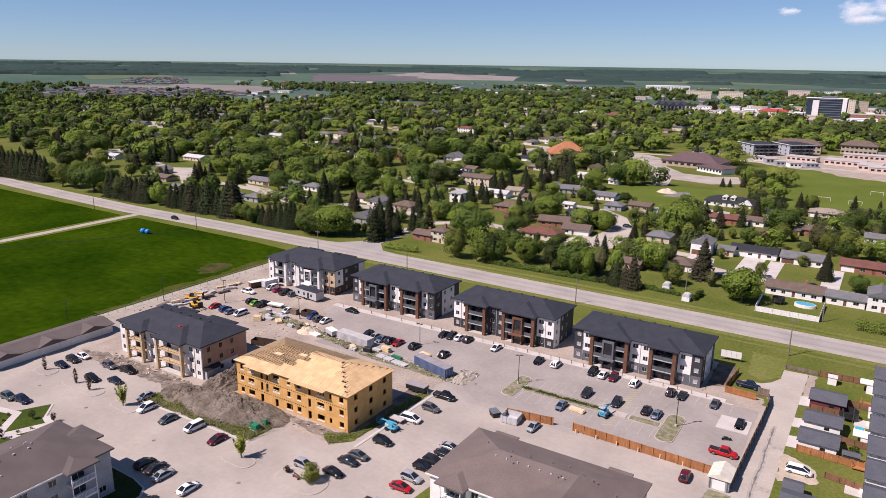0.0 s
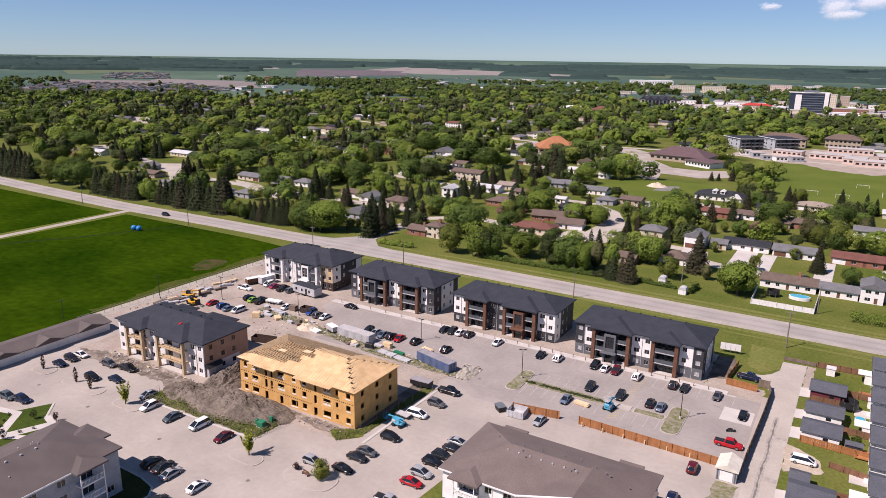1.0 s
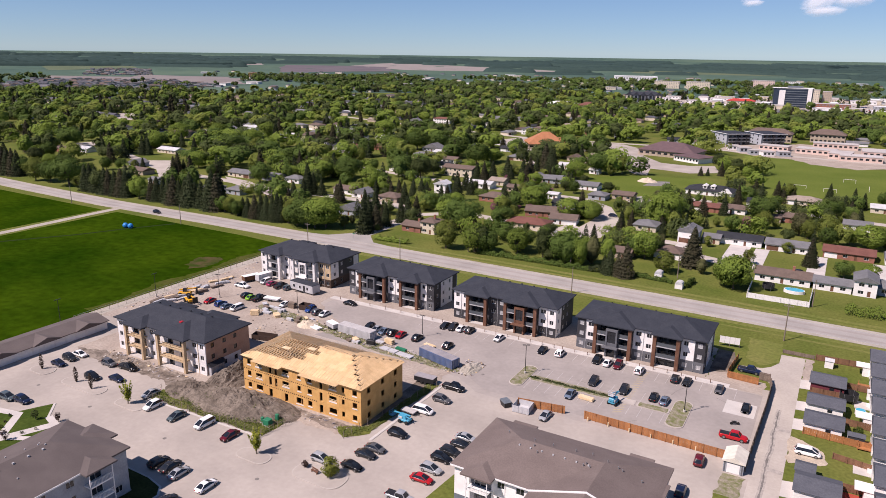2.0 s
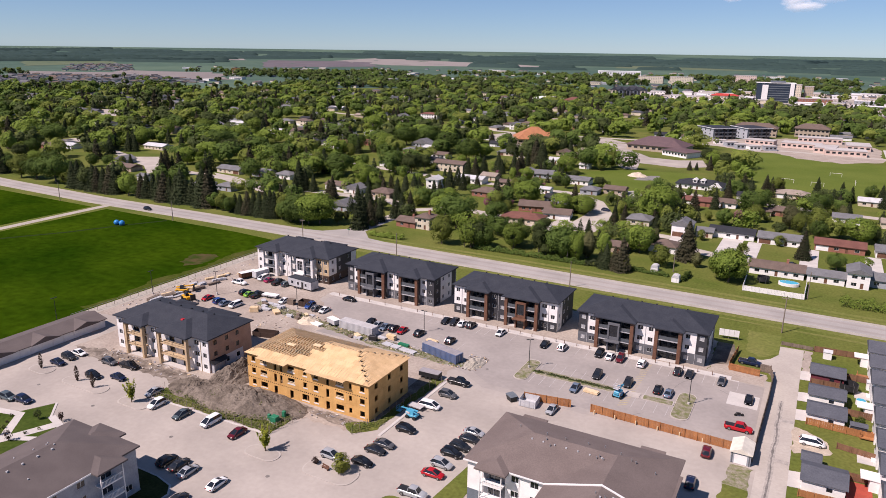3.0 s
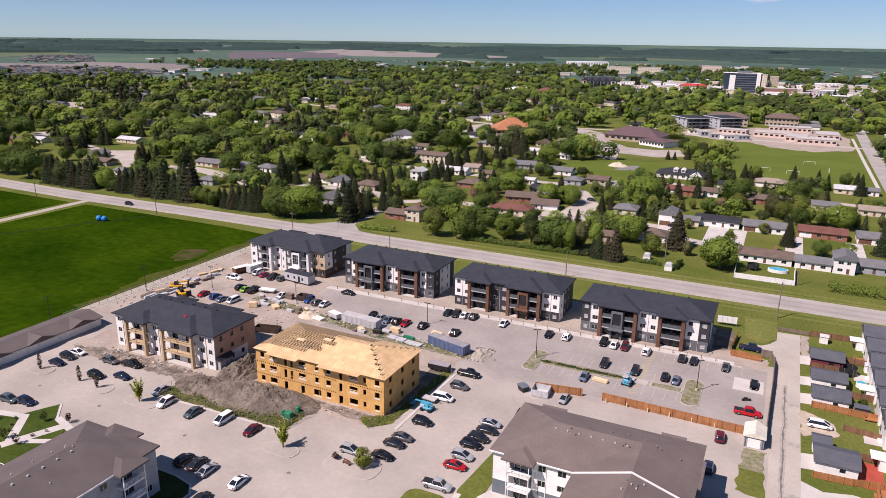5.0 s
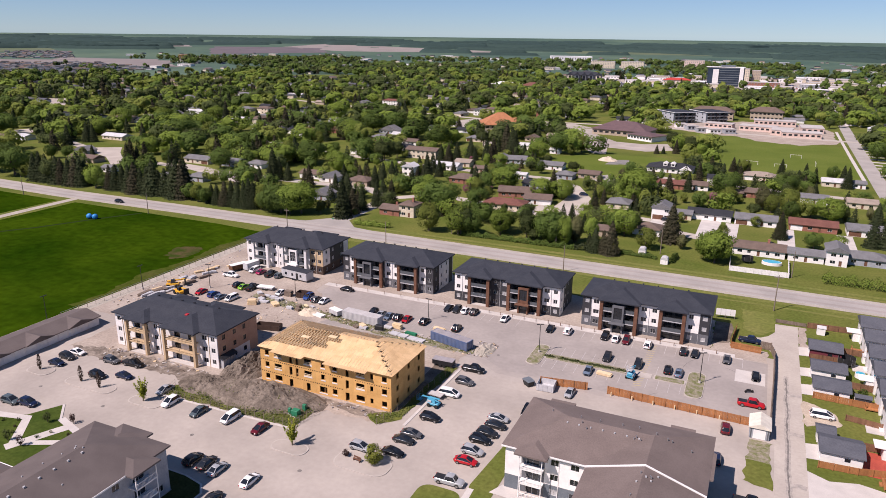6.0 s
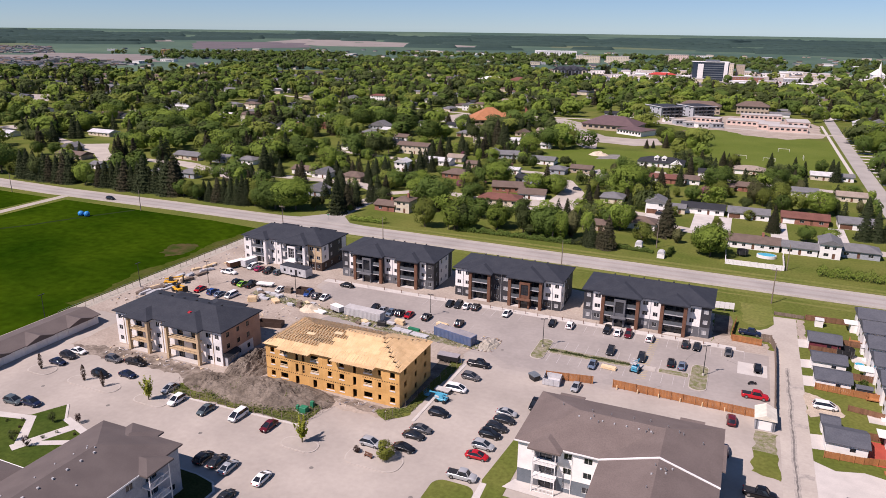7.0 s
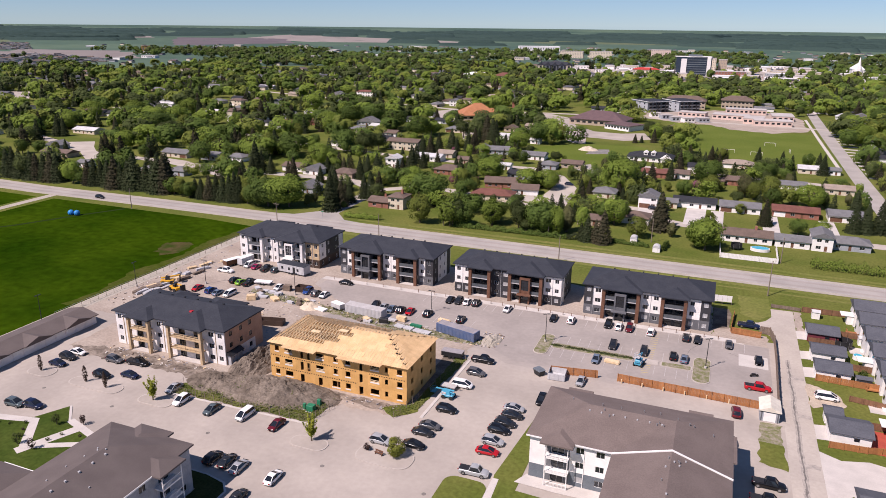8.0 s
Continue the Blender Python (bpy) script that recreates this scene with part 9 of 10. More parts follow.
def tree_proto(name, shape, material, seed, n, size, label, x, y, h):
    rng = np.random.default_rng(seed)
    p, d = crown_points(rng, n, shape)
    e = empty(name, pose(x, y, 0) @ Matrix.Diagonal((h / 10, h / 10, h / 10, 1)), label, "tree", "trees of the town")
    me = quads_mesh("crown", p, d, rng.uniform(0.7, 1.3, n) * size, material, rng)
    ob = new("crown", me)
    ob.parent = e
    bm = bmesh.new()
    if shape == "conifer":
        tube(bm, (0, 0, -0.1), (0, 0, 9.0), 0.2, 0.03, 6)
    else:
        tube(bm, (0, 0, -0.1), (0, 0, 4.2), 0.28, 0.16, 6)
        for i in range(5):
            a = i * 1.257 + seed
            tube(bm, (0, 0, 2.2 + 0.2 * i), (1.7 * math.cos(a), 1.7 * math.sin(a), 5.2 + 0.3 * i), 0.13, 0.04, 5)
    part("trunk", bm, M_BARK, e)
    return e


TREES = {}
TREES["round"] = [tree_proto("tree", "round", M_LEAF[i % 4], 40 + i, 2900, 0.46, "broad-leaved tree with a full green crown", *c) for i, c in enumerate(((-72.8, 93.0, 14.5), (-94.9, 96.5, 12.0), (-110, 90, 13.0), (-124, 88, 13.0)))]
TREES["tall"] = [tree_proto("tree", "tall", M_LEAF[(1, 2)[i]], 60 + i, 2700, 0.43, "slender broad-leaved tree in spring leaf", *c) for i, c in enumerate(((-66.7, 91.4, 12.5), (-83, 95, 12.0)))]
TREES["wide"] = [tree_proto("tree", "wide", M_LEAF[(1, 0)[i]], 70 + i, 3400, 0.48, "spreading broad-leaved tree with a wide crown", *c) for i, c in enumerate(((-193.5, 86.0, 15.0), (-12.0, 102.0, 12.5)))]
TREES["conifer"] = [tree_proto("spruce", "conifer", M_NEEDLE[i % 2], 80 + i, 2500, 0.38, "dark green spruce with a pointed crown", *c) for i, c in enumerate(((-29.9, 121.3, 16.0), (10.9, 142.8, 12.0), (-168.5, 91.0, 18.0)))]
TREES["olive"] = [tree_proto("tree", "tall", M_OLIVE, 66, 2300, 0.45, "thin olive-brown tree just coming into leaf", -64.5, 99.0, 10.0)]
TREES["pink"] = [tree_proto("blossom_tree", "round", M_PINK, 91, 2000, 0.42, "crab-apple tree in pink blossom", -19.5, 194.0, 7.0)]
PLACED = []


def plant(kind, x, y, h, rng, spin=True):
    p = rng.choice(TREES[kind])
    w = rng.uniform(1.02, 1.32) if kind == "conifer" else rng.uniform(0.92, 1.18)
    copy = copy_thing(p, Matrix.Identity(4))
    copy.matrix_basis = pose(x, y, 0, 0, 0, rng.uniform(0, 360)) @ Matrix.Diagonal((h / 10 * w, h / 10 * w, h / 10, 1))
    PLACED.append((x, y))


def grove(kind, rng, *places):
    """Trees of one kind, each at its place and height (x, y, h)."""
    for x, y, h in places:
        if all((x - a) ** 2 + (y - b) ** 2 > 2.5 for a, b in PLACED):
            plant(kind, x, y, h, rng)


def plant_near():
    """The trees nearest to the highway, one by one."""
    rng = random.Random(77)
    grove("round", rng, (-346.8, 83.7, 14.8), (-241.7, 84.5, 9), (-317, 85.4, 13.2), (-203.5, 85.4, 12.9), (-247.2, 85.6, 9.1), (-209.5, 85.7, 10.3), (-312.2, 86.5, 8.3), (-415.3, 86.6, 15), (-252.8, 86.7, 9.8), (-373.6, 86.8, 7.2), (-404, 89.1, 15), (-111, 89.3, 12.8), (-105.2, 90.7, 11.3), (-109.1, 92.4, 10.5), (-439.2, 92.8, 14.6), (-165.1, 96.5, 3.4), (-80.8, 101.7, 8.4), (-48, 117.6, 13.1), (-52, 118.2, 10.9), (-476.8, 124.4, 13.5), (-45.7, 126.7, 7.4), (-10.6, 132.3, 6.4), (-415.3, 135, 10.4), (-406.1, 140.6, 9.3), (-268.4, 144.3, 9.9), (-398.4, 145.4, 7.5), (-499.6, 147, 13.5), (-122, 152, 7.8))
    grove("round", rng, (-29.3, 152, 5.1), (-170, 154.3, 8.2), (-338.7, 156.7, 9), (-297.6, 158.3, 14.6), (1.6, 159.1, 5), (-72.5, 181.1, 7.8), (15.6, 181.3, 9.6), (-305.1, 184.8, 10), (-223.5, 185.8, 11.3), (-24.7, 187.1, 9.2), (-288.6, 187.4, 11), (7.3, 190.5, 9.4), (-32.6, 193.2, 5.1), (-274.8, 195.9, 14.6), (14.3, 197, 11.7), (-54.2, 202.2, 10.4), (-593.9, 202.6, 14.7), (-7.1, 205.4, 4.8), (35.5, 208.7, 5.7), (-375.3, 219, 14.5), (-222.8, 227.9, 15), (-119.7, 233.9, 9.2), (-264.2, 234, 10.1), (-230.6, 235.9, 7.6), (-242.2, 236.7, 15), (-127.1, 239.9, 6.9), (-220.9, 241.8, 12.5), (-381.1, 242.8, 15))
    grove("round", rng, (-583.8, 248.1, 15), (17.6, 249.3, 10.3), (-430.7, 256.9, 12.8), (-12.3, 260.1, 7.4), (-297, 261.8, 11.3), (-124, 264.1, 7.2), (-358.4, 272, 14.6), (39.4, 294.5, 9.8), (-8.6, 296.8, 8.3), (-120.3, 309.3, 8.2), (-187.6, 314.5, 15), (-220.9, 316.4, 14.9), (-117, 325.3, 12), (-38.4, 349, 9.7), (-46.7, 363.2, 12.8), (89.3, 363.3, 13.1), (-55.2, 363.7, 13.3), (-320.4, 372.7, 15), (-60.7, 375.2, 13.6), (-157.8, 385, 9.9), (72.4, 387.4, 14.6), (-175.8, 388.8, 11.5), (-256.7, 391.2, 15), (97, 447.1, 15), (72.5, 451.2, 12.2), (54.2, 571, 9.9), (63.5, 585.2, 10.6), (81.7, 594.2, 13.3))
    grove("wide", rng, (-198.2, 85.9, 15.5), (-384.4, 88.3, 19), (-189, 88.7, 16.5), (-74, 96.1, 14.5), (-11.1, 96.4, 13.4), (-95.6, 103.2, 11.1), (-511.3, 103.4, 15.5), (-406.8, 114.9, 10), (-133.4, 121.1, 17.5), (-436.6, 121.8, 13), (-457.8, 122.1, 10.2), (-144.3, 127.8, 13.1), (23, 132.2, 7.9), (31.6, 132.9, 7.2), (-123.2, 142.9, 10.1), (-89.9, 173.8, 11), (-371.7, 175.7, 13.4), (-123.6, 181.9, 13.8), (-229.3, 182.3, 14), (-54.7, 183, 18.7), (31.4, 185.9, 11.9), (-469.2, 186.7, 11.4), (-542, 193, 19), (-256.4, 195.1, 17.5), (-15.2, 220.7, 14.8), (-477.4, 226.7, 15.8), (-340.5, 234.4, 12.4), (-401.6, 236.9, 19))
    grove("wide", rng, (12.4, 236.9, 12.8), (-411.8, 269.1, 19), (-506.2, 274.5, 17.3), (-135.4, 281.5, 13.9), (-571.6, 282.8, 15.6), (-310.1, 288, 17.5), (-477.9, 293.2, 17.4), (-291.6, 299.8, 17.5), (-219.1, 301.1, 19), (-129.1, 312.1, 18.5), (-440.9, 317.6, 19), (-250.3, 326.1, 19), (-297, 343.3, 19), (-284.5, 359.9, 19), (-369.5, 401.6, 19), (82.2, 402.6, 17.2), (85.1, 473.9, 15.7), (114.9, 524.4, 19))
    grove("conifer", rng, (-343.6, 83.8, 15.7), (-334.4, 83.8, 15.2), (-340.2, 84, 14.7), (-361.8, 84.1, 15.7), (-352.2, 84.2, 15.8), (-330.3, 84.5, 16.1), (-357.7, 84.6, 16.9), (-326.6, 84.9, 15.8), (-235.3, 85.5, 10.4), (-230.6, 85.5, 12.2), (-487.4, 85.7, 19), (-223, 85.8, 13), (-285, 86.1, 13.9), (-482.9, 86.1, 19.3), (-307, 86.2, 13.4), (-227, 86.2, 13), (-219.7, 86.4, 13.2), (-303.3, 86.7, 14.2), (-216.9, 86.7, 14.8), (-478.1, 86.7, 18.4), (-214.5, 86.8, 13.7), (-326.1, 87, 14.6), (-294.4, 87, 14.4), (-240, 87, 9.6), (-262.1, 87.2, 20))
    grove("conifer", rng, (-473.4, 87.2, 19.9), (-299.2, 87.5, 13.9), (-274.5, 87.6, 13.8), (-258.8, 87.6, 20), (-468.7, 87.8, 18.7), (-270.7, 88.2, 14.9), (-452.7, 88.3, 19.1), (-464.1, 88.4, 18.2), (-448.2, 88.8, 18.7), (-459.5, 88.9, 20), (-266.8, 89, 16.6), (-443.8, 89.4, 18.2), (-47.9, 89.5, 13.7), (-50.7, 89.6, 9.5), (-439.3, 89.9, 17.4), (-54.1, 90.1, 10.1), (-260.4, 91.2, 19.8), (-56.9, 92.6, 6.8), (-170.5, 97.1, 11.2), (-168.7, 100.6, 12.1), (-520.5, 103.3, 17.7), (-167.8, 107.5, 11.7), (-505.1, 108.2, 17.2), (-172.5, 111.3, 8.3), (-183.7, 115.8, 12.4), (-502.7, 117.1, 14.9), (-29.3, 117.2, 16.2), (-237.5, 117.6, 9.7))
    grove("conifer", rng, (-166, 117.8, 12), (-163.2, 119.5, 13.4), (-186.1, 124.5, 13), (-161.4, 124.6, 12.7), (-247.2, 132.4, 10.4), (-350.7, 137.4, 15.1), (-218.3, 137.4, 13.2), (-202.5, 138.4, 9.7), (-245.4, 138.9, 11.2), (-384.7, 140.9, 11), (-224.6, 142.3, 9.4), (11.3, 143, 11.1), (44.6, 145.9, 12.9), (48.7, 145.9, 13.3), (-248.7, 146.4, 18.7), (-239.8, 147.9, 10.3), (-245.9, 148, 13), (54.3, 148.4, 14.7), (-356.9, 150.4, 10.9), (-346.2, 152.1, 4.3), (-188.2, 155.3, 12.4), (-335.7, 158.5, 8), (-180.3, 160, 14.6), (-70.4, 161.7, 9.7), (-169.6, 162.9, 11.5), (-188.1, 164.1, 12.6))
    grove("conifer", rng, (-203, 164.3, 9.7), (-68.3, 172.3, 7.9), (-171.9, 173.8, 9.5), (-185.8, 174.7, 9.7), (-167.3, 176.6, 17.4), (-96.1, 179.1, 14.5), (-136.4, 181, 9.3), (-141.1, 183.3, 11.6), (-136.3, 186.2, 12.5), (-455.3, 195.5, 15.7), (-451.8, 197.7, 14.5), (-169.7, 197.8, 11), (-270.2, 198.8, 11), (-161.1, 199, 10.6), (-404.4, 200.6, 14.4), (-513.1, 203.7, 13.5), (-509.8, 205.8, 15.7), (-178.8, 208.6, 12), (-531, 212.7, 10.6), (-42.7, 213.6, 11.1), (-422, 216.7, 14.5), (-33.7, 222.1, 11.5), (-17.1, 224.1, 17), (-479.3, 225.5, 14.5), (28, 240.1, 8), (-552, 244.2, 12.2), (-377.5, 245.1, 16))
    grove("conifer", rng, (-185.2, 246, 12.5), (-191.1, 247.3, 11.2), (-443.9, 248.4, 15.9), (-180.4, 248.9, 13.7), (-30.8, 249, 12.8), (-158.9, 254.7, 12.8), (-172, 259.1, 9.3), (-165.2, 263.2, 14.2), (-330.3, 264.5, 8.6), (-346.8, 264.6, 14.8), (-178.7, 267.9, 14.1), (-163, 269.7, 15.1), (45.5, 272.1, 12.4), (-345.1, 273, 12.3), (29.7, 279.7, 9.6), (-317.5, 283.3, 11.8), (44.3, 284.9, 11.2), (25, 287.7, 10.5), (-156.4, 295.3, 17.6), (-35.2, 295.5, 7.8), (-6.3, 296.1, 7.9), (-297.1, 296.2, 10.6), (-14.9, 297.1, 9.4), (-11.9, 298.9, 8), (-160.6, 301.1, 18.6), (12.5, 303.4, 9.6), (-165.8, 303.7, 20), (76.2, 305.2, 11.8))
    grove("conifer", rng, (-421.2, 306.6, 20), (-345.1, 312.2, 13), (-150.2, 313.4, 9.3), (-256, 322.5, 10.6), (-374.6, 327.9, 18.9), (75.4, 334.7, 8.2), (-374.4, 337.3, 12.3), (-182.2, 340.9, 15.1), (-402.6, 342.9, 14.1), (-67.7, 344.6, 6.7), (-63.5, 347.2, 5.9), (-55.5, 352.1, 10.7), (-228.3, 387.7, 8.1), (-239.1, 389.3, 11.1), (-278, 400.5, 17.5))
    grove("conifer", rng, (-288.6, 85.6, 16.6), (-281.0, 86.9, 15.6), (-277.7, 87.2, 18.8), (-356.7, 145.7, 16.1))
    grove("pink", rng, (-139.1, 164.6, 4.5), (-128.6, 174, 3), (-123.6, 176.9, 3.7), (-19.7, 192.6, 5.3), (-129.6, 221.9, 4.7), (-169.1, 246, 5.1))
    grove("tall", rng, (-58, 100.7, 11.6), (-85.7, 101.8, 11.8), (-97.6, 247.3, 5.1))
    grove("olive", rng, (-64, 100, 12.1), (-24.3, 108.7, 6.8), (3.5, 194.5, 12.8), (48.8, 196.1, 6.8), (25.3, 229.9, 8.1), (-71.9, 237.2, 7.5))
    n = 0
    while n < 70:
        x, y = rng.uniform(-215, 62), rng.uniform(92, 300)
        if not open_ground(x, y, 6.0, 1.2) or (y < 176 and x > -32) or (y < 100 and x > -62) or any((x - a) ** 2 + (y - b) ** 2 < 24 for a, b in PLACED) or any((x - a) ** 2 + (y + 9 - b) ** 2 < 50 for a, b in YARDS):
            n += 0.02
            continue
        k = rng.choices(("round", "tall", "wide", "conifer", "olive"), (40, 14, 10, 30, 6))[0]
        plant(k, x, y, {"round": rng.uniform(4.5, 9.5), "tall": rng.uniform(6, 10), "wide": rng.uniform(8, 12), "conifer": rng.uniform(6, 12), "olive": rng.uniform(5, 9)}[k], rng)
        n += 1


def woods():
    """The trees farther off, too many to count, in one mesh for each tint."""
    rng = np.random.default_rng(9)
    groups = {i: ([], [], []) for i in range(6)}
    cells = {}
    for hx, hy, hr in [*HOUSES, *[(q, s, 4.2) for q, s in PLACED]]:
        for i in range(int((hx - hr - 3) // 40), int((hx + hr + 3) // 40) + 1):
            for j in range(int((hy - hr - 3) // 40), int((hy + hr + 3) // 40) + 1):
                cells.setdefault((i, j), []).append((hx, hy, hr))
    for ring, (r0, r1, count, leaves, size) in enumerate(((240, 480, 1250, 620, 0.78), (440, 640, 430, 640, 1.02), (600, 1000, 1220, 380, 1.40), (950, 1500, 2200, 170, 2.1), (1400, 2300, 3000, 70, 3.0))):
        for _ in range(count):
            a = radians(rng.uniform(-64, 16))
            r = math.sqrt(rng.uniform(r0 ** 2, r1 ** 2))
            x, y = VIEW.x + r * math.sin(a), VIEW.y + r * math.cos(a)
            if y < 104 or (y < 180 and x > -34) or (y < 112 and x > -160) or (y < 116 + (-430 - x) * 0.28 if x < -430 else False):
                continue
            near = x > -230 and y < 310
            if (near and ring) or (not ring and not near and rng.random() < 0.5):
                continue
            if inside(SUBURB, x, y) and rng.random() < 0.93:
                continue
            pad = -0.5 if ring < 2 else -2.0
            if any((x - q) ** 2 + (y - s) ** 2 < (hr + pad) ** 2 for q, s, hr in cells.get((int(x // 40), int(y // 40)), ())):
                continue
            if inside(DOWNTOWN, x, y) and rng.random() > 0.16:
                continue
            if any((x - q) ** 2 + (y + 11 - s) ** 2 < 100 or (x - q - 4) ** 2 + (y + 26 - s) ** 2 < 90 for q, s in YARDS):
                continue
            if any(inside(c, x, y) for c in CLEAR) or (r < 1000 and any(near_line(l, x, y, 5.0) for l in ROAD_LINES)):
                continue
            if r > 1250 and noise.noise((x / 260, y / 260, 3.3)) > 0.28:
                continue
            con = rng.random() < (0.36 if x < -280 or near else 0.25)
            h = rng.uniform(6, 11) if near else rng.uniform(10, 16) if con else rng.uniform(10, 17.5)
            con = con and ring < 4
            g = int(rng.choice([4, 5])) if con else int(rng.choice([0, 2])) if ring > 3 else int(rng.choice(4, p=[0.32, 0.26, 0.26, 0.16]))
            p, d = crown_points(rng, leaves, "conifer" if con else ("round", "tall", "wide", "round")[int(rng.integers(4))], (20, 14, 11, 8, 7)[ring])
            k = h / 10
            d = d if con else d * (0.55 if ring < 3 else 0.4) + (p - np.array([0, 0, 4.0])) * 0.08 + np.array([-0.1, -0.25, 0.22])
            w = 1.05 if con else 1.1 if ring < 1 else 1.4
            P = p * np.array([k * w * rng.uniform(0.9, 1.25), k * w * rng.uniform(0.9, 1.25), k]) + np.array([x, y, rise(math.hypot(x, y))])
            groups[g][0].append(P)
            groups[g][1].append(d)
            groups[g][2].append(rng.uniform(0.75, 1.3, leaves) * size * (0.7 if con else 1.0) * k)
    for g, (P, d, s) in groups.items():
        me = quads_mesh("woods", np.concatenate(P), np.concatenate(d), np.concatenate(s), (M_LEAF + M_NEEDLE)[g], rng)
        tagged(new("woods", me), "dark conifers standing among the town's trees" if g > 3 else "green tree crowns filling the town", "trees", kind="stuff")


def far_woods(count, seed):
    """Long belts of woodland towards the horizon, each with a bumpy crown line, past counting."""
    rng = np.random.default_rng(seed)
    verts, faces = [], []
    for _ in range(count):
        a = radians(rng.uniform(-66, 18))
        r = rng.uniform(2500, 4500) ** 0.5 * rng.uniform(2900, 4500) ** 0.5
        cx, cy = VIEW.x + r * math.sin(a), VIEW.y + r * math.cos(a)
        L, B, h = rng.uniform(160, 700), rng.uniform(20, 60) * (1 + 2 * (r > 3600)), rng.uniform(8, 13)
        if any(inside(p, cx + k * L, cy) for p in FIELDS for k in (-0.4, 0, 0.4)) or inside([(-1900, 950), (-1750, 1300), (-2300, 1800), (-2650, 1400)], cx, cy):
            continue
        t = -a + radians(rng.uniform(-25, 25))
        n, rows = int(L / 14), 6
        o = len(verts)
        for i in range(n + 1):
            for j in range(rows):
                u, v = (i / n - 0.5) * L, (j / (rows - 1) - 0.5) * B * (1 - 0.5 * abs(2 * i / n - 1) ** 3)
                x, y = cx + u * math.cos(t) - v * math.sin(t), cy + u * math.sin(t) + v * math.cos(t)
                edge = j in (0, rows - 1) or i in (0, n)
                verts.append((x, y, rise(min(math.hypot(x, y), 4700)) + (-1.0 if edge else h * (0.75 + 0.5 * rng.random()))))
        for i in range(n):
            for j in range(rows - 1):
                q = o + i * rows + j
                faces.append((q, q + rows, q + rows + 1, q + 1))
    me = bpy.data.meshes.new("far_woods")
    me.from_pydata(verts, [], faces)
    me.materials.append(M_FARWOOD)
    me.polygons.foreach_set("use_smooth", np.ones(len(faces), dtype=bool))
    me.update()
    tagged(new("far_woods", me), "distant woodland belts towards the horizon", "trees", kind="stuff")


def hedge(x0, y0, x1, y1, w, h, material, label, seed, per=60):
    """A clipped hedge or a line of scrub, leaf by leaf."""
    rng = np.random.default_rng(seed)
    L = math.hypot(x1 - x0, y1 - y0)
    n = int(L * per * 1.8)
    u, s, z = rng.uniform(0, L, n), rng.uniform(-1, 1, n), rng.uniform(0.05, 1, n) ** 0.7
    bulge = 0.8 + 0.3 * np.sin(u * 1.3 + seed) * np.sin(u * 0.47)
    p = np.stack([u, s * w / 2 * (1 - 0.35 * z ** 3), z * h * bulge], 1)
    d = np.stack([rng.normal(size=n) * 0.4, s * 1.2, z * 1.4 + 0.1], 1)
    ob = new("hedge", quads_mesh("hedge", p, d + rng.normal(size=(n, 3)) * 0.25, rng.uniform(0.28, 0.48, n), material, rng))
    ob.matrix_basis = pose(x0, y0, 0.02, 0, 0, math.degrees(math.atan2(y1 - y0, x1 - x0)))
    return tagged(ob, label, "hedge")


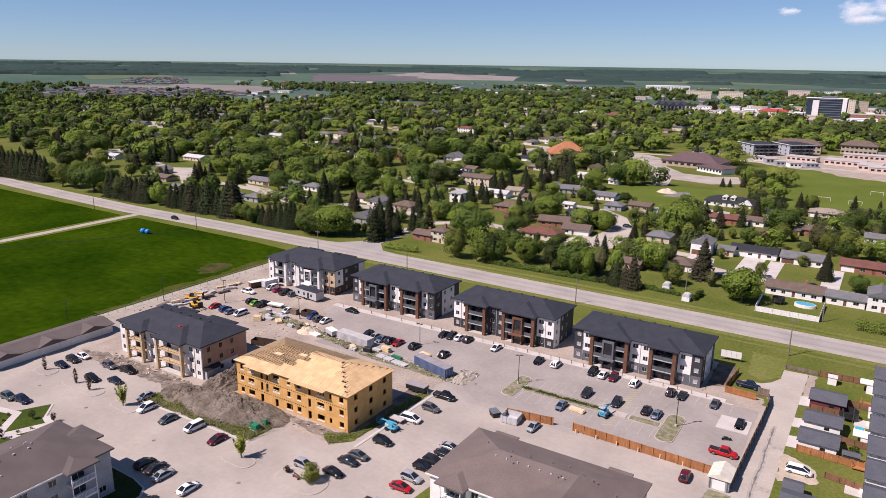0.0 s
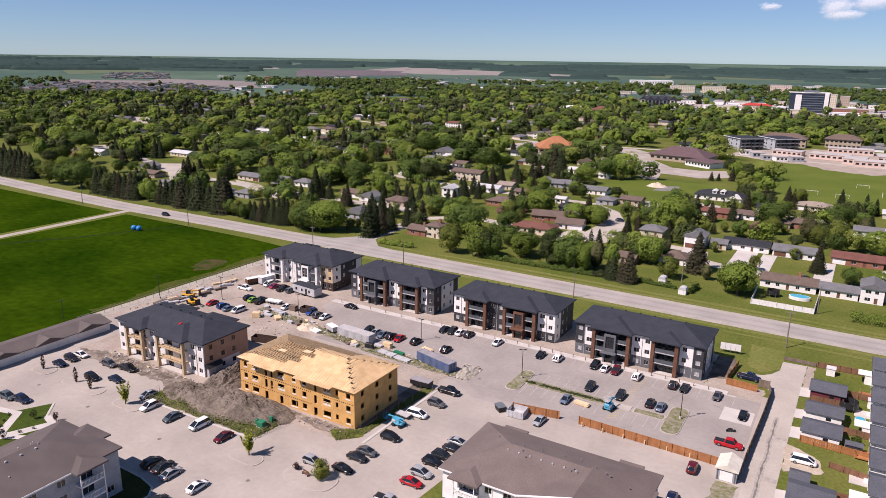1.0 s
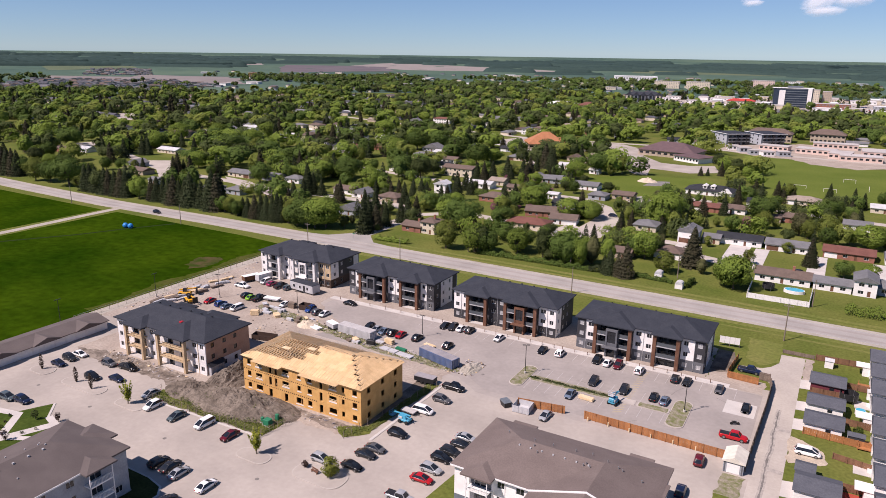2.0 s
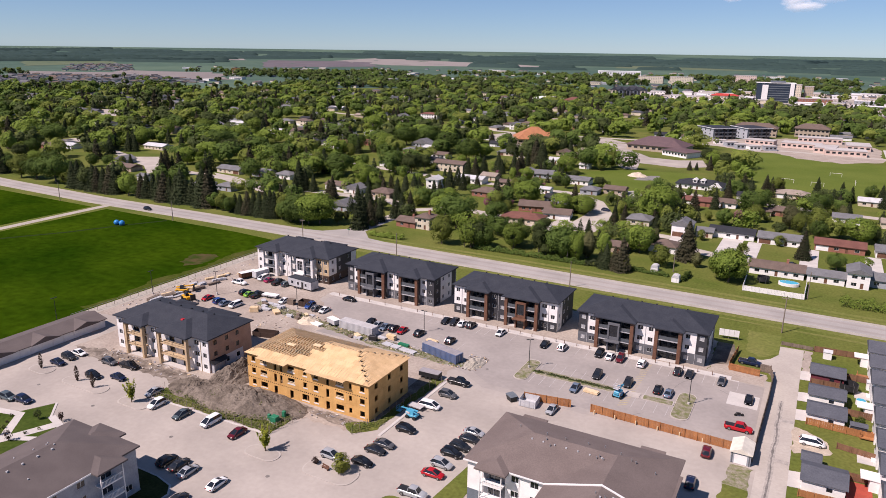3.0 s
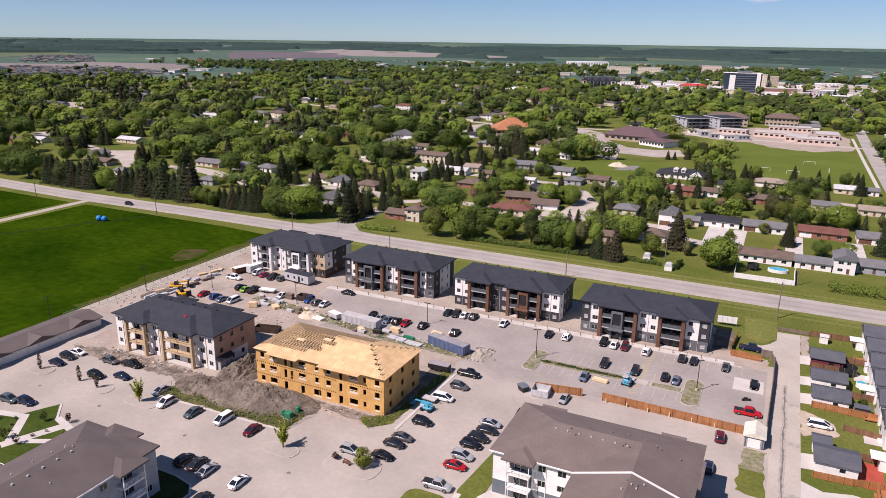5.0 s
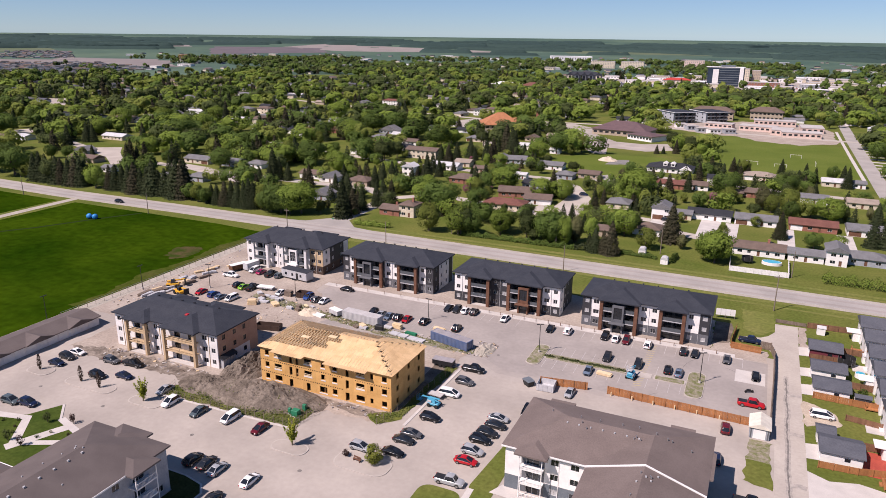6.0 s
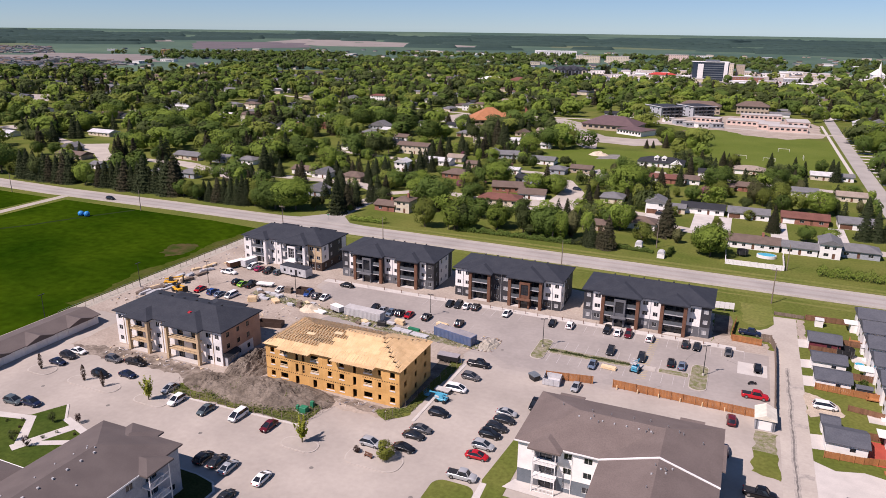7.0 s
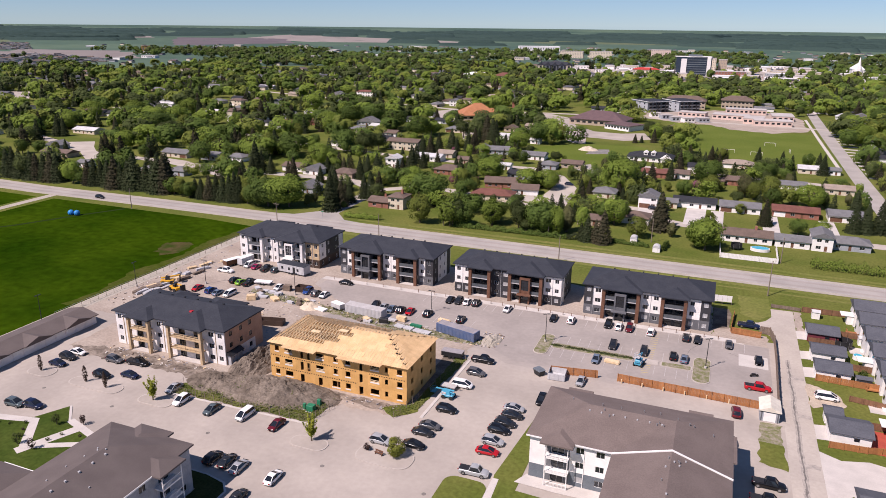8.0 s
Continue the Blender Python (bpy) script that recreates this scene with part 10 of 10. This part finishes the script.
def small_plants():
    """Young trees and bushes of the lot and the yards."""
    fresh, dark = M_LEAF[3], M_LEAF[2]
    tree_proto("young_tree", "spray", M_YOUNG, 101, 1100, 0.55, "young yellow-green tree planted on a kerbed island", -79.0, -69.4, 5.6)
    tree_proto("young_tree", "spray", M_YOUNG, 102, 1100, 0.55, "young yellow-green tree planted on a kerbed island", -119.6, -69.2, 5.6)
    bush = tree_proto("bush", "shrub", M_BUSH, 103, 2400, 0.5, "round olive-green bush on the kerbed island", -61.4, -67.6, 4.6)
    tree_proto("bush", "shrub", M_PURPLE, 104, 260, 1.2, "small dark purple shrub beside a bench", -67.4, -68.0, 1.9)
    for i, (x, y) in enumerate(((-154.2, -68.6), (-140.0, -68.6), (-133.6, -69.0))):
        tree_proto("columnar_tree", "column", M_BUD, 110 + i, 260, 0.6, "narrow dark columnar tree on a kerbed island", x, y, 4.2)
    for i, (x, y) in enumerate(((-125.6, -82.4), (-130.8, -84.4), (-127.6, -92.8), (-131.8, -92.6))):
        tree_proto("young_tree", "tall", M_PURPLE if i in (0, 2) else dark, 120 + i, 200, 0.8, "thin young ornamental tree on the lawn", x, y, 2.9)
    tree_proto("bush", "shrub", M_LEAF[0], 130, 700, 0.8, "green bush in a back yard", 28.0, 3.6, 2.8)
    tree_proto("bush", "shrub", M_LEAF[0], 131, 500, 0.9, "green bush in a back yard", 26.6, 24.4, 2.0)
    for i, (x, y, h) in enumerate(((-136.9, -86.6, 1.0), (-135.2, -88.6, 0.8), (-133.6, -90.4, 1.1), (-139.8, -88.0, 0.9), (-142.6, -88.6, 1.0), (-126.4, -87.0, 0.9), (-127.4, -89.4, 1.0), (-122.6, -86.0, 0.8), (-119.4, -86.8, 0.9))):
        tree_proto("bush", "shrub", (M_LEAF[2], M_PURPLE, M_WEED)[i % 3], 140 + i, 90, 1.6, "small low shrub beside the garden path", x, y, h)
    e = empty("bench", pose(-64.4, -68.6, 0.16, 0, 0, -10), "brown timber bench on the island", "bench")
    part("seat", boxes((-0.9, 0.9, -0.22, 0.22, 0.42, 0.48)), M_BROWN, e)
    for s in (-0.75, 0.75):
        part("leg", boxes((s - 0.05, s + 0.05, -0.2, 0.2, 0, 0.42)), M_BROWN, e)
    part("backrest", boxes((-0.9, 0.9, 0.2, 0.25, 0.6, 0.95), (-0.8, -0.7, 0.2, 0.25, 0.42, 0.6), (0.7, 0.8, 0.2, 0.25, 0.42, 0.6)), M_BROWN, e)
    hedge(-49, 92.4, -31, 91.2, 2.0, 1.9, M_LEAF[0], "clipped green hedge behind the highway verge", 7)
    hedge(-25.6, 88.0, -24.6, 97.0, 2.0, 2.6, M_LEAF[0], "tall clipped hedge beside a garden shed", 8)
    hedge(-109, 88.6, -62, 89.6, 3.0, 2.6, M_LEAF[0], "line of green scrub behind the highway verge", 9)
    hedge(-62, 89.6, -49, 91.0, 2.6, 2.8, M_NEEDLE[0], "line of dark cedars behind the verge", 10)
    hedge(-158, 84.0, -141, 85.0, 3.4, 2.4, M_LEAF[1], "loose green shrubs before the brick house", 11)
    hedge(24, 90.0, 60, 89.0, 5.0, 4.0, M_LEAF[1], "thick green bushes behind the verge", 12)
    hedge(-45.0, -7.0, -24.2, -7.0, 1.4, 0.4, M_LEAF[2], "low grass on the parking island", 13, 30)


def tufts(name, outline, n, h, material, label, seed):
    """Tall weeds and rough grass inside an outline, past counting."""
    rng = np.random.default_rng(seed)
    xs, ys = [p[0] for p in outline], [p[1] for p in outline]
    P = []
    while len(P) < n:
        x, y = rng.uniform(min(xs), max(xs)), rng.uniform(min(ys), max(ys))
        if inside(outline, x, y) and noise.noise((x * 0.35, y * 0.35, seed)) > rng.uniform(-0.5, 0.35):
            P.append((x, y, 0.08 + h * rng.uniform(0.1, 1.0) ** 1.6))
    d = np.array([-0.15, -0.25, 1.0]) + rng.normal(size=(n, 3)) * 0.3
    tagged(new(name, quads_mesh(name, np.array(P), d, rng.uniform(0.16, 0.36, n), material, rng)), label, "weeds", kind="stuff")


M_WEED = leafy("rough_weeds", (0.090, 0.126, 0.026), (0.145, 0.15, 0.05))
M_BUSH = leafy("olive_bush_leaves", (0.25, 0.27, 0.05), (0.20, 0.23, 0.04))
M_BUD = leafy("budding_brown_twigs", (0.105, 0.075, 0.058), (0.075, 0.052, 0.040))
M_PURPLE = leafy("dark_purple_leaves", (0.05, 0.03, 0.03), (0.075, 0.05, 0.04))
plant_near()
woods()
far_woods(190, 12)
small_plants()
tufts("weeds", [(-117.5, -64.6), (-83, -63.6), (-82.4, -53.4), (-88, -56.5), (-104, -60.0), (-118.5, -60.5)], 3200, 0.6, M_WEED, "tall rough weeds at the foot of the soil heap", 1)
tufts("weeds", [(-67.8, -55.2), (-64.2, -51.5), (-62.6, -23.5), (-65.2, -23.5), (-66.2, -48.5), (-72, -52.5)], 1500, 0.3, M_WEED, "rough grass along the wire fence", 2)
tufts("weeds", [(-141, -2.6), (-128, -4.0), (-104, -8.6), (-62, -11.8), (-62.5, -15), (-88, -14.6), (-108, -11.5), (-130, -8.5), (-141, -6)], 1500, 0.35, M_WEED, "weeds between the stacks of material", 3)
tufts("weeds", [(-106, -60), (-90, -58), (-90, -53), (-106, -54)], 300, 2.2, M_WEED, "scattered weeds on the soil mound", 4)


def cloud_vapour():
    """Thin white vapour that frays towards its rim."""
    m = bpy.data.materials.new("cloud_vapour")
    m.use_nodes = True
    n, l = m.node_tree.nodes, m.node_tree.links
    b, o = n["Principled BSDF"], n["Material Output"]
    b.inputs["Base Color"].default_value, b.inputs["Roughness"].default_value = (0.9, 0.88, 0.88, 1), 1.0
    tc, grad, tex = n.new("ShaderNodeTexCoord"), n.new("ShaderNodeTexGradient"), n.new("ShaderNodeTexNoise")
    grad.gradient_type = "SPHERICAL"
    tex.inputs["Scale"].default_value, tex.inputs["Detail"].default_value = 2.2, 5.0
    l.new(tc.outputs["Object"], grad.inputs["Vector"])
    l.new(tc.outputs["Object"], tex.inputs["Vector"])
    add, ramp = n.new("ShaderNodeMath"), n.new("ShaderNodeMapRange")
    add.operation = "ADD"
    ramp.inputs["From Min"].default_value, ramp.inputs["From Max"].default_value, ramp.inputs["To Max"].default_value = 0.66, 1.2, 0.6
    l.new(grad.outputs["Fac"], add.inputs[0])
    l.new(tex.outputs["Fac"], add.inputs[1])
    l.new(add.outputs["Value"], ramp.inputs["Value"])
    t, x = n.new("ShaderNodeBsdfTransparent"), n.new("ShaderNodeMixShader")
    l.new(ramp.outputs["Result"], x.inputs["Fac"])
    l.new(t.outputs["BSDF"], x.inputs[1])
    l.new(b.outputs["BSDF"], x.inputs[2])
    l.new(x.outputs["Shader"], o.inputs["Surface"])
    return m


M_CLOUD = cloud_vapour()


def cloud(x, y, z, w, h):
    """A small fair-weather cloud far off: a bulging veil."""
    bm = bmesh.new()
    bmesh.ops.create_grid(bm, x_segments=16, y_segments=10, size=1.0)
    for v in bm.verts:
        v.co = Vector((v.co.x, -0.25 * (1 - v.co.xy.length_squared / 2), v.co.y))
    ob = finish("cloud", bm, M_CLOUD, smooth=True)
    ob.matrix_basis = pose(x, y, z) @ Matrix.Diagonal((w, w * 0.5, h, 1))
    tagged(ob, "small white fair-weather cloud above the horizon", "cloud", "clouds", "stuff")


cloud(-198, 3637, 322, 95, 62)
cloud(-165, 3640, 284, 120, 34)
cloud(-468, 3611, 324, 66, 24)
cloud(-60, 3660, 335, 130, 50)
